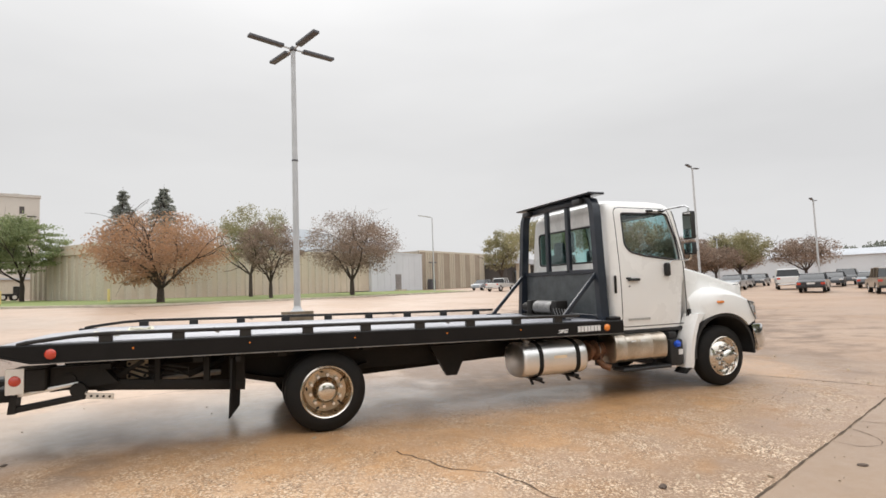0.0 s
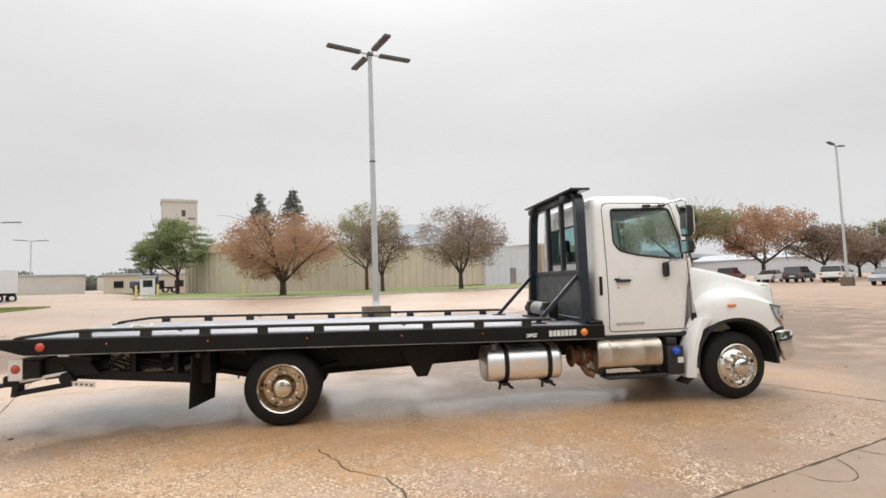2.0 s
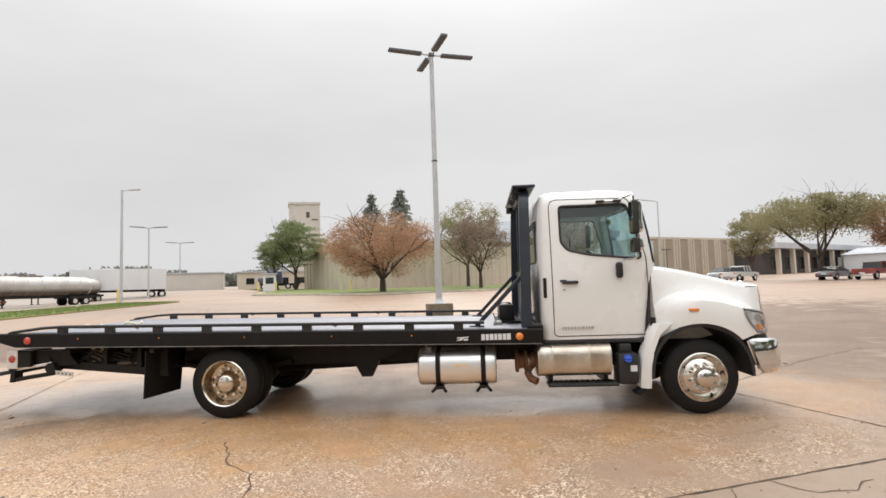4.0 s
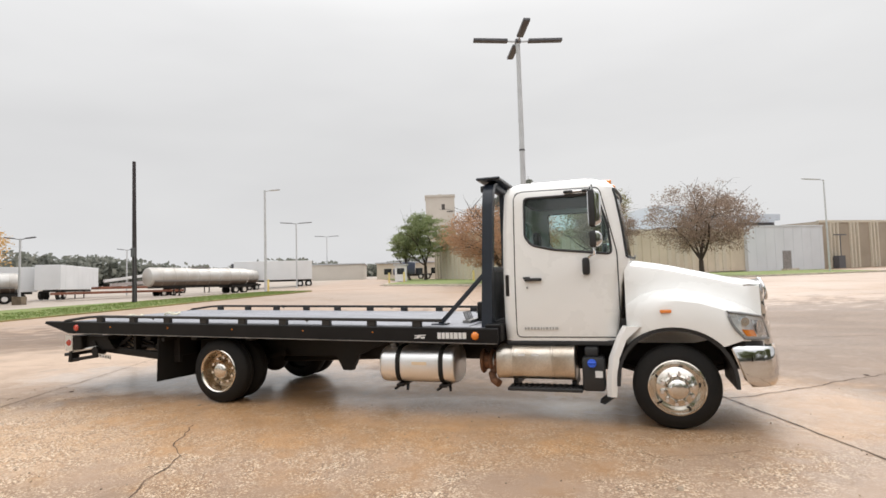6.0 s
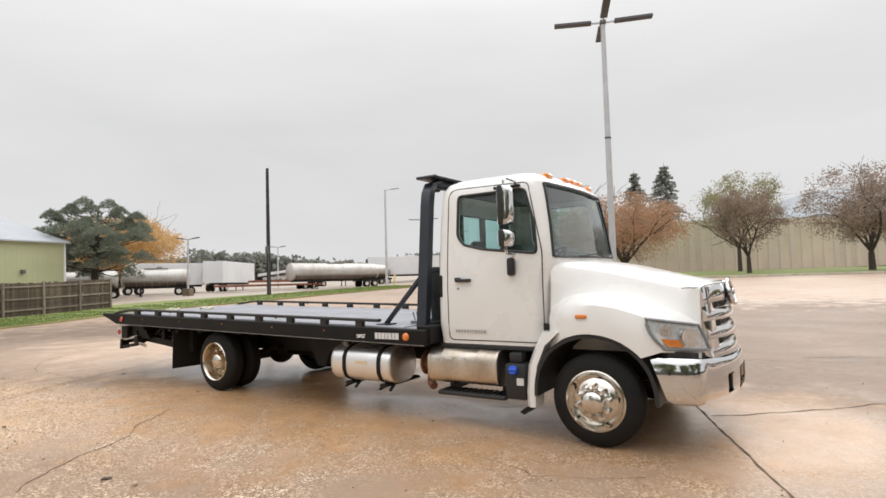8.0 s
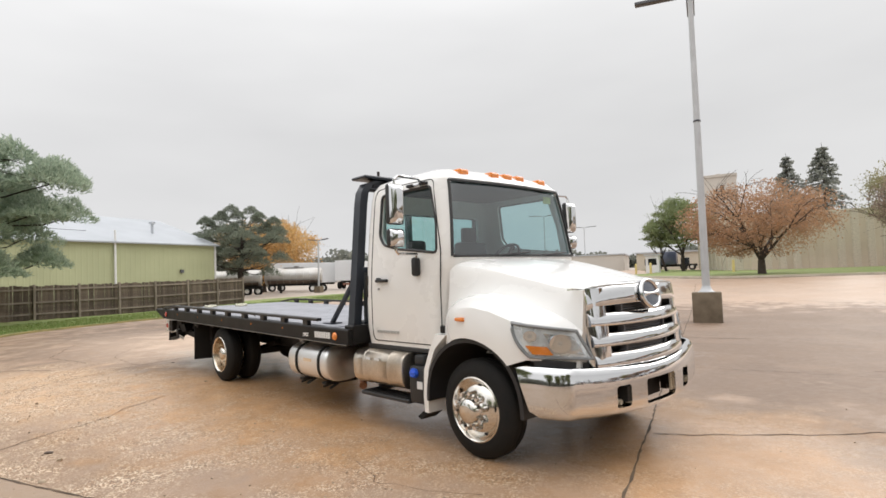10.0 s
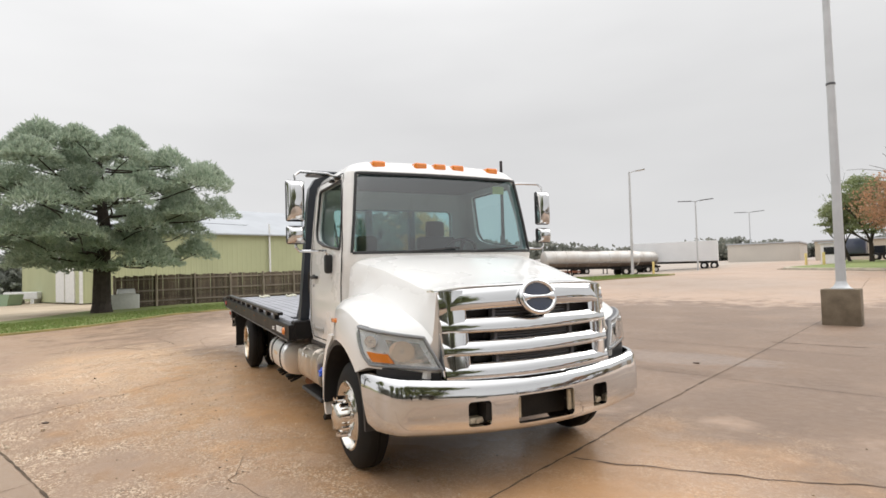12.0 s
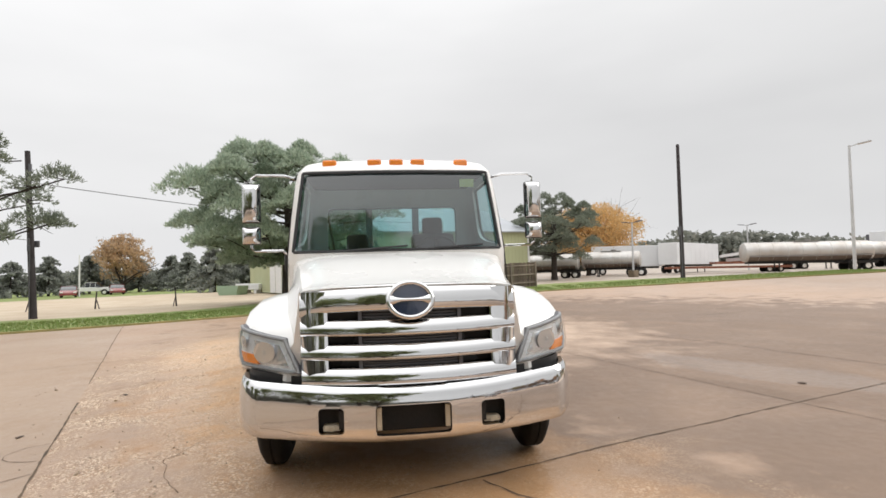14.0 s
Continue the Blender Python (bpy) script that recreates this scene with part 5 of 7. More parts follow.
make("clamp_ring", M["rusty"], truck, lambda bm: lathe(bm, [(0.075, 0.0), (0.125, 0.0), (0.14, 0.012), (0.14, 0.03), (0.125, 0.042), (0.10, 0.042), (0.09, 0.10), (0.12, 0.11), (0.135, 0.12), (0.135, 0.14), (0.12, 0.15), (0.09, 0.15)], (3.66, -0.84, 0.60), "x", 28), "rusty round pipe flange", 40)
make("flange_pipe", M["rusty"], truck, lambda bm: pipe(bm, [(3.70, -0.84, 0.60), (3.80, -0.86, 0.60), (3.92, -0.90, 0.62)], 0.085, 16))
make("clamp_band", M["steel"], truck, lambda bm: lathe(bm, [(0.088, 0), (0.098, 0.0), (0.098, 0.03), (0.088, 0.03)], (3.80, -0.86, 0.605), "x", 20))
step = make("step", M["plastic"], truck, lambda bm: (box(bm, 4.02, 4.83, -1.16, -0.92, 0.325, 0.365, 0.01), box(bm, 4.05, 4.10, -0.95, -0.5, 0.34, 0.6), box(bm, 4.7, 4.75, -0.95, -0.5, 0.34, 0.6)), "black slotted cab step")
for k in range(12):
    make("step_tread", M["plastic"], step, lambda bm: box(bm, 4.05 + k * 0.063, 4.085 + k * 0.063, -1.155, -0.94, 0.365, 0.376, 0.003))
for s in (-1, 1):
    make("cab_sill", M["plastic"], truck, lambda bm: box(bm, 4.0, 5.2, s * 0.9, s * 1.04, 0.805, 0.865, 0.015), "black sill under the cab")
fluid = make("fluid_tank", M["plastic"], truck, lambda bm: (box(bm, 4.83, 5.06, -1.15, -0.85, 0.34, 0.70, 0.03, 2), box(bm, 4.86, 5.0, -1.1, -0.88, 0.70, 0.80, 0.02, 2)), "black fluid tank with a blue cap")
make("blue_cap", M["blue"], fluid, lambda bm: (rod(bm, (4.935, -1.13, 0.63), (4.935, -1.185, 0.645), 0.045, 14), box(bm, 4.895, 4.975, -1.20, -1.18, 0.635, 0.655, 0.006)), "bright blue filler cap")
make("tank_sticker", M["label"], fluid, lambda bm: box(bm, 4.965, 5.04, -1.158, -1.151, 0.49, 0.56), "white sticker")


# ---- the flat deck ----
SLOPE = 0.018


def dz(x):
    return 1.02 + (3.9 - x) * SLOPE


deck = make("deck_floor", M["deck"], truck, lambda bm: loft(bm, [[(x, y, dz(x) - 0.002 - (0.05 if x < -2.8 else 0)) for y in (-1.2, 1.2)] + [(x, y, dz(x) - 0.03 - (0.03 if x < -2.8 else 0)) for y in (1.2, -1.2)] for x in (-2.92, -2.4, 0.6, 3.95)]), "pale galvanised steel deck floor", 0)
for k in range(17):
    y = -1.12 + k * 0.14
    make("deck_plank", M["deck"], deck, lambda bm: loft(bm, [[(x, y - 0.064, dz(x)), (x, y - 0.058, dz(x) + 0.008), (x, y + 0.058, dz(x) + 0.008), (x, y + 0.064, dz(x))] for x in (-2.38, 3.6)]), smooth=0)
for s in (-1, 1):
    def channel(bm, s=s):
        secs = []
        for x, lo in ((-2.93 if s < 0 else -2.62, 0.02 if s < 0 else 0.11), (-2.45, 0.155), (-2.2, 0.16), (3.96, 0.16)):
            t = dz(x)
            secs.append([(x, s * 1.19, t), (x, s * 1.265, t), (x, s * 1.275, t - 0.012), (x, s * 1.275, t - lo), (x, s * 1.285, t - lo), (x, s * 1.285, t - lo - 0.012), (x, s * 1.19, t - lo - 0.012)])
        loft(bm, secs)
    side = make("deck_side", M["black"], truck, channel, "black steel side channel of the deck", 30)
    make("deck_lip", M["steel"], side, lambda bm: loft(bm, [[(x, s * 1.282, dz(x) - 0.172), (x, s * 1.291, dz(x) - 0.172), (x, s * 1.291, dz(x) - 0.164), (x, s * 1.282, dz(x) - 0.164)] for x in (-2.3, 3.95)]), "worn bright lower lip")

    def toprail(bm, s=s):
        secs = []
        for x, h in ((-2.56, 0.02), (-2.50, 0.035), (-2.12, 0.082), (-1.88, 0.095), (3.30, 0.095)):
            t = dz(x) + h
            secs.append([(x, s * 1.205, t - 0.035), (x, s * 1.262, t - 0.035), (x, s * 1.27, t - 0.027), (x, s * 1.27, t - 0.008), (x, s * 1.262, t), (x, s * 1.205, t)])
        loft(bm, secs)
    rail = make("side_rail", M["rail"], truck, toprail, "low black side rail on stakes", 30)
    for x in (-1.88, -1.27, -0.66, -0.045, 0.57, 1.19, 1.81, 2.42, 3.0):
        make("rail_post", M["rail"], rail, lambda bm: box(bm, x - 0.055, x + 0.055, s * 1.20, s * 1.26, dz(x) - 0.01, dz(x) + 0.07, 0.006))
    for x in (-1.65, -0.62, 0.44, 1.5, 2.45):
        make("deck_marker", M["amber"], side, lambda bm: rod(bm, (x, s * 1.27, dz(x) - 0.065), (x, s * 1.281, dz(x) - 0.065), 0.008, 10), "small amber marker lamp")
    lamp = make("round_marker_lamp", M["amber"], side, lambda bm: lathe(bm, [(0.0, -s * -0.025), (0.03, s * 0.022), (0.042, s * 0.012), (0.045, 0)], (3.70, s * 1.275, 0.938), "y", 20), "round amber marker lamp", 60)
    make("round_tail_lamp", M["red"], side, lambda bm: lathe(bm, [(0.0, s * 0.022), (0.035, s * 0.02), (0.046, s * 0.01), (0.05, 0)], (-2.30, s * 1.275, 1.045), "y", 20), "round red tail lamp", 60)
    make("tail_lamp_ring", M["rubber"], side, lambda bm: lathe(bm, [(0.05 + 0.008 * math.cos(k * math.tau / 6), s * 0.008 * math.sin(k * math.tau / 6)) for k in range(7)], (-2.30, s * 1.277, 1.045), "y", 20))

    def maker(bm, s=s):
        x = 3.26
        for w in (0.045, 0.04, 0.048, 0.036, 0.05, 0.04, 0.048):
            box(bm, x, x + w * 0.92, s * 1.274, s * 1.279, 0.905, 0.975)
            x += w + 0.006
    make("maker_lettering", M["label"], side, maker, "white maker's name as plain bars")
    make("model_script", M["label"], side, lambda bm: (prism(bm, [(2.98, 0.945), (3.12, 0.952), (3.11, 0.938), (2.98, 0.932)], "y", s * 1.274, s * 1.279), prism(bm, [(2.97, 0.905), (3.03, 0.91), (3.06, 0.935), (3.02, 0.935)], "y", s * 1.274, s * 1.279), prism(bm, [(3.06, 0.905), (3.11, 0.91), (3.10, 0.93), (3.05, 0.925)], "y", s * 1.274, s * 1.279)), "small white model script as plain shapes")
    # control box and the second marker behind the cab
    make("deck_bracket", M["black"], truck, lambda bm: box(bm, 3.80, 3.98, s * 0.9, s * 1.215, 0.86, 1.06, 0.012), "black bracket behind the cab")
    make("cab_side_marker", M["amber"], truck, lambda bm: lathe(bm, [(0.0, s * 0.02), (0.03, s * 0.018), (0.04, s * 0.008), (0.042, 0)], (3.88, s * 1.215, 0.935), "y", 18), "round amber marker lamp", 60)

# the headache rack behind the cab
def leg(bm, s):
    prof = [(3.80, s * 1.08, 0.98), (3.815, s * 1.02, 1.7), (3.83, s * 0.965, 2.4), (3.835, s * 0.945, 2.55), (3.84, s * 0.88, 2.66), (3.845, s * 0.76, 2.70)]
    secs = []
    for x, y, z in prof:
        secs.append([(x - 0.06, y - 0.05, z), (x + 0.06, y - 0.05, z), (x + 0.06, y + 0.05, z), (x - 0.06, y + 0.05, z)])
    loft(bm, secs)


rack = make("headache_rack", M["rack"], truck, lambda bm: (leg(bm, -1), leg(bm, 1), box(bm, 3.79, 3.90, -0.82, 0.82, 2.62, 2.71, 0.012)), "blue-black steel rack behind the cab with a flat top", 50)
make("rack_top", M["rack"], rack, lambda bm: box(bm, 3.70, 3.985, -1.0, 1.0, 2.712, 2.745, 0.012), "flat top plate")
for y in (-0.28, 0.28):
    make("rack_bar", M["rack"], rack, lambda bm: box(bm, 3.82, 3.88, y - 0.04, y + 0.04, 1.66, 2.63, 0.008))
make("rack_panel", M["meshm"], rack, lambda bm: box(bm, 3.84, 3.86, -0.97, 0.97, 1.05, 1.66), "dark mesh panel")
make("rack_rail", M["rack"], rack, lambda bm: (box(bm, 3.82, 3.88, -1.0, 1.0, 1.64, 1.70, 0.006), box(bm, 3.82, 3.88, -1.0, 1.0, 1.02, 1.08, 0.006)))
for s in (-1, 1):
    make("rack_brace", M["rack"], rack, lambda bm: (beam(bm, (3.20, s * 1.0, 1.04), (3.80, s * 0.99, 1.66), 0.04, 0.05, 0.004), box(bm, 3.12, 3.30, s * 0.92, s * 1.08, 1.035, 1.055)), "slanted brace")
    make("work_lamp", M["plastic"], rack, lambda bm: (box(bm, 3.70, 3.80, s * 0.62, s * 0.80, 2.60, 2.68, 0.015, 2)))
winch = make("winch", M["frame"], truck, lambda bm: (rod(bm, (3.6, -0.28, 1.16), (3.6, 0.28, 1.16), 0.09, 18), box(bm, 3.5, 3.7, -0.42, -0.28, 1.05, 1.27, 0.02, 2), box(bm, 3.5, 3.7, 0.28, 0.42, 1.05, 1.27, 0.02, 2), rod(bm, (3.6, 0.42, 1.16), (3.6, 0.62, 1.16), 0.07, 14), box(bm, 3.45, 3.78, -0.5, 0.5, 1.035, 1.06)), "black cable winch on the deck")
make("winch_cable", M["steel"], winch, lambda bm: [lathe(bm, [(0.102 + 0.008 * math.cos(k * math.tau / 6), 0.008 * math.sin(k * math.tau / 6)) for k in range(7)], (3.6, -0.24 + 0.017 * i, 1.16), "y", 18) for i in range(28)])
make("control_levers", M["steel"], truck, lambda bm: [rod(bm, (3.46, -0.75 + i * 0.07, 1.05), (3.42, -0.75 + i * 0.07, 1.17), 0.008, 6) for i in range(5)] + [box(bm, 3.42, 3.52, -0.80, -0.42, 1.03, 1.07)])
for i in range(2):
    make("tie_down_strap", M["rope"], truck, lambda bm: pipe(bm, [(-2.0 + 0.25 * i + 0.12 * math.cos(a), -0.55 + 0.5 * i + 0.10 * math.sin(a), dz(-2) + 0.03 + 0.015 * math.sin(3 * a)) for a in [math.tau * k / 16 for k in range(17)]], 0.016, 6), "loose pale tie-down strap on the deck")
for x, y in ((-0.55, 1.235), (1.55, 1.235), (-0.95, -1.235), (1.5, -1.235)):
    make("chain_hook", M["steel"], truck, lambda bm: pipe(bm, [(x, y, dz(x) + 0.10), (x + 0.01, y, dz(x) + 0.06), (x + 0.04, y, dz(x) + 0.045), (x + 0.05, y, dz(x) + 0.065)], 0.009, 6))

# tail: lamp boxes, wheel lift and cross tube
for s in (-1, 1):
    tb = make("tail_lamp_box", M["frame"], truck, lambda bm: box(bm, -2.66, -2.36, s * 0.80, s * 1.16, 0.71, 0.91, 0.012), "black steel tail lamp box")
    make("lamp_plate", M["alu"], tb, lambda bm: box(bm, -2.665, -2.525, s * 1.158, s * 1.168, 0.695, 0.925, 0.003), "pale grey lamp plate")
    make("red_lamp", M["red"], tb, lambda bm: lathe(bm, [(0.0, s * 0.018), (0.035, s * 0.016), (0.048, 0)], (-2.595, s * 1.168, 0.815), "y", 18), "round red lamp", 60)
    make("red_lamp", M["red"], tb, lambda bm: lathe(bm, [(0.0, -0.018), (0.035, -0.016), (0.048, 0)], (-2.66, s * 1.0, 0.82), "x", 18), "round red lamp", 60)
    make("tail_beam", M["frame"], truck, lambda bm: beam(bm, (-2.3, s * 1.0, 0.735), (-0.66, s * 1.0, 0.585), 0.05, 0.10, 0.006), "long black lower beam")
    make("tail_plate", M["frame"], truck, lambda bm: (prism(bm, [(-2.35, 0.90), (-1.95, 0.90), (-1.8, 0.72), (-2.35, 0.68)], "y", s * 0.9, s * 1.08)))
    for x0, x1, z0 in ((-1.50, -1.45, 0.68), (-0.82, -0.66, 0.62), (-1.06, -1.0, 0.65)):
        if s < 0 or x0 < -1.5:
            make("tail_upright", M["frame"], truck, lambda bm: box(bm, x0, x1, s * 0.62, s * 1.03, z0, 0.92, 0.006))
    make("tail_strut", M["frame"], truck, lambda bm: (beam(bm, (-1.9, s * 0.96, 0.72), (-1.6, s * 0.96, 0.90), 0.03, 0.04)))
    make("tail_cylinder", M["steel"], truck, lambda bm: rod(bm, (-1.5, s * 0.8, 0.70), (-0.9, s * 0.8, 0.72), 0.04, 12))
    bar = make("perforated_bar", M["alu"], truck, lambda bm: beam(bm, (-2.15, s * 1.12, 0.64), (-1.83, s * 1.12, 0.60), 0.01, 0.055), "pale perforated steel bar")
    for k in range(6):
        f = (k + 0.7) / 6.4
        make("bar_hole", M["frame"], bar, lambda bm: rod(bm, (-2.15 + 0.32 * f, s * 1.124, 0.64 - 0.04 * f), (-2.15 + 0.32 * f, s * 1.129, 0.64 - 0.04 * f), 0.011, 10))
    lift = make("lift_arm", M["frame"], truck, lambda bm: beam(bm, (-2.64, s * 1.06, 0.545), (-2.06, s * 1.08, 0.625), 0.12, 0.05, 0.008), "black folded lift arm with a bright bar")
    make("lift_foot", M["frame"], lift, lambda bm: prism(bm, [(-2.66, 0.52), (-2.60, 0.52), (-2.585, 0.69), (-2.64, 0.68)], "y", s * 1.0, s * 1.13))
    make("lift_bar", M["alu"], lift, lambda bm: beam(bm, (-2.62, s * 1.10, 0.675), (-2.12, s * 1.10, 0.745), 0.035, 0.035, 0.006), "worn bright bar")
    make("lift_knuckle", M["frame"], lift, lambda bm: (rod(bm, (-2.12, s * 0.98, 0.69), (-2.12, s * 1.14, 0.69), 0.065, 14)))
make("wheel_lift", M["frame"], truck, lambda bm: (box(bm, -2.75, -1.2, -0.14, 0.14, 0.56, 0.74, 0.02), box(bm, -2.85, -2.68, -0.95, 0.95, 0.60, 0.72, 0.02), box(bm, -3.25, -2.85, -0.16, 0.16, 0.60, 0.72, 0.02)), "black wheel lift boom under the tail")
for s in (-1, 1):
    make("lift_fork", M["rack"], truck, lambda bm: beam(bm, (-2.70, s * 0.85, 0.64), (-2.98, s * 0.92, 0.60), 0.08, 0.05, 0.01))
block = make("hydraulic_block", M["tanplate"], truck, lambda bm: box(bm, -1.76, -1.57, -0.90, -0.885, 0.72, 0.90, 0.004), "tan steel plate with dark bolts")
for bx_, bz_ in ((-1.735, 0.87), (-1.64, 0.875), (-1.735, 0.75), (-1.60, 0.745)):
    make("plate_bolt", M["frame"], block, lambda bm: rod(bm, (bx_, -0.90, bz_), (bx_, -0.914, bz_), 0.015, 8))
make("tail_cross_tube", M["frame"], truck, lambda bm: (rod(bm, (-2.2, -1.1, 0.78), (-2.2, 1.1, 0.78), 0.06, 12)))
for i in range(5):
    make("hose", M["plastic"], truck, lambda bm: pipe(bm, [(-1.9 + 0.1 * i, -0.9, 0.85), (-1.6 + 0.1 * i, -0.95, 0.72 + 0.02 * i), (-1.2, -0.92, 0.76 - 0.015 * i), (-0.8, -0.8, 0.86)], 0.013, 6))


# ---- lamp posts and poles ----
LEAN = Matrix.Rotation(radians(-1.2), 4, "X")        # the plumb line over the sloping lot


def on(x, y, dz_=0.0, rz=0.0):
    return Matrix.Translation((x, y, land(x, y) + dz_)) @ LEAN @ Matrix.Rotation(radians(rz), 4, "Z")


main_lamp = thing("street_lamp", on(1.55, 14.2, 0, 21.9), "tall grey parking lot lamp with four arms on concrete", "street lamp", "parking lot lamps")
make("footing", M["lampbrown"], main_lamp, lambda bm: box(bm, -0.44, 0.44, -0.44, 0.44, -0.2, 0.98, 0.02, 2), "stained square concrete footing")
make("base_flange", M["pole"], main_lamp, lambda bm: (lathe(bm, [(0.26, 0.98), (0.26, 1.0), (0.2, 1.03), (0.15, 1.12), (0.12, 1.2)], (0, 0, 0), "z", 20)))
make("pole", M["pole"], main_lamp, lambda bm: rod(bm, (0, 0, 1.0), (0, 0, 11.1), 0.125, 16, 0.085), "tapered grey steel pole")
make("pole_band", M["lampgrey"], main_lamp, lambda bm: lathe(bm, [(0.10, 6.68), (0.118, 6.69), (0.118, 6.74), (0.10, 6.75)], (0, 0, 0), "z", 16), "dark band")
make("pole_cap", M["lampgrey"], main_lamp, lambda bm: box(bm, -0.11, 0.11, -0.11, 0.11, 11.02, 11.2, 0.03))
for k in range(4):
    a = radians(90 * k)
    dx_, dy_ = math.cos(a), math.sin(a)
    arm = make("lamp_arm", M["pole"], main_lamp, lambda bm: beam(bm, (0.08 * dx_, 0.08 * dy_, 11.1), (0.5 * dx_, 0.5 * dy_, 11.12), 0.05, 0.05))
    make("lamp_head", M["lampgrey"], arm, lambda bm: beam(bm, (0.42 * dx_, 0.42 * dy_, 11.13), (1.78 * dx_, 1.78 * dy_, 11.16), 0.26, 0.11, 0.02), "long dark grey lamp head")


def double_lamp(x, y, h, rz, group, concrete=True, arms=2, reach=1.5):
    t = thing("street_lamp", on(x, y, 0, rz), "grey parking lot lamp with two outstretched heads" if arms == 2 else "grey street lamp with a single arm", "street lamp", group)
    if concrete:
        make("footing", M["lampbrown"], t, lambda bm: box(bm, -0.4, 0.4, -0.4, 0.4, -0.2, 0.75, 0.02), "concrete footing")
    make("pole", M["pole"], t, lambda bm: rod(bm, (0, 0, 0), (0, 0, h), 0.12, 12, 0.08))
    for s in ((-1, 1) if arms == 2 else (1,)):
        arm = make("lamp_arm", M["lampgrey"] if arms == 2 else M["pole"], t, lambda bm: beam(bm, (0, 0, h - 0.1), (s * 0.6, 0, h + 0.04), 0.06, 0.06))
        make("lamp_head", M["lampgrey"] if arms == 2 else M["pole"], arm, lambda bm: beam(bm, (s * 0.5, 0, h + 0.02), (s * reach, 0, h + 0.12), 0.3, 0.1, 0.02))
    return t


double_lamp(-25.0, 33.9, 9.0, 38, "yard lamps", False, 1, 1.3)
double_lamp(-39.6, 60.8, 9.2, 25, "yard lamps", False, 2, 2.2)
double_lamp(-53.0, 92.0, 8.9, 25, "yard lamps", False, 2, 2.4)
double_lamp(-47.0, 28.0, 6.0, 25, "yard lamps", True, 2, 1.3)
double_lamp(-62.1, 52.7, 6.4, 25, "yard lamps", False, 2, 1.3)
double_lamp(29.3, 75.0, 11.8, 205, "wall lamps", False, 1, 3.0)
double_lamp(41.4, 33.7, 12.0, 25, "parking lot lamps", True, 2, 1.5)
double_lamp(61.1, 35.8, 9.6, 25, "parking lot lamps", True, 2, 1.5)
double_lamp(66.0, 54.0, 6.6, 25, "parking lot lamps", False, 2, 0.9)


def utility_pole(x, y, h, lean, label, side=0.0):
    t = thing("utility_pole", on(x, y), label, "utility pole", "utility poles")
    make("shaft", M["timber"], t, lambda bm: rod(bm, (0, 0, 0), (lean, side, h), 0.16, 12, 0.11), "dark weathered timber shaft")
    make("junction_box", M["lampgrey"], t, lambda bm: (box(bm, -0.14, 0.2, -0.22, -0.1, 3.1, 3.7, 0.02), box(bm, -0.25, -0.12, -0.1, 0.1, 3.3, 3.6, 0.02)))
    make("conduit", M["lampgrey"], t, lambda bm: rod(bm, (0.15, -0.1, 0.0), (lean * 0.35 + 0.14, -0.1, 3.4), 0.03, 6))
    return t


utility_pole(-26.4, 21.6, 9.65, -0.1, "tall dark timber pole standing on the grass verge")
back_pole = utility_pole(-16.8, -15.6, 7.7, 0.1, "dark timber utility pole with wires on the grass verge", -0.3)
make("bracket", M["timber"], back_pole, lambda bm: rod(bm, (0.1, -0.55, 7.25), (0.1, -1.3, 7.2), 0.03, 6))
make("crossarm", M["timber"], back_pole, lambda bm: box(bm, 0.02, 0.18, -0.8, 0.1, 5.95, 6.05))
make("insulator", M["lampgrey"], back_pole, lambda bm: rod(bm, (0.1, -0.2, 6.7), (0.1, -0.2, 7.1), 0.09, 10))


def cable(name, a, b, sag, r=0.018):
    pts = []
    for k in range(25):
        f = k / 24
        p = Vector(a).lerp(Vector(b), f)
        p.z -= sag * 4 * f * (1 - f)
        pts.append(p)
    return tagged(make(name, M["plastic"], None, lambda bm: pipe(bm, pts, r, 4)), "thin dark overhead power wire sagging between poles", "wire", "overhead wires")


cable("power_wire", (-16.7, -15.6, 6.3), (-46, 6, 6.6), 0.5)
cable("power_wire", (-16.7, -16.2, 7.4), (2, -55, 8.5), 0.8)


# ---- the long warehouse ----
C0 = Vector((-14.5, 61.7))
warehouse = thing("warehouse", Matrix.Translation((C0.x, C0.y, 0.25)) @ Matrix.Rotation(radians(38), 4, "Z"), "long tan warehouse with fluted concrete walls and a white bay", "warehouse")
boxpart("wall", M["wall"], warehouse, 0.0, 47.0, 0.0, 10, 0, 6.55, 0.0, "tan fluted concrete wall")
make("parapet", M["wallrib"], warehouse, lambda bm: box(bm, -0.08, 47.0, -0.08, 0.3, 6.35, 6.62))
rnd = random.Random(21)
for k in range(30):
    x = 0.75 + k * 1.5
    bm = bmesh.new()
    prism(bm, [(x - 0.42, 0.003), (x - 0.30, -0.16), (x + 0.30, -0.16), (x + 0.42, 0.003)], "z", 0.0, 6.34)
    part("wall_flute", bm, M["wallrib"] if rnd.random() < 0.65 else M["wall"], warehouse, smooth=0)
for k in range(6):
    y = 0.8 + k * 1.6
    bm = bmesh.new()
    prism(bm, [(0.003, y - 0.42), (-0.14, y - 0.30), (-0.14, y + 0.30), (0.003, y + 0.42)], "z", 0.0, 5.4)
    part("wall_flute", bm, M["wallrib"], warehouse, smooth=0)
make("gable", M["wall"], warehouse, lambda bm: prism(bm, [(0.0, 5.4), (0.0, 6.6), (10.0, 5.45), (10.0, 5.4)], "x", -0.02, -0.30))
boxpart("white_wall", M["wallgrey"], warehouse, 47.0, 63.6, -0.6, 50, -0.3, 6.9, 0.0, "smooth white metal wall")
make("white_coping", M["wallgrey"], warehouse, lambda bm: box(bm, 46.9, 63.7, -0.7, 0.2, 6.8, 7.0))
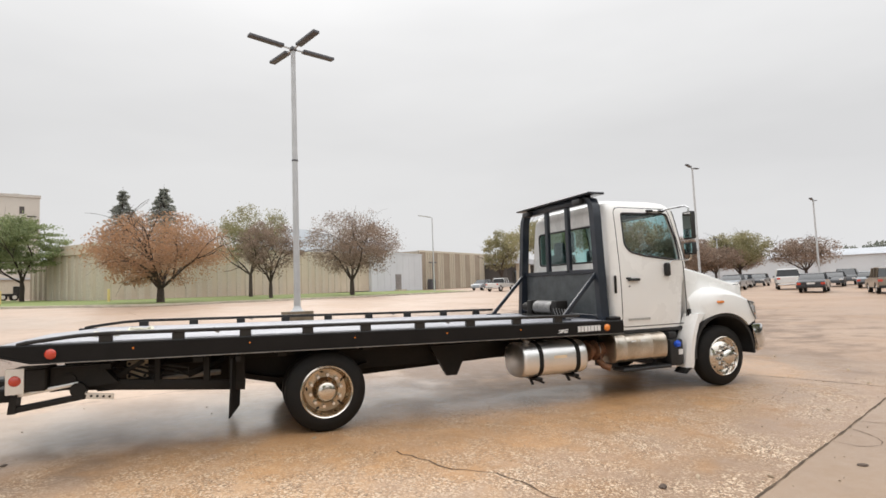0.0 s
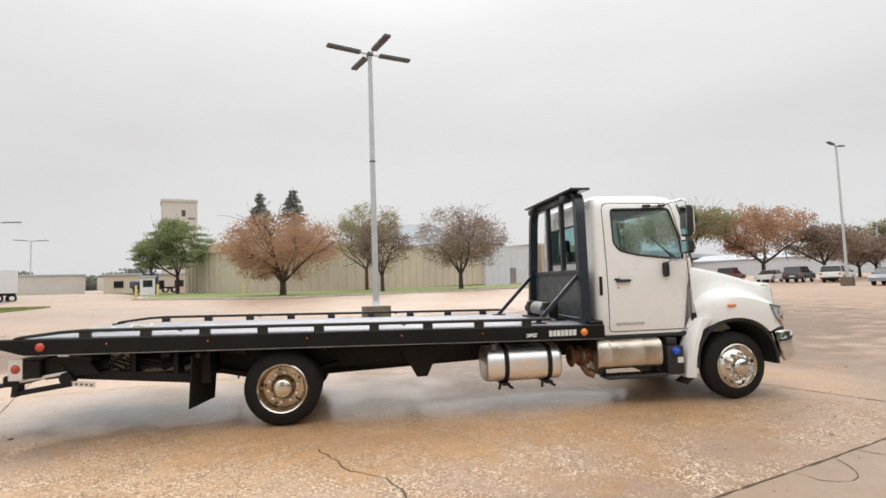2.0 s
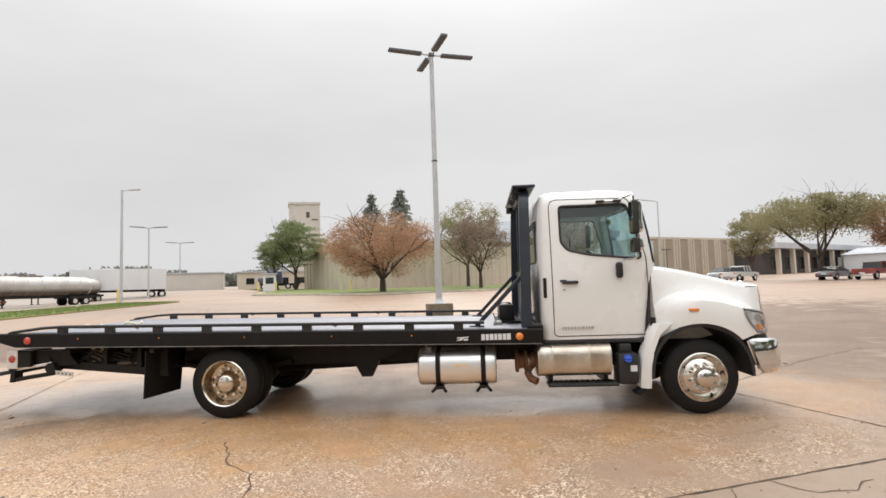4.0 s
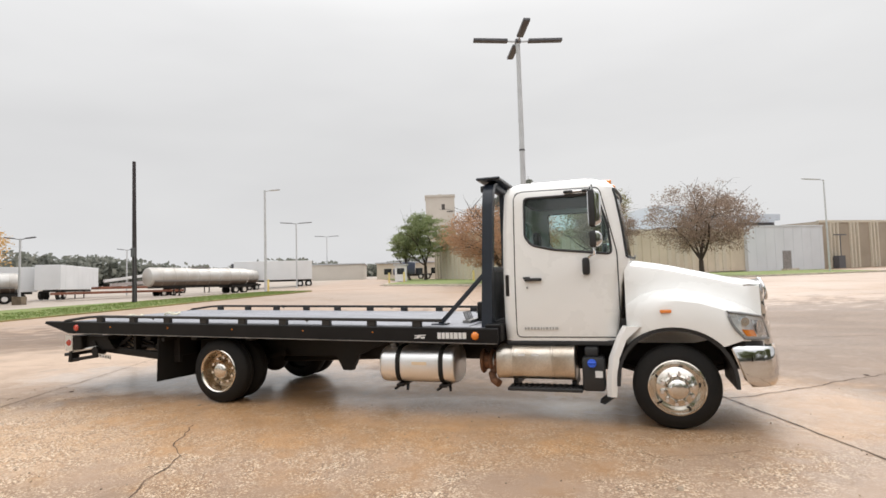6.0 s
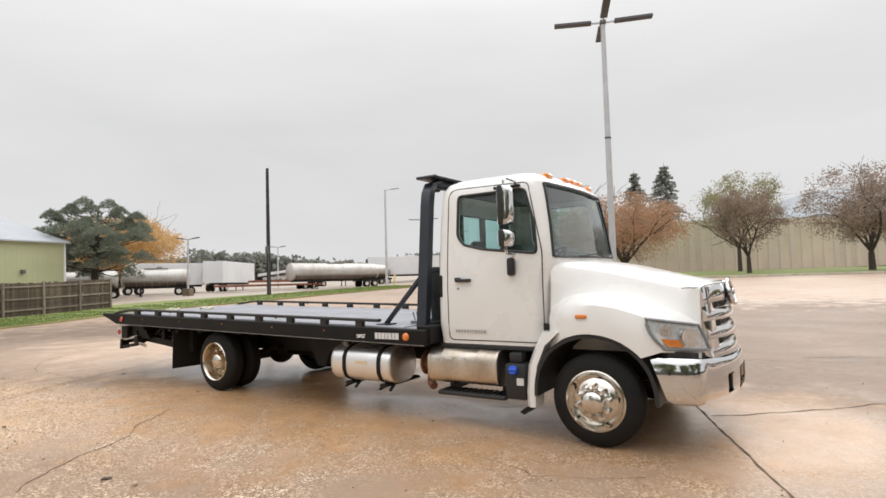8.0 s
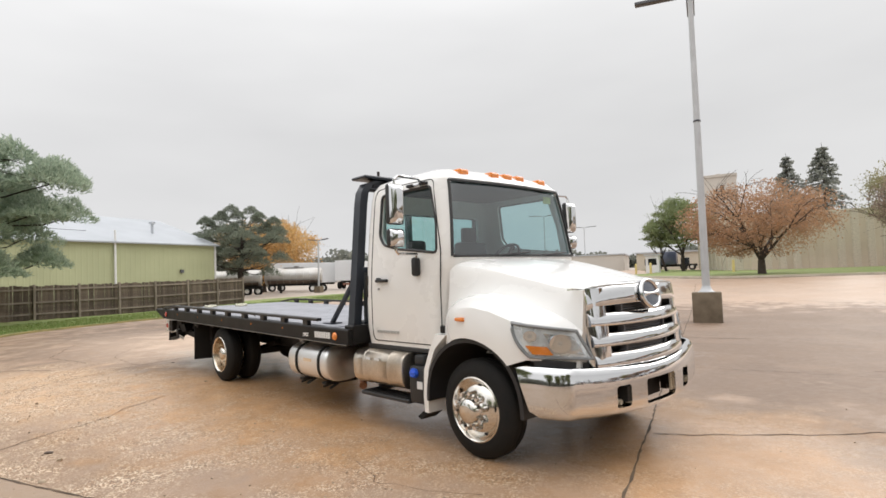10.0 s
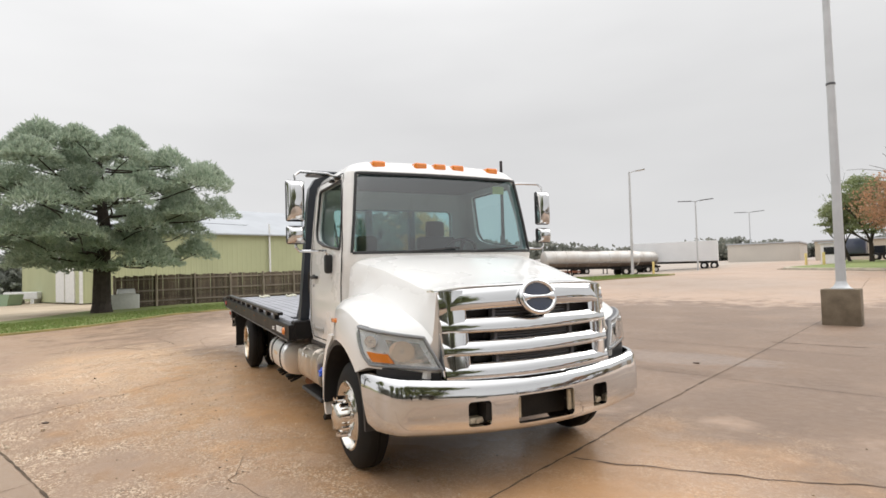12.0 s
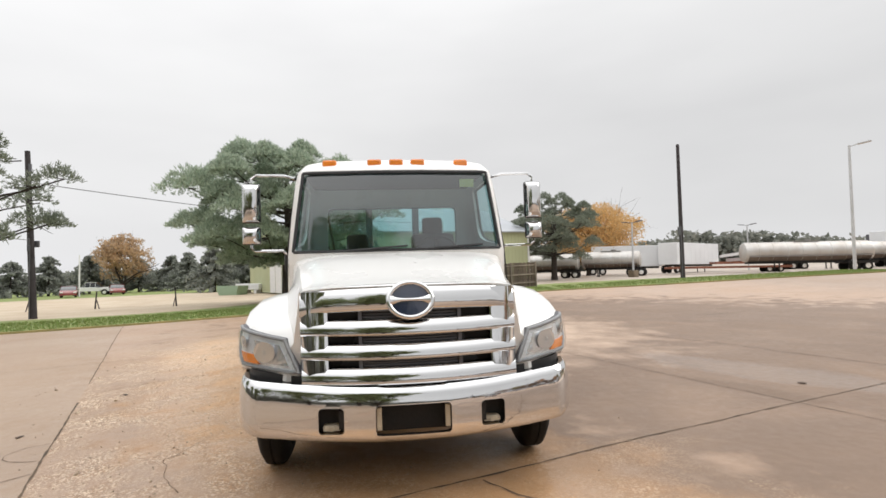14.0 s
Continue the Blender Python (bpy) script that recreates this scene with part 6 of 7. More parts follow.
for k in range(8):
    make("wall_seam", M["wallgrey"], warehouse, lambda bm: box(bm, 48.8 + k * 2.0, 48.86 + k * 2.0, -0.63, -0.6, -0.2, 6.8))
door = make("steel_door", M["steel"], warehouse, lambda bm: box(bm, 54.3, 56.1, -0.68, -0.6, -0.1, 2.9), "grey steel door")
make("door_step", M["kerb"], warehouse, lambda bm: box(bm, 53.9, 56.5, -1.6, -0.6, -0.3, 0.0))
boxpart("brown_wall", M["wallbrown"], warehouse, 63.6, 102.0, 0.0, 45, -0.4, 7.7, 0.0, "brown precast wall with paler ribs")
make("brown_coping", M["wallrib"], warehouse, lambda bm: box(bm, 63.6, 102.2, -0.12, 0.4, 7.45, 7.85))
rnd = random.Random(4)
for k in range(8):
    x = 66.2 + k * 4.9
    for q in range(3):
        xx = x + q * 0.85 + rnd.uniform(-0.1, 0.1)
        bm = bmesh.new()
        prism(bm, [(xx - 0.26, 0.003), (xx - 0.18, -0.22), (xx + 0.18, -0.22), (xx + 0.26, 0.003)], "z", -0.3, 7.44)
        part("wall_rib", bm, M["wallrib"], warehouse, smooth=0)
roof_unit = make("roof_unit", M["roof"], warehouse, lambda bm: (box(bm, 52, 60, 4, 7, 8.3, 9.4, 0.1), box(bm, 53, 58, 3.5, 7.5, 7.9, 8.35)), "grey roof ventilation unit")
make("roof_unit_base", M["dark"], warehouse, lambda bm: box(bm, 51, 58.5, 4, 7, 7.4, 7.9))
make("roof_unit", M["roof"], warehouse, lambda bm: box(bm, 47.2, 50, 4, 7, 7.4, 9.2, 0.08), "grey roof ventilation unit")
boxpart("rear_block", M["wallbrown"], warehouse, 1.2, 9.0, 10.1, 17.0, 0, 4.9, 0.02, "lower fluted rear block")
for k in range(5):
    make("wall_flute", M["wallrib"], warehouse, lambda bm: prism(bm, [(1.203, 10.8 + k * 1.3 - 0.3), (1.08, 10.8 + k * 1.3 - 0.2), (1.08, 10.8 + k * 1.3 + 0.2), (1.203, 10.8 + k * 1.3 + 0.3)], "z", 0.0, 4.8), smooth=0)
make("pipe_rack", M["lampgrey"], warehouse, lambda bm: (rod(bm, (66.8, -1.2, -0.3), (66.8, -1.2, 5.4), 0.08, 8), box(bm, 65.4, 68.2, -1.3, -1.1, 5.2, 5.4), box(bm, 66, 67.5, -1.4, -0.4, -0.3, 1.8)))

tower = thing("concrete_tower", pose(-46.2, 144.7, 0.8, 0, 0, 20), "tall plain concrete silo tower behind the warehouse", "tower")
boxpart("shaft", M["tower"], tower, -4.1, 4.1, -4.1, 4.1, 0, 22.6, 0.05)
make("roof_box", M["tower"], tower, lambda bm: (box(bm, -4.3, 4.3, -4.3, 4.3, 22.3, 22.9), box(bm, -0.5, 0.6, -1, 1, 22.9, 23.5)))
make("opening", M["dark"], tower, lambda bm: (box(bm, 0.4, 1.3, -4.16, -4.1, 18.6, 20.2), box(bm, 1.8, 3.5, -4.16, -4.1, 17.9, 18.2)))

# low buildings along the drive
low = thing("low_shed", on(-50.6, 91.5, 0, 24), "long low grey-tan shed beside the drive", "shed")
boxpart("wall", M["tower"], low, -5.5, 5.5, 0, 12, -0.3, 3.1, 0.02)
make("roof", M["roof"], low, lambda bm: box(bm, -5.7, 5.7, -0.2, 12.2, 3.1, 3.3))
far_shed = thing("far_shed", on(-62, 150, 0, 10), "distant pale shed beyond the drive", "shed")
boxpart("wall", M["tower"], far_shed, -6, 6, 0, 10, -0.3, 3.4, 0.02)
office = thing("gate_office", on(-34.2, 92, 0, 20), "pale single-storey gate office", "office")
boxpart("wall", M["wallrib"], office, -7, 7, 0, 8, -0.2, 3.0, 0.02)
make("roof", M["roof"], office, lambda bm: box(bm, -7.3, 7.3, -0.3, 8.3, 3.0, 3.25))
for k in range(4):
    make("window", M["carglass"], office, lambda bm: box(bm, -5.6 + 3 * k, -4.2 + 3 * k, -0.05, 0.02, 0.9, 2.0))
booth = thing("gate_booth", on(-24.5, 63.1, 0.1, 20), "small white gate booth beside the drive", "booth")
boxpart("wall", M["label"], booth, -0.8, 0.8, -0.8, 0.8, 0, 2.2, 0.02)
make("roof", M["roof"], booth, lambda bm: box(bm, -1.0, 1.0, -1.0, 1.0, 2.2, 2.35))
make("window", M["carglass"], booth, lambda bm: box(bm, -0.5, 0.5, -0.83, -0.79, 1.0, 1.8))
hall_far = thing("round_roof_hall", on(13, 122, 0, 3), "hazy blue-grey hall with a round roof behind the warehouse", "hall")
make("roof", M["hall"], hall_far, lambda bm: prism(bm, [(12 * math.cos(math.pi * k / 16), 9.5 + 4.8 * math.sin(math.pi * k / 16)) for k in range(17)], "y", 0, 40), "round metal roof", 40)
boxpart("wall", M["hall"], hall_far, -12, 12, 0.2, 39.8, -0.3, 9.5, 0.02)
dark_bld = thing("dark_office", on(80, 128, 0, 38), "low dark office building with a pale canopy", "office")
boxpart("wall", M["dark"], dark_bld, -22, 40, 0, 20, -0.3, 5.2, 0.02)
make("canopy", M["roof"], dark_bld, lambda bm: box(bm, -22.5, 41, -3, 20, 5.2, 6.4))
for k in range(9):
    make("pillar", M["wallrib"], dark_bld, lambda bm: box(bm, -20 + k * 6.5, -19.2 + k * 6.5, -2.6, -1.8, -0.3, 5.2))
    make("window", M["carglass"], dark_bld, lambda bm: box(bm, -18.4 + k * 6.5, -14.4 + k * 6.5, -0.06, 0.02, 0.8, 3.6))
white_shop = thing("white_hall", on(118, 88, 0, -52), "long pale metal hall far behind the parked cars", "hall")
boxpart("wall", M["wallgrey"], white_shop, -50, 40, 0, 20, -0.3, 4.6, 0.02)
make("roof", M["roof"], white_shop, lambda bm: prism(bm, [(-0.5, 4.6), (10, 6.4), (20.5, 4.6)], "x", -50.5, 40.5))
sign = thing("pylon_sign", on(96, 40), "tall dark roadside pylon sign", "sign")
make("post", M["lampgrey"], sign, lambda bm: rod(bm, (0, 0, 0), (0, 0, 5), 0.3, 10))
make("panel", M["dark"], sign, lambda bm: (box(bm, -0.9, 0.9, -0.2, 0.2, 4.0, 7.2, 0.05), rod(bm, (0, 0, 7), (0, 0, 9.2), 0.05, 6)))


# bollards
for k, (x, y) in enumerate(((-11.6, 53.8), (-23.1, 56.0), (-20.0, 53.4), (-33.2, 45.5))):
    b = tagged(make("bollard", M["yellowpost"], None, lambda bm: lathe(bm, [(0.0, 1.25), (0.09, 1.24), (0.12, 1.18), (0.12, -0.1)], (0, 0, 0), "z", 14), smooth=50), "faded yellow steel bollard on the lawn", "bollard", "bollards")
    b.matrix_world = on(x, y, 0.1)


# ---- green barn and board fence ----
bd = Vector((9.2, -23.5)).normalized()
barn = thing("green_barn", Matrix.Translation((-46.0, 16.0, 0.15)) @ Matrix.Rotation(math.atan2(bd.y, bd.x), 4, "Z"), "sage green metal barn with a grey roof", "barn")
make("wall", M["barn"], barn, lambda bm: loft(bm, [[(x, 0, 0), (x, 0, 5.2), (x, -8.5, 8.2), (x, -17, 5.2), (x, -17, 0)] for x in (0.0, 25.2)]), "ribbed green siding", 0)
for k in range(56):
    make("siding_rib", M["barn"], barn, lambda bm: prism(bm, [(0.2 + k * 0.45 - 0.08, 0.0), (0.2 + k * 0.45 - 0.03, 0.012), (0.2 + k * 0.45 + 0.03, 0.012), (0.2 + k * 0.45 + 0.08, 0.0)], "z", 0.0, 5.1), smooth=0)
make("roof", M["barnroof"], barn, lambda bm: loft(bm, [[(x, 0.35, 5.14), (x, -8.5, 8.27), (x, -17.3, 5.14), (x, -17.3, 5.26), (x, -8.5, 8.40), (x, 0.35, 5.26)] for x in (-0.3, 25.5)]), "pale grey metal roof", 0)
for x in (0.0, 25.2):
    make("corner_trim", M["label"], barn, lambda bm: box(bm, x - 0.09, x + 0.09, -0.09, 0.09, 0, 5.15), "white corner trim")
make("downpipe", M["label"], barn, lambda bm: (rod(bm, (10.2, 0.14, 0.9), (10.2, 0.14, 6.2), 0.09, 10), box(bm, 10.0, 10.4, 0.05, 0.3, 0.9, 1.3)), "white vent pipe on the wall")
make("roof_vent", M["roof"], barn, lambda bm: (rod(bm, (4.5, -3.0, 6.2), (4.5, -3.0, 7.4), 0.12, 8), box(bm, 4.3, 4.7, -3.2, -2.8, 7.3, 7.5)))
for z in (0,):
    make("wall_lamp", M["lampgrey"], barn, lambda bm: box(bm, 3.7, 4.0, 0.0, 0.2, 2.6, 2.9))
for y in (-3.5, -6.0):
    make("sliding_door", M["label"], barn, lambda bm: box(bm, 25.2, 25.28, y, y + 2.2, 0.05, 4.2), "tall white sliding door")

fa, fb = Vector((-25.6, -4.8)), Vector((-29.6, 11.8))
fd = (fb - fa).normalized()
fence = thing("board_fence", Matrix.Translation((fa.x, fa.y, 0)) @ Matrix.Rotation(math.atan2(fd.y, fd.x), 4, "Z"), "weathered dark board fence with posts and three rails", "fence")
FL = (fb - fa).length
rnd = random.Random(12)
plank_mesh = []
for v in range(5):
    bm = bmesh.new()
    box(bm, -0.068, 0.068, -0.011, 0.011, 0, 1.8 + rnd.uniform(-0.03, 0.03), 0.004)
    me = finish(bm)
    me.materials.append(M["fence"])
    plank_mesh.append(me)


def fence_z(x):
    p = fa + fd * x
    return land(p.x, p.y) + 0.02


for k in range(int(FL / 0.142)):
    x = 0.07 + k * 0.142
    ob = new("plank", rnd.choice(plank_mesh))
    ob.parent = fence
    ob.matrix_local = pose(x, rnd.uniform(0, 0.006), fence_z(x) + rnd.uniform(0, 0.05), 0, rnd.uniform(-0.7, 0.7), 0)
for k in range(9):
    x = min(FL - 0.05, 0.05 + k * FL / 8)
    boxpart("fence_post", M["fencerail"], fence, x - 0.055, x + 0.055, -0.13, -0.02, fence_z(x) - 0.1, fence_z(x) + 1.88, 0.008)
    if k < 8:
        x2 = x + FL / 8
        for h in (0.35, 0.95, 1.62):
            make("fence_rail", M["fencerail"], fence, lambda bm: beam(bm, (x, -0.05, fence_z(x) + h), (x2, -0.05, fence_z(x2) + h), 0.045, 0.09))
bin_ob = thing("white_crate", on(-25.2, -4.3, 0, 100), "white plastic storage crate leaning by the fence", "crate")
boxpart("body", M["label"], bin_ob, -0.75, 0.75, -0.35, 0.35, 0, 0.85, 0.04, "", 2)
make("lid", M["label"], bin_ob, lambda bm: prism(bm, [(-0.38, 0.85), (-0.38, 0.92), (0.0, 1.15), (0.38, 0.92), (0.38, 0.85)], "x", -0.3, 0.55))


# ---- parked trailers ----
def axle_set(t, xs, r=0.5, z=0.5, yo=1.0):
    for x in xs:
        for s in (-1, 1):
            w = make("wheel", M["rubber"], t, lambda bm: lathe(bm, [(0.0, s * 0.02), (r * 0.55, s * 0.02), (r * 0.6, s * 0.0), (r * 0.95, s * 0.0), (r, -s * 0.05), (r, -s * 0.3), (0.0, -s * 0.3)], (x, s * yo, z), "y", 20))
            make("rim", M["alu"], w, lambda bm: lathe(bm, [(0.0, s * 0.03), (r * 0.4, s * 0.03), (r * 0.52, s * 0.022)], (x, s * yo, z), "y", 16))


def tanker(x, y, rz, length, label):
    t = thing("tanker_trailer", on(x, y, 0, rz), label, "tanker trailer", "parked trailers")
    L = length / 2
    prof = [(0.0, -L), (0.7, -L + 0.03), (0.95, -L + 0.15), (1.02, -L + 0.35)] + [q for k in range(1, 9) for q in ((1.02, -L + k * length / 9 - 0.03), (1.05, -L + k * length / 9), (1.02, -L + k * length / 9 + 0.03))] + [(1.02, L - 0.35), (0.95, L - 0.15), (0.7, L - 0.03), (0.0, L)]
    make("tank", M["tank"], t, lambda bm: lathe(bm, prof, (0, 0, 2.05), "x", 28), "stainless tank with bands")
    make("grime_band", M["grime"], t, lambda bm: loft(bm, [[(x_, 1.034 * math.cos(a), 2.05 + 1.034 * math.sin(a)) for a in [math.pi * (1.12 + 0.76 * k / 16) for k in range(17)]] for x_ in (-L + 0.4, L - 0.4)], closed=False, caps=False), "brown road grime on the lower half")
    make("hatch", M["steel"], t, lambda bm: (box(bm, -1.2, 1.2, -0.35, 0.35, 3.05, 3.15), rod(bm, (0.3, 0, 3.1), (0.3, 0, 3.3), 0.3, 14)))
    make("frame", M["frame"], t, lambda bm: (box(bm, -L + 0.5, L, -0.5, 0.5, 0.85, 1.1), box(bm, L * 0.55, L, -1.15, 1.15, 0.75, 1.0)))
    make("side_band", M["steel"], t, lambda bm: (box(bm, -L + 0.4, L - 0.4, -1.1, -1.02, 1.55, 1.65), box(bm, -L + 0.4, L - 0.4, 1.02, 1.1, 1.55, 1.65)))
    for s in (-1, 1):
        make("landing_leg", M["frame"], t, lambda bm: (rod(bm, (-L * 0.45, s * 0.5, 0), (-L * 0.45, s * 0.5, 1.0), 0.07, 8), box(bm, -L * 0.45 - 0.15, -L * 0.45 + 0.15, s * 0.5 - 0.12, s * 0.5 + 0.12, 0, 0.05)))
    axle_set(t, (L * 0.66, L * 0.66 + 1.25))
    return t


def box_trailer(x, y, rz, length, label, mat="trailer", h=3.9):
    t = thing("box_trailer", on(x, y, 0, rz), label, "trailer", "parked trailers")
    L = length / 2
    boxpart("body", M[mat], t, -L, L, -1.28, 1.28, 1.1, h, 0.03)
    for k in range(int(length / 1.2)):
        make("side_post", M[mat], t, lambda bm: (box(bm, -L + 0.6 + k * 1.2 - 0.03, -L + 0.6 + k * 1.2 + 0.03, -1.29, 1.29, 1.15, h - 0.05)))
    make("frame", M["frame"], t, lambda bm: box(bm, -L + 0.3, L - 0.1, -0.5, 0.5, 0.85, 1.1))
    make("cooler", M["lampgrey"], t, lambda bm: box(bm, -L - 0.4, -L, -0.9, 0.9, 2.0, 3.6, 0.05))
    for s in (-1, 1):
        make("landing_leg", M["frame"], t, lambda bm: rod(bm, (-L * 0.55, s * 0.5, 0), (-L * 0.55, s * 0.5, 1.0), 0.07, 8))
    axle_set(t, (L * 0.68, L * 0.68 + 1.25))
    return t


def direction(a, b):
    return math.degrees(math.atan2(b[1] - a[1], b[0] - a[0]))


tanker(-41.4, 44.0, direction((-42.8, 37.7), (-40.0, 50.2)), 12.6, "long stainless tanker trailer with brown grime on its lower half")
tanker(-47.5, 55.0, direction((-50, 47), (-47.0, 60)), 11.0, "stainless tanker trailer with bright ribs")
box_trailer(-45.0, 63.0, direction((-44, 56), (-39, 59.4)), 11.0, "plain white box trailer parked in the yard")
tanker(-54.4, 28.8, direction((-56.0, 26.2), (-52.7, 31.4)), 7.0, "short shiny stainless tanker trailer")
box_trailer(-61.2, 33.9, direction((-59.5, 37.9), (-62.8, 29.8)), 9.0, "white box trailer behind a tanker")
box_trailer(-59.2, 42.0, direction((-62.4, 47.0), (-56.0, 36.9)), 11.5, "white box trailer parked in the yard")
tanker(-57.5, 20.6, 62, 10.0, "grimy stainless tanker trailer")
flat = thing("flatbed_trailer", on(-56, 50, 0, 75), "rusty red flatbed trailer with folded beams", "trailer", "parked trailers")
make("bed", M["rust"], flat, lambda bm: box(bm, -6, 6, -1.2, 1.2, 0.9, 1.2, 0.02))
make("beams", M["label"], flat, lambda bm: (beam(bm, (-5, 0, 1.9), (1, 0, 2.7), 0.5, 0.35), beam(bm, (-4, 0.6, 1.4), (2, 0.6, 1.8), 0.4, 0.4)))
axle_set(flat, (3.5, 4.8))
flat2 = thing("flatbed_trailer", on(-48.5, 40, 0, 72), "low empty dark flatbed trailer", "trailer", "parked trailers")
make("bed", M["rust"], flat2, lambda bm: box(bm, -6.5, 6.5, -1.2, 1.2, 0.55, 0.8, 0.02))
axle_set(flat2, (4.2, 5.3), 0.4, 0.4)


# ---- cars ----
def car(name, x, y, rz, paint, label, kind="sedan"):
    t = thing(name, on(x, y, 0, rz), label, {"sedan": "car", "suv": "car", "van": "van", "pickup": "pickup truck"}[kind], "parked cars")
    shape = {  # length, width, belt, roof, body side profile, glasshouse profile
        "sedan": (4.7, 0.90, [(-2.35, 0.35), (-2.35, 0.80), (-2.2, 0.92), (-1.5, 0.98), (1.0, 0.95), (2.1, 0.80), (2.33, 0.62), (2.35, 0.35)], [(-1.75, 0.96), (-1.1, 1.40), (-0.6, 1.46), (0.15, 1.44), (1.05, 0.95)]),
        "suv": (4.7, 0.93, [(-2.35, 0.42), (-2.35, 1.0), (-2.3, 1.08), (1.0, 1.08), (2.1, 0.98), (2.33, 0.75), (2.35, 0.42)], [(-2.28, 1.06), (-2.0, 1.66), (-1.5, 1.74), (0.2, 1.72), (1.1, 1.06)]),
        "van": (5.0, 0.97, [(-2.5, 0.40), (-2.5, 1.0), (-2.45, 1.08), (1.2, 1.05), (2.25, 0.90), (2.48, 0.7), (2.5, 0.40)], [(-2.42, 1.06), (-2.2, 1.68), (-1.8, 1.76), (0.5, 1.74), (1.6, 1.04)]),
        "pickup": (5.7, 0.98, [(-2.85, 0.60), (-2.85, 1.12), (-2.8, 1.16), (0.0, 1.16), (1.7, 1.14), (2.65, 1.06), (2.83, 0.85), (2.85, 0.60)], [(-0.75, 1.14), (-0.6, 1.80), (-0.3, 1.88), (0.75, 1.86), (1.55, 1.13)]),
    }[kind]
    L, W, side, house = shape
    mat = paint
    xs = [p[0] for p in side]
    wx = (-L / 2 + 0.95, L / 2 - 0.95)

    def body(bm):
        for s0, s1, k in ((-W, W, 1.0),):
            rows = []
            for y_, ins in ((-W, 0.06), (-W + 0.06, 0.0), (W - 0.06, 0.0), (W, 0.06)):
                rows.append([(px * (1 - ins * 0.2), y_, pz - (ins * 0.5 if pz > 0.6 else 0)) for px, pz in side])
            loft(bm, rows)
    bm = bmesh.new()
    body(bm)
    cut = []
    wr = 0.36 if kind != "pickup" else 0.42
    for px in wx:
        for s in (-1, 1):
            c = bmesh.new()
            rod(c, (px, s * (W - 0.28), wr), (px, s * (W + 0.1), wr), wr * 1.14, 20)
            cut.append(c)
    b = part("body", carved(bm, cut), mat, t, "", 40)
    make("glasshouse", M["carglass"], t, lambda bm: loft(bm, [[(px, y_ * (1 - 0.16 * ((pz - house[0][1]) / 0.7)), pz) for px, pz in house] for y_ in (-W + 0.05, W - 0.05)]), "dark windows")
    make("roof", mat, t, lambda bm: loft(bm, [[(px, y_, pz + 0.012) for px, pz in house[1:-1]] + [(px, y_, pz - 0.05) for px, pz in reversed(house[1:-1])] for y_ in (-W * 0.84, W * 0.84)]))
    for f in (house[1][0] + 0.02, (house[1][0] + house[-2][0]) / 2, house[-2][0]):
        for s in (-1, 1):
            make("pillar", mat, t, lambda bm: beam(bm, (f, s * (W - 0.04), house[0][1]), (f * 0.98, s * (W * 0.85), house[2][1] - 0.02), 0.03, 0.09))
    for px in wx:
        for s in (-1, 1):
            w = make("wheel", M["rubber"], t, lambda bm: lathe(bm, [(0.0, s * 0.0), (wr * 0.6, s * 0.0), (wr * 0.65, s * 0.02), (wr * 0.94, s * 0.02), (wr, -s * 0.03), (wr, -s * 0.2), (0.0, -s * 0.2)], (px, s * (W - 0.05), wr), "y", 20))
            make("rim", M["alu"], w, lambda bm: lathe(bm, [(0.0, s * 0.02), (wr * 0.3, s * 0.025), (wr * 0.58, s * 0.012)], (px, s * (W - 0.05), wr), "y", 14))
    for s in (-1, 1):
        make("tail_lamp", M["red"], t, lambda bm: box(bm, -L / 2 - 0.012, -L / 2 + 0.12, s * (W - 0.28), s * (W - 0.02), side[1][1] - 0.22, side[1][1] - 0.04, 0.02), "red tail lamp")
        make("headlamp", M["label"], t, lambda bm: box(bm, L / 2 - 0.16, L / 2 + 0.01, s * (W - 0.36), s * (W - 0.05), 0.62, 0.76, 0.02))
        make("wing_mirror", M["plastic"], t, lambda bm: box(bm, house[-1][0] - 0.5, house[-1][0] - 0.36, s * W, s * (W + 0.16), house[-1][1], house[-1][1] + 0.13, 0.02))
    make("number_plate", M["label"], t, lambda bm: box(bm, -L / 2 - 0.015, -L / 2, -0.26, 0.26, 0.62, 0.76))
    make("rear_bumper", M["plastic"] if kind != "pickup" else M["chrome"], t, lambda bm: box(bm, -L / 2 - 0.06, -L / 2 + 0.1, -W * 0.94, W * 0.94, 0.36, 0.54, 0.04, 2))
    if kind == "pickup":
        make("bed_inside", M["dark"], t, lambda bm: box(bm, -L / 2 + 0.1, -0.85, -W + 0.14, W - 0.14, 1.163, 1.17))
    return t


def paint(name, c):
    return material(name, c, 0.3, var=0.04, coat=0.6)


P_WHITE, P_DARK, P_GREY, P_RED = paint("white_car_paint", (0.72, 0.72, 0.71)), paint("dark_car_paint", (0.03, 0.032, 0.036)), paint("grey_car_paint", (0.22, 0.24, 0.26)), paint("maroon_car_paint", (0.23, 0.05, 0.045))
P_BROWN, P_BLUE = paint("bronze_car_paint", (0.20, 0.155, 0.11)), paint("slate_car_paint", (0.07, 0.09, 0.11))
car("pickup_truck", 35.6, 64.5, 38, P_WHITE, "white pickup truck parked by the brown wall", "pickup")
car("parked_car", 41.4, 22.6, 30, P_DARK, "black saloon car parked on the lot")
car("pickup_truck", 47.4, 29.3, 40, P_WHITE, "white pickup truck parked in the row", "pickup")
car("parked_car", 41.0, 17.2, 40, P_BROWN, "bronze off-roader parked on the lot", "suv")
car("parked_car", 44.3, 32.6, -150, P_GREY, "silver-grey saloon car parked in the row")
car("parked_car", 50.4, 37.0, -150, P_BLUE, "slate blue saloon car parked in the row")
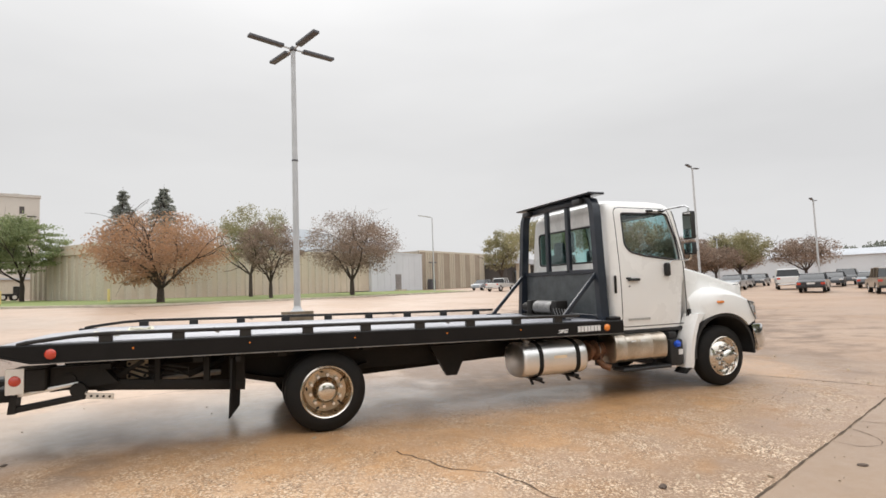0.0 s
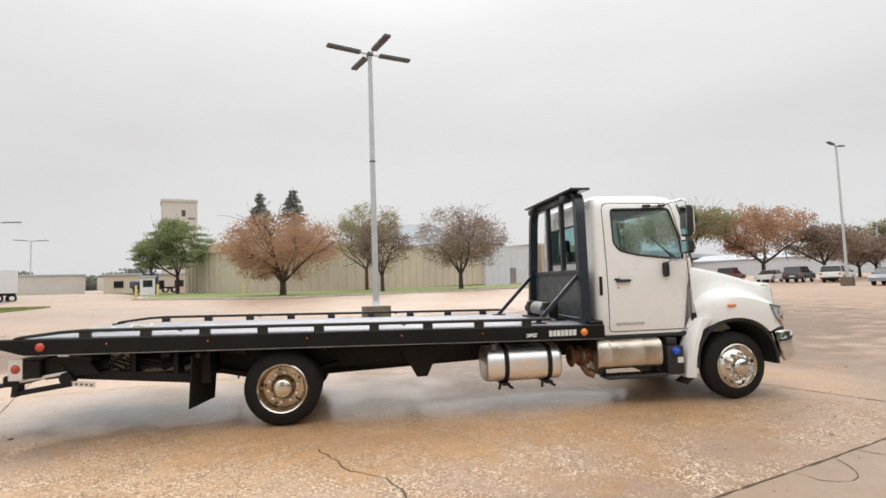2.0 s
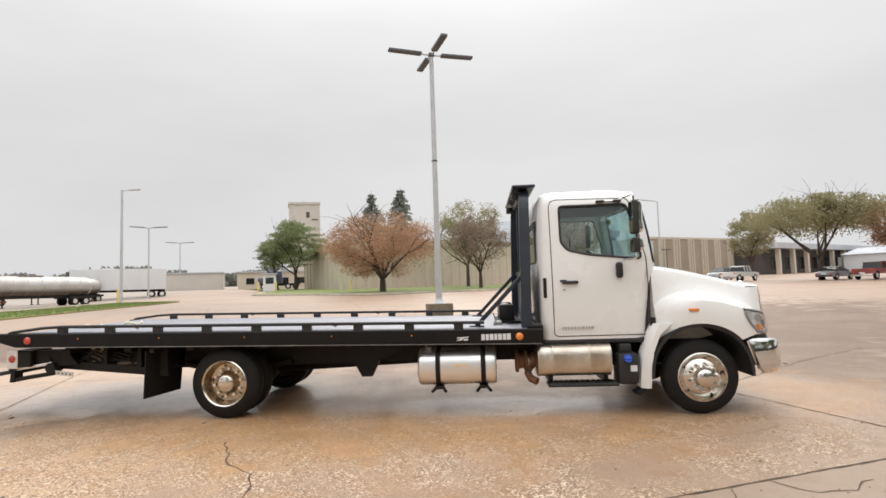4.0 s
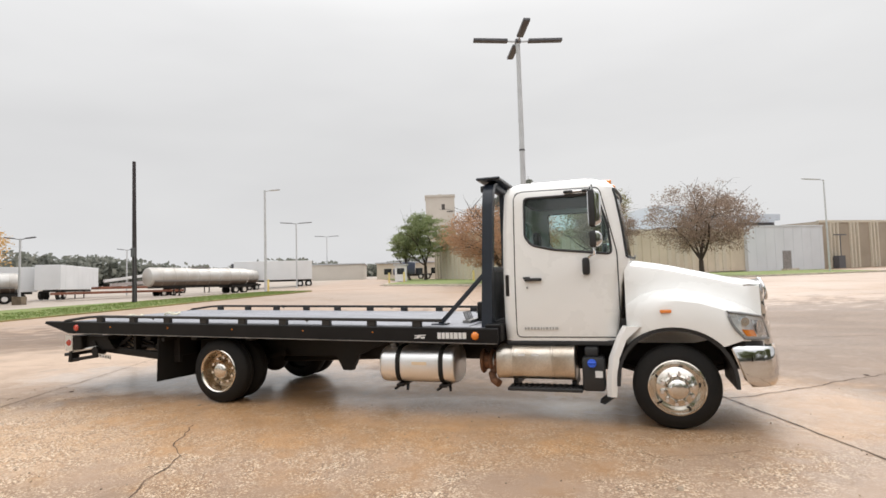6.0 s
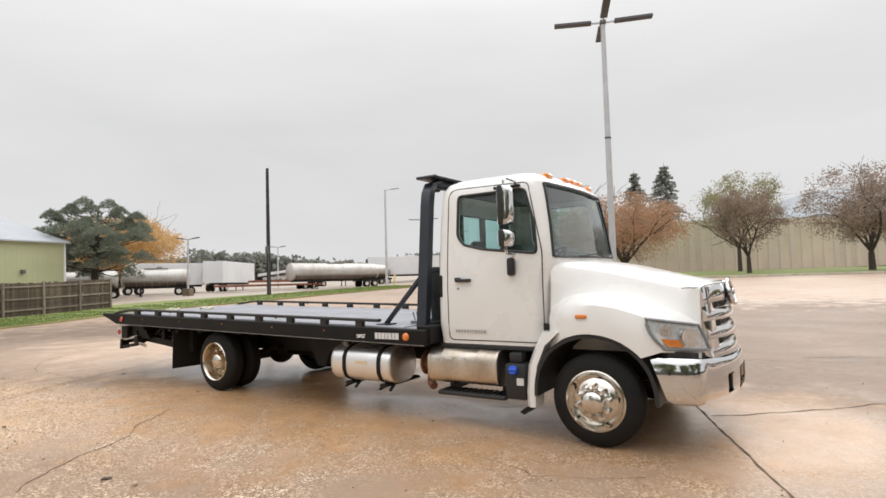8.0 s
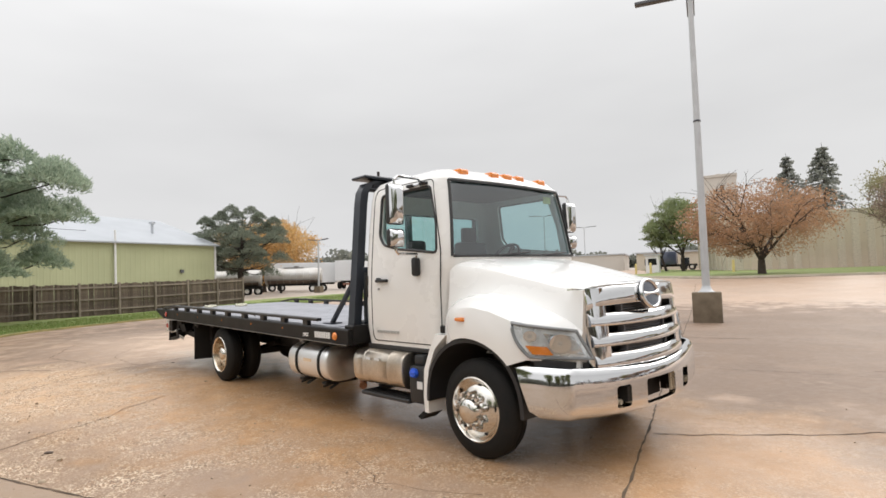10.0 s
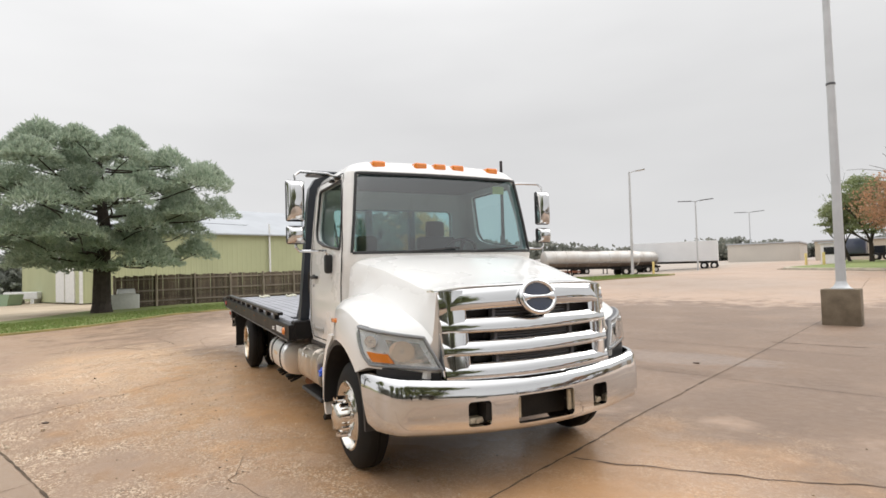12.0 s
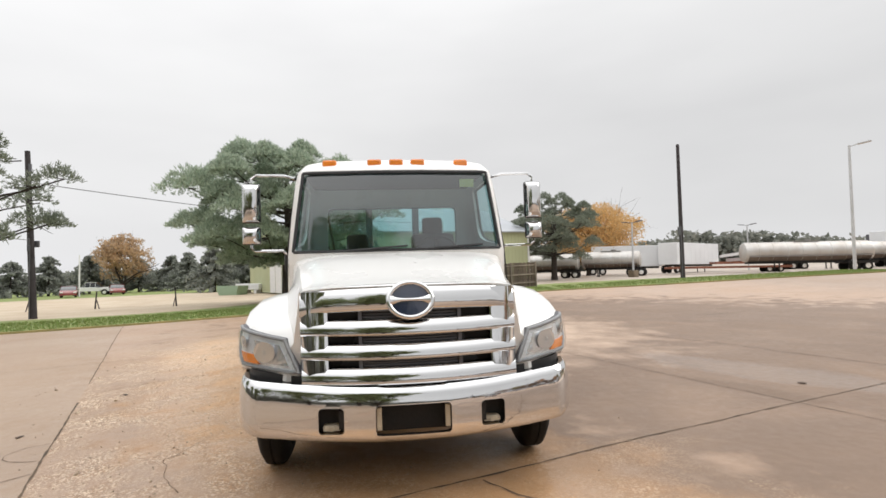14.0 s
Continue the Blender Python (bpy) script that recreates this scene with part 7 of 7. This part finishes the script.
car("parked_car", 53.5, 39.5, -150, P_DARK, "dark saloon car parked in the row")
car("parked_car", 50.5, 44.2, 32, P_WHITE, "white minivan parked in the row", "van")
car("parked_car", 49.3, 48.0, 32, P_DARK, "dark off-roader parked in the row", "suv")
car("parked_car", 49.0, 52.2, -148, P_WHITE, "white saloon car parked in the row")
car("pickup_truck", 44.5, 53.5, 32, P_RED, "maroon pickup truck with a bed cap", "pickup")
car("parked_car", 42.3, 56.6, 32, P_GREY, "pale silver saloon car parked in the row")
car("parked_car", 38.0, 76.0, -140, P_GREY, "pale grey off-roader parked in the row", "suv")
car("parked_car", 58.0, 41.0, -150, P_DARK, "dark saloon car parked in the row")
car("parked_car", 55.5, 30.5, -150, P_DARK, "dark saloon car parked in the row")
car("parked_car", 52.0, 25.0, 30, P_GREY, "grey saloon car parked in the row")
car("parked_car", 62.0, 33.5, -150, P_DARK, "dark off-roader parked in the row", "suv")
car("parked_car", 55.0, 48.5, 32, P_GREY, "grey saloon car parked in the row")
car("parked_car", -65.0, -38.5, 25, P_RED, "maroon car parked by the field")
car("parked_car", -76.0, -41.0, 100, P_WHITE, "white pickup parked by the field", "pickup")
car("parked_car", -73.0, -36.2, 25, P_RED, "maroon car parked by the field")
semi = thing("semi_tractor", on(-30.5, 80.5, 0, 200), "dark blue semi tractor near the gate", "semi tractor")
make("cab", paint("semi_blue_paint", (0.05, 0.06, 0.10)), semi, lambda bm: (box(bm, -1.2, 1.0, -1.2, 1.2, 0.9, 3.0, 0.2, 2), box(bm, 1.0, 2.6, -0.9, 0.9, 0.8, 1.9, 0.2, 2)))
make("windscreen", M["carglass"], semi, lambda bm: box(bm, 0.95, 1.05, -1.0, 1.0, 1.95, 2.6, 0.03))
make("frame", M["frame"], semi, lambda bm: box(bm, -4, 2.2, -0.5, 0.5, 0.6, 0.95))
axle_set(semi, (-3.3, -2.1, 1.7), 0.48, 0.48, 1.15)


# ---- trees ----
def tube(vs, fs, a, b, ra, rb, sides=5):
    d = (b - a).normalized()
    s = d.cross(Vector((0.31, 0.17, 0.94))).normalized()
    u = s.cross(d)
    k = len(vs)
    for p, r in ((a, ra), (b, rb)):
        for i in range(sides):
            q = i * math.tau / sides
            vs.append(p + r * (math.cos(q) * s + math.sin(q) * u))
    for i in range(sides):
        j = (i + 1) % sides
        fs.append((k + i, k + j, k + sides + j, k + sides + i))


def leaf_quad(vs, fs, p, size, rnd, flat=0.0):
    n = Vector((rnd.gauss(0, 1), rnd.gauss(0, 1), rnd.gauss(0, 1) + flat)).normalized()
    s = n.cross(Vector((rnd.gauss(0, 1), rnd.gauss(0, 1), rnd.gauss(0, 1)))).normalized()
    u = n.cross(s)
    k = len(vs)
    w, h = size * rnd.uniform(0.5, 0.8), size * rnd.uniform(0.8, 1.3)
    vs += [p - s * w * 0.5, p + u * h * 0.5, p + s * w * 0.5, p - u * h * 0.5]
    fs.append((k, k + 1, k + 2, k + 3))


def mesh_of(name, vs, fs, mat):
    me = bpy.data.meshes.new(name)
    me.from_pydata([tuple(v) for v in vs], [], fs)
    me.materials.append(mat)
    return me


def broad_tree(x, y, h, w, stem, leaf, label, seed, leaves=5000, size=0.22, trunk=0.2, flat_top=False, lean=0.0, bark="bark", forks=5, droop=0.0, lift=0.0, full=0.55, plate=0.42):
    """A branching tree: a forked trunk, limbs in four orders and small leaves round the twigs, within an uneven crown."""
    rnd = random.Random(seed)
    t = thing("tree", on(x, y, lift), label, "tree", "trees")
    bv, bf, lv, lf, tips = [], [], [], [], []
    cz = (h + stem) / 2 if not flat_top else stem + (h - stem) * 0.62
    rz_, rw = (h - stem) / 2 * (1.0 if not flat_top else 0.72), w / 2

    def inside(p, k=1.0):
        return (p.x / rw) ** 2 + (p.y / rw) ** 2 + ((p.z - cz) / rz_) ** 2 < k

    def grow(p, d, length, r, order):
        steps = 3
        for i in range(steps):
            d = (d + Vector((rnd.gauss(0, 0.16), rnd.gauss(0, 0.16), rnd.gauss(0.05 - droop * order, 0.12)))).normalized()
            q = p + d * length / steps
            r2 = r * 0.82
            tube(bv, bf, p, q, r, r2, 6 if order < 2 else 4)
            if order >= 1 and rnd.random() < 0.75 and order < 4:
                side = (d + Vector((rnd.gauss(0, 0.8), rnd.gauss(0, 0.8), rnd.gauss(0.1, 0.5)))).normalized()
                if inside(q, 1.3):
                    grow(q, side, length * rnd.uniform(0.5, 0.75), r2 * 0.6, order + 1)
            p, r = q, r2
        if order >= 2:
            tips.append(p)
        if order < 4 and inside(p, 1.05):
            for _ in range(2 if order else forks):
                side = (d * 0.8 + Vector((rnd.gauss(0, 0.55), rnd.gauss(0, 0.55), rnd.gauss(0.05, 0.35)))).normalized()
                grow(p, side, length * rnd.uniform(0.6, 0.85), r * 0.7, order + 1)
    base = Vector((0, 0, -0.15))
    fork = Vector((lean, 0, stem * 0.75))
    tube(bv, bf, base, Vector((lean * 0.3, 0, 0.25)), trunk * 1.45, trunk * 1.05, 10)
    tube(bv, bf, Vector((lean * 0.3, 0, 0.25)), fork, trunk * 1.05, trunk * 0.85, 10)
    for k in range(forks):
        a = k * math.tau / forks + rnd.uniform(-0.4, 0.4)
        tilt = rnd.uniform(0.5, 1.05) if k else 0.15
        d = Vector((math.cos(a) * math.sin(tilt), math.sin(a) * math.sin(tilt), math.cos(tilt)))
        reach = 0.62 * (rw * math.sin(tilt) + (h - stem) * 0.62 * math.cos(tilt))
        grow(fork, d, reach, trunk * rnd.uniform(0.45, 0.6), 1)
    tips = [p for p in tips if p.z > stem * 0.7] or [fork]
    tips = [p for p in tips if inside(p, 1.15)] or tips
    lumps = []
    while len(lumps) < 60:
        c = Vector((rnd.uniform(-1, 1) * rw, rnd.uniform(-1, 1) * rw, cz + rnd.uniform(-1, 1) * rz_))
        if inside(c, 0.82):
            lumps.append((c, rnd.uniform(0.05, 0.13) * w))
    for _ in range(int(leaves * 2.4)):
        if rnd.random() < full:
            c, s = rnd.choice(lumps)
            p = c + Vector((rnd.gauss(0, 0.6), rnd.gauss(0, 0.6), rnd.gauss(0, plate))) * s
        else:
            s = w * 0.028
            p = rnd.choice(tips) + Vector((rnd.gauss(0, 1), rnd.gauss(0, 1), rnd.gauss(-0.2, 0.8))) * s
        if p.z > stem * 0.72 and inside(p, 1.25):
            leaf_quad(lv, lf, p, size * rnd.uniform(0.7, 1.35), rnd)
    for nm, vs, fs, mat in (("trunk", bv, bf, M[bark]), ("crown", lv, lf, M[leaf])):
        ob = new(nm, mesh_of(nm, vs, fs, mat))
        ob.parent = t
    return t


def conifer(x, y, h, w, leaf, label, seed, tiers=22, leaves=4500, size=0.28, taper=0.85):
    """A spruce: one straight stem with whorls of drooping boughs set with needle sprays."""
    rnd = random.Random(seed)
    t = thing("tree", on(x, y), label, "tree", "trees")
    bv, bf, lv, lf = [], [], [], []
    tube(bv, bf, Vector((0, 0, -0.1)), Vector((0, 0, h)), 0.16 + h * 0.008, 0.02, 8)
    per = leaves // (tiers * 7)
    for k in range(tiers):
        f = k / tiers
        z = h * (0.16 + 0.82 * f)
        for b in range(7):
            a = rnd.uniform(0, math.tau)
            L = w / 2 * (1 - f) ** taper * rnd.uniform(0.65, 1.15) + 0.15
            tip = Vector((math.cos(a) * L, math.sin(a) * L, z - 0.25 * L + rnd.uniform(-0.1, 0.2)))
            tube(bv, bf, Vector((0, 0, z)), tip, 0.035, 0.008, 3)
            for _ in range(per):
                g = rnd.uniform(0.2, 1.05)
                leaf_quad(lv, lf, Vector((0, 0, z)).lerp(tip, g) + Vector((rnd.gauss(0, 0.12), rnd.gauss(0, 0.12), rnd.gauss(-0.05, 0.1))), size, rnd, 0.5)
    for nm, vs, fs, mat in (("trunk", bv, bf, M["bark"]), ("crown", lv, lf, M[leaf])):
        ob = new(nm, mesh_of(nm, vs, fs, mat))
        ob.parent = t
    return t


def pine(x, y, h, crown, count, label, seed, size=0.24, per=330, trunk=0.42, hollow=0.35, needle="lf_pine", apart=0.0, plump=0.092):
    """A big old pine: a dark trunk, long crooked boughs and dense cushions of needles. crown: its middle (dx, dy, z) and half sizes."""
    rnd = random.Random(seed)
    t = thing("tree", on(x, y, 0.1), label, "pine tree", "trees")
    bv, bf, lv, lf = [], [], [], []
    top = Vector((crown[0] * 0.5, crown[1] * 0.5, h * 0.86))
    stem = [Vector((0, 0, -0.2)), Vector((-0.05, 0, 0.4)), Vector((0.0, 0, h * 0.25)), Vector((0.15, 0.1, h * 0.45)), Vector((0, 0, h * 0.62)).lerp(Vector((top.x, top.y, h * 0.62)), 0.6), top]
    rad = [trunk * 1.3, trunk, trunk * 0.88, trunk * 0.7, trunk * 0.45, trunk * 0.12]
    for a, b, ra, rb in zip(stem, stem[1:], rad, rad[1:]):
        tube(bv, bf, a, b, ra, rb, 12)

    def tuft(p, out):
        up = (out + Vector((rnd.gauss(0, 0.5), rnd.gauss(0, 0.5), 0.8))).normalized()
        for _ in range(3):
            d = (up + Vector((rnd.gauss(0, 0.55), rnd.gauss(0, 0.55), rnd.gauss(0, 0.4)))).normalized()
            s = d.cross(Vector((rnd.gauss(0, 1), rnd.gauss(0, 1), rnd.gauss(0, 1)))).normalized() * size * 0.12
            k = len(lv)
            q = p + d * size * rnd.uniform(0.7, 1.3)
            lv.extend([p - s, p + s, q + s * 0.5, q - s * 0.5])
            lf.append((k, k + 1, k + 2, k + 3))

    def bough(a, b, r):
        p, n = a, 5
        sag = (b - a).length * 0.06
        for i in range(1, n + 1):
            q = a.lerp(b, i / n) + Vector((rnd.gauss(0, 0.10), rnd.gauss(0, 0.10), -sag * math.sin(math.pi * i / n) + rnd.gauss(0, 0.05)))
            tube(bv, bf, p, q, r, r * 0.78, 5)
            p, r = q, r * 0.78

    cx, cy, cz, ra, rb, rc = crown
    made = 0
    held, tries = [], 0
    while made < count and tries < 6000:
        tries += 1
        v = Vector((rnd.gauss(0, 1), rnd.gauss(0, 1), rnd.gauss(0, 1))).normalized()
        k = rnd.uniform(hollow, 1.0) ** 0.5
        c = Vector((cx + v.x * ra * k, cy + v.y * rb * k, cz + v.z * rc * k * (0.85 if v.z > 0 else 1.0)))
        if c.z < h * 0.22 or any((Vector((c.x - q.x, c.y - q.y, (c.z - q.z) * 1.7))).length < apart for q in held):
            continue
        held.append(c)
        made += 1
        zr = max(h * 0.27, min(h * 0.8, c.z - 0.35 * math.hypot(c.x, c.y) * rnd.uniform(0.4, 1.0)))
        root = Vector((top.x * zr / h * 0.6, top.y * zr / h * 0.6, zr))
        bough(root, c, 0.03 + 0.012 * (c - root).length)
        s = rnd.uniform(0.75, 1.25) * (ra + rb) * plump
        for _ in range(3):
            e = c + Vector((rnd.gauss(0, 0.6), rnd.gauss(0, 0.6), rnd.gauss(0.1, 0.2))) * s
            tube(bv, bf, c, e, 0.022, 0.008, 3)
        for _ in range(int(per * rnd.uniform(0.6, 1.2))):
            o = Vector((rnd.gauss(0, 0.6), rnd.gauss(0, 0.6), 0.0))
            if o.length < 1.15:
                o.z = 0.85 * max(0.0, 1.0 - o.length ** 2) * rnd.uniform(0.3, 1.1) - 0.12 + rnd.gauss(0, 0.05)
                tuft(c + o * s, o.normalized() * 0.8)
    for nm, vs, fs, mat in (("trunk", bv, bf, M["bark"]), ("crown", lv, lf, M[needle])):
        ob = new(nm, mesh_of(nm, vs, fs, mat))
        ob.parent = t
    return t


broad_tree(-6.2, 44.6, 7.4, 12.2, 1.7, "lf_rust", "wide tree with sparse rust-brown autumn leaves", 3, 10500, 0.15, 0.30, bark="greybark", forks=6, droop=0.05, full=0.42)
broad_tree(3.1, 52.0, 8.1, 6.4, 2.2, "lf_brown", "small tree with dark twigs and few brown leaves", 5, 4200, 0.15, 0.2, bark="greybark", droop=0.03)
broad_tree(1.5, 62.0, 11.4, 8.8, 3.6, "lf_olive", "tall thin tree with yellow-green leaves", 8, 5200, 0.17, 0.22, bark="greybark")
broad_tree(12.5, 57.0, 10.0, 11.8, 2.4, "lf_brown", "wide tree with thin grey-brown foliage", 12, 9000, 0.16, 0.28, bark="greybark", forks=6, droop=0.06, full=0.45)
broad_tree(-22.2, 66.6, 10.0, 8.8, 2.9, "lf_green", "flat-topped green tree with dark forked trunk", 17, 7200, 0.20, 0.24, forks=4, droop=0.0, full=0.55, plate=0.13)
broad_tree(-25.6, 69.5, 7.8, 6.6, 2.6, "lf_green", "leaning green tree with a slim trunk", 18, 4200, 0.20, 0.18, forks=4, lean=-0.8, droop=0.0, plate=0.13)
conifer(-16.4, 91.2, 17.4, 10.5, "lf_spruce", "dark grey-green spruce behind the warehouse", 2, 28, 9000, 0.34, 0.85)
conifer(-9.6, 81.4, 16.4, 11.0, "lf_spruce", "tall grey-green spruce rising behind the warehouse", 9, 28, 10000, 0.34, 0.85)
broad_tree(41.5, 57.8, 9.6, 14.5, 3.2, "lf_olive", "broad flat-topped tree with olive-green leaves", 31, 7500, 0.24, 0.3, flat_top=True, bark="greybark", forks=6)
broad_tree(50.5, 55.0, 9.8, 11.5, 3.0, "lf_rust", "wide tree with rust-brown leaves behind parked cars", 33, 6000, 0.22, 0.26, bark="greybark")
broad_tree(57.0, 52.8, 6.6, 10.0, 2.6, "lf_brown", "round brown-leaved tree behind parked cars", 34, 5200, 0.22, 0.24, bark="greybark")
broad_tree(66.5, 55.0, 5.4, 9.0, 2.0, "lf_brown", "low brown-leaved tree behind parked cars", 36, 4200, 0.22, 0.2, bark="greybark")
broad_tree(71.0, 62.0, 5.2, 8.5, 1.8, "lf_brown", "low brown-leaved tree behind parked cars", 37, 3800, 0.22, 0.2, bark="greybark")
broad_tree(72.5, 56.0, 7.9, 10.0, 2.8, "lf_olive", "round olive-leaved tree behind parked cars", 38, 4800, 0.24, 0.24, bark="greybark")
broad_tree(78.0, 49.5, 6.4, 9.5, 2.2, "lf_brown", "round grey-brown bare tree behind parked cars", 39, 3600, 0.2, 0.24, bark="greybark")
broad_tree(84.0, 66.0, 6.0, 9.0, 2.0, "lf_brown", "low brown-leaved tree far off", 40, 3000, 0.24, 0.24, bark="greybark")
broad_tree(52.0, 96.0, 12.0, 8.0, 3.0, "lf_olive", "green tree rising beyond the brown wall", 41, 3200, 0.3, 0.3, bark="greybark")
broad_tree(-68.5, 31.5, 10.4, 17.0, 1.2, "lf_orange", "broad tree with bright orange autumn leaves", 51, 15000, 0.24, 0.3, forks=6)
broad_tree(-84.0, -40.0, 9.2, 8.6, 1.6, "lf_fade", "round tree with pale orange leaves by the field", 52, 3000, 0.34, 0.3, forks=6)
for k, (x, y, h, w) in enumerate(((-78, -53, 5.6, 9), (-82, -50, 6.4, 9), (-86, -46, 6.6, 9), (-74, -57, 5.4, 9), (-88, -34, 6.2, 9), (-62, -20, 6.4, 8.0), (-66, -17, 6.0, 7.0), (-84, -30, 6.4, 9), (-70, -61, 5.4, 9), (-90, -40, 6.0, 9))):
    conifer(x, y, h, w, "lf_dark", "dark rounded conifer at the edge of the field", 60 + k, 14, 5200, 0.42)
pine(-22.4, -5.1, 9.4, (-0.2, -0.3, 5.3, 5.1, 6.0, 4.0), 56, "big spreading pine with a dark trunk on the verge", 7, 0.21, 950, 0.42, 0.3, apart=2.1, plump=0.108)
pine(-48.6, 19.6, 9.8, (0, 0.5, 5.7, 4.8, 5.2, 4.0), 66, "dark pine with open limbs beside the barn", 15, 0.2, 420, 0.34, 0.1, "lf_barnpine", apart=1.4)
pine(-12.6, -18.6, 11.0, (0.4, 2.2, 4.7, 3.4, 4.6, 3.0), 26, "tall pine whose lower boughs hang over the verge", 19, 0.17, 200, 0.3, 0.5, "lf_barnpine")


# far woods along the horizon
def far_woods(name, pts, hmin, hmax, seed, count, label):
    rnd = random.Random(seed)
    vs, fs = [], []
    for _ in range(count):
        i = rnd.randrange(len(pts) - 1)
        f = rnd.random()
        x = pts[i][0] + (pts[i + 1][0] - pts[i][0]) * f + rnd.gauss(0, 4)
        y = pts[i][1] + (pts[i + 1][1] - pts[i][1]) * f + rnd.gauss(0, 4)
        h = rnd.uniform(hmin, hmax) * (0.8 + 0.35 * math.sin(x * 0.09) * math.cos(y * 0.07))
        r = rnd.uniform(2.5, 5.0)
        for _ in range(110):
            p = Vector((x + rnd.gauss(0, r * 0.5), y + rnd.gauss(0, r * 0.5), land(x, y) + h * (rnd.random() ** 0.7)))
            leaf_quad(vs, fs, p, 1.5, rnd)
    ob = new(name, mesh_of(name, vs, fs, M["lf_far"]))
    return tagged(ob, label, "woods", kind="stuff")


far_woods("far_woods", [(-150, 10), (-145, 60), (-130, 110), (-110, 160), (-75, 200)], 5, 9, 3, 420, "distant grey-green line of woods beyond the yard")
far_woods("far_hedge", [(-190, -120), (-170, -60), (-160, 0), (-150, 20)], 3, 7, 4, 200, "distant dark hedge beyond the field")
far_woods("far_trees", [(120, 120), (150, 80), (160, 30), (170, -10)], 4, 8, 6, 220, "distant line of trees beyond the car park")

# yard clutter
dump = thing("green_skip", on(-44.5, -13.6, 0, 60), "pale green skip standing in the gravel yard", "skip")
make("body", paint("skip_green", (0.24, 0.34, 0.22)), dump, lambda bm: prism(bm, [(-1.3, 0.5), (-1.0, 0.0), (1.1, 0.0), (1.3, 0.9), (-1.3, 0.9)], "y", -0.7, 0.7))
crate = thing("white_flatbed", on(-47.5, -12.4, 0, 60), "white wheeled cart beside the skip", "cart")
make("bed", M["label"], crate, lambda bm: (box(bm, -1.5, 1.5, -0.8, 0.8, 0.4, 1.0, 0.05), box(bm, -1.2, -0.9, -0.8, 0.8, 0.0, 0.4), box(bm, 0.9, 1.2, -0.8, 0.8, 0.0, 0.4)))
for x, y, h, l in ((-25.0, -16.8, 1.1, 8), (-24.0, -19.8, 1.3, -10), (-27.0, -24.0, 1.1, 4), (-24.5, -12.0, 1.2, -4)):
    st = tagged(make("fence_stake", M["timber"], None, lambda bm: (rod(bm, (0, 0, 0), (0.1, 0, h), 0.05, 6, 0.04), rod(bm, (0.25, 0.05, 0), (0.05, 0.02, h * 0.6), 0.03, 5))), "leaning weathered wooden stake by the yard", "stake", "stakes")
    st.matrix_world = on(x, y, 0, l * 10)


# trees and a low hall on the far side of the lot, mirrored in the chrome and the glass
far_woods("rear_woods", [(95, -10), (80, -40), (50, -62), (10, -72), (-15, -70)], 5, 10, 9, 260, "line of trees on the other side of the lot")
for k, (x, y, h, w) in enumerate(((26, -3, 11, 10), (27, -13, 12, 11), (24, -23, 11, 10), (14, -28, 12, 11), (-3, -24, 13, 9), (36, -8, 12, 11))):
    broad_tree(x, y, h, w, 1.8, "lf_green", "round dark green tree on the other side of the lot", 80 + k, 4200, 0.34, 0.3)

flagpole = thing("white_pole", on(-66.5, -38.0), "thin white pole beside the parked cars", "pole")
make("shaft", M["label"], flagpole, lambda bm: rod(bm, (0, 0, 0), (0, 0, 5.4), 0.12, 8, 0.08))
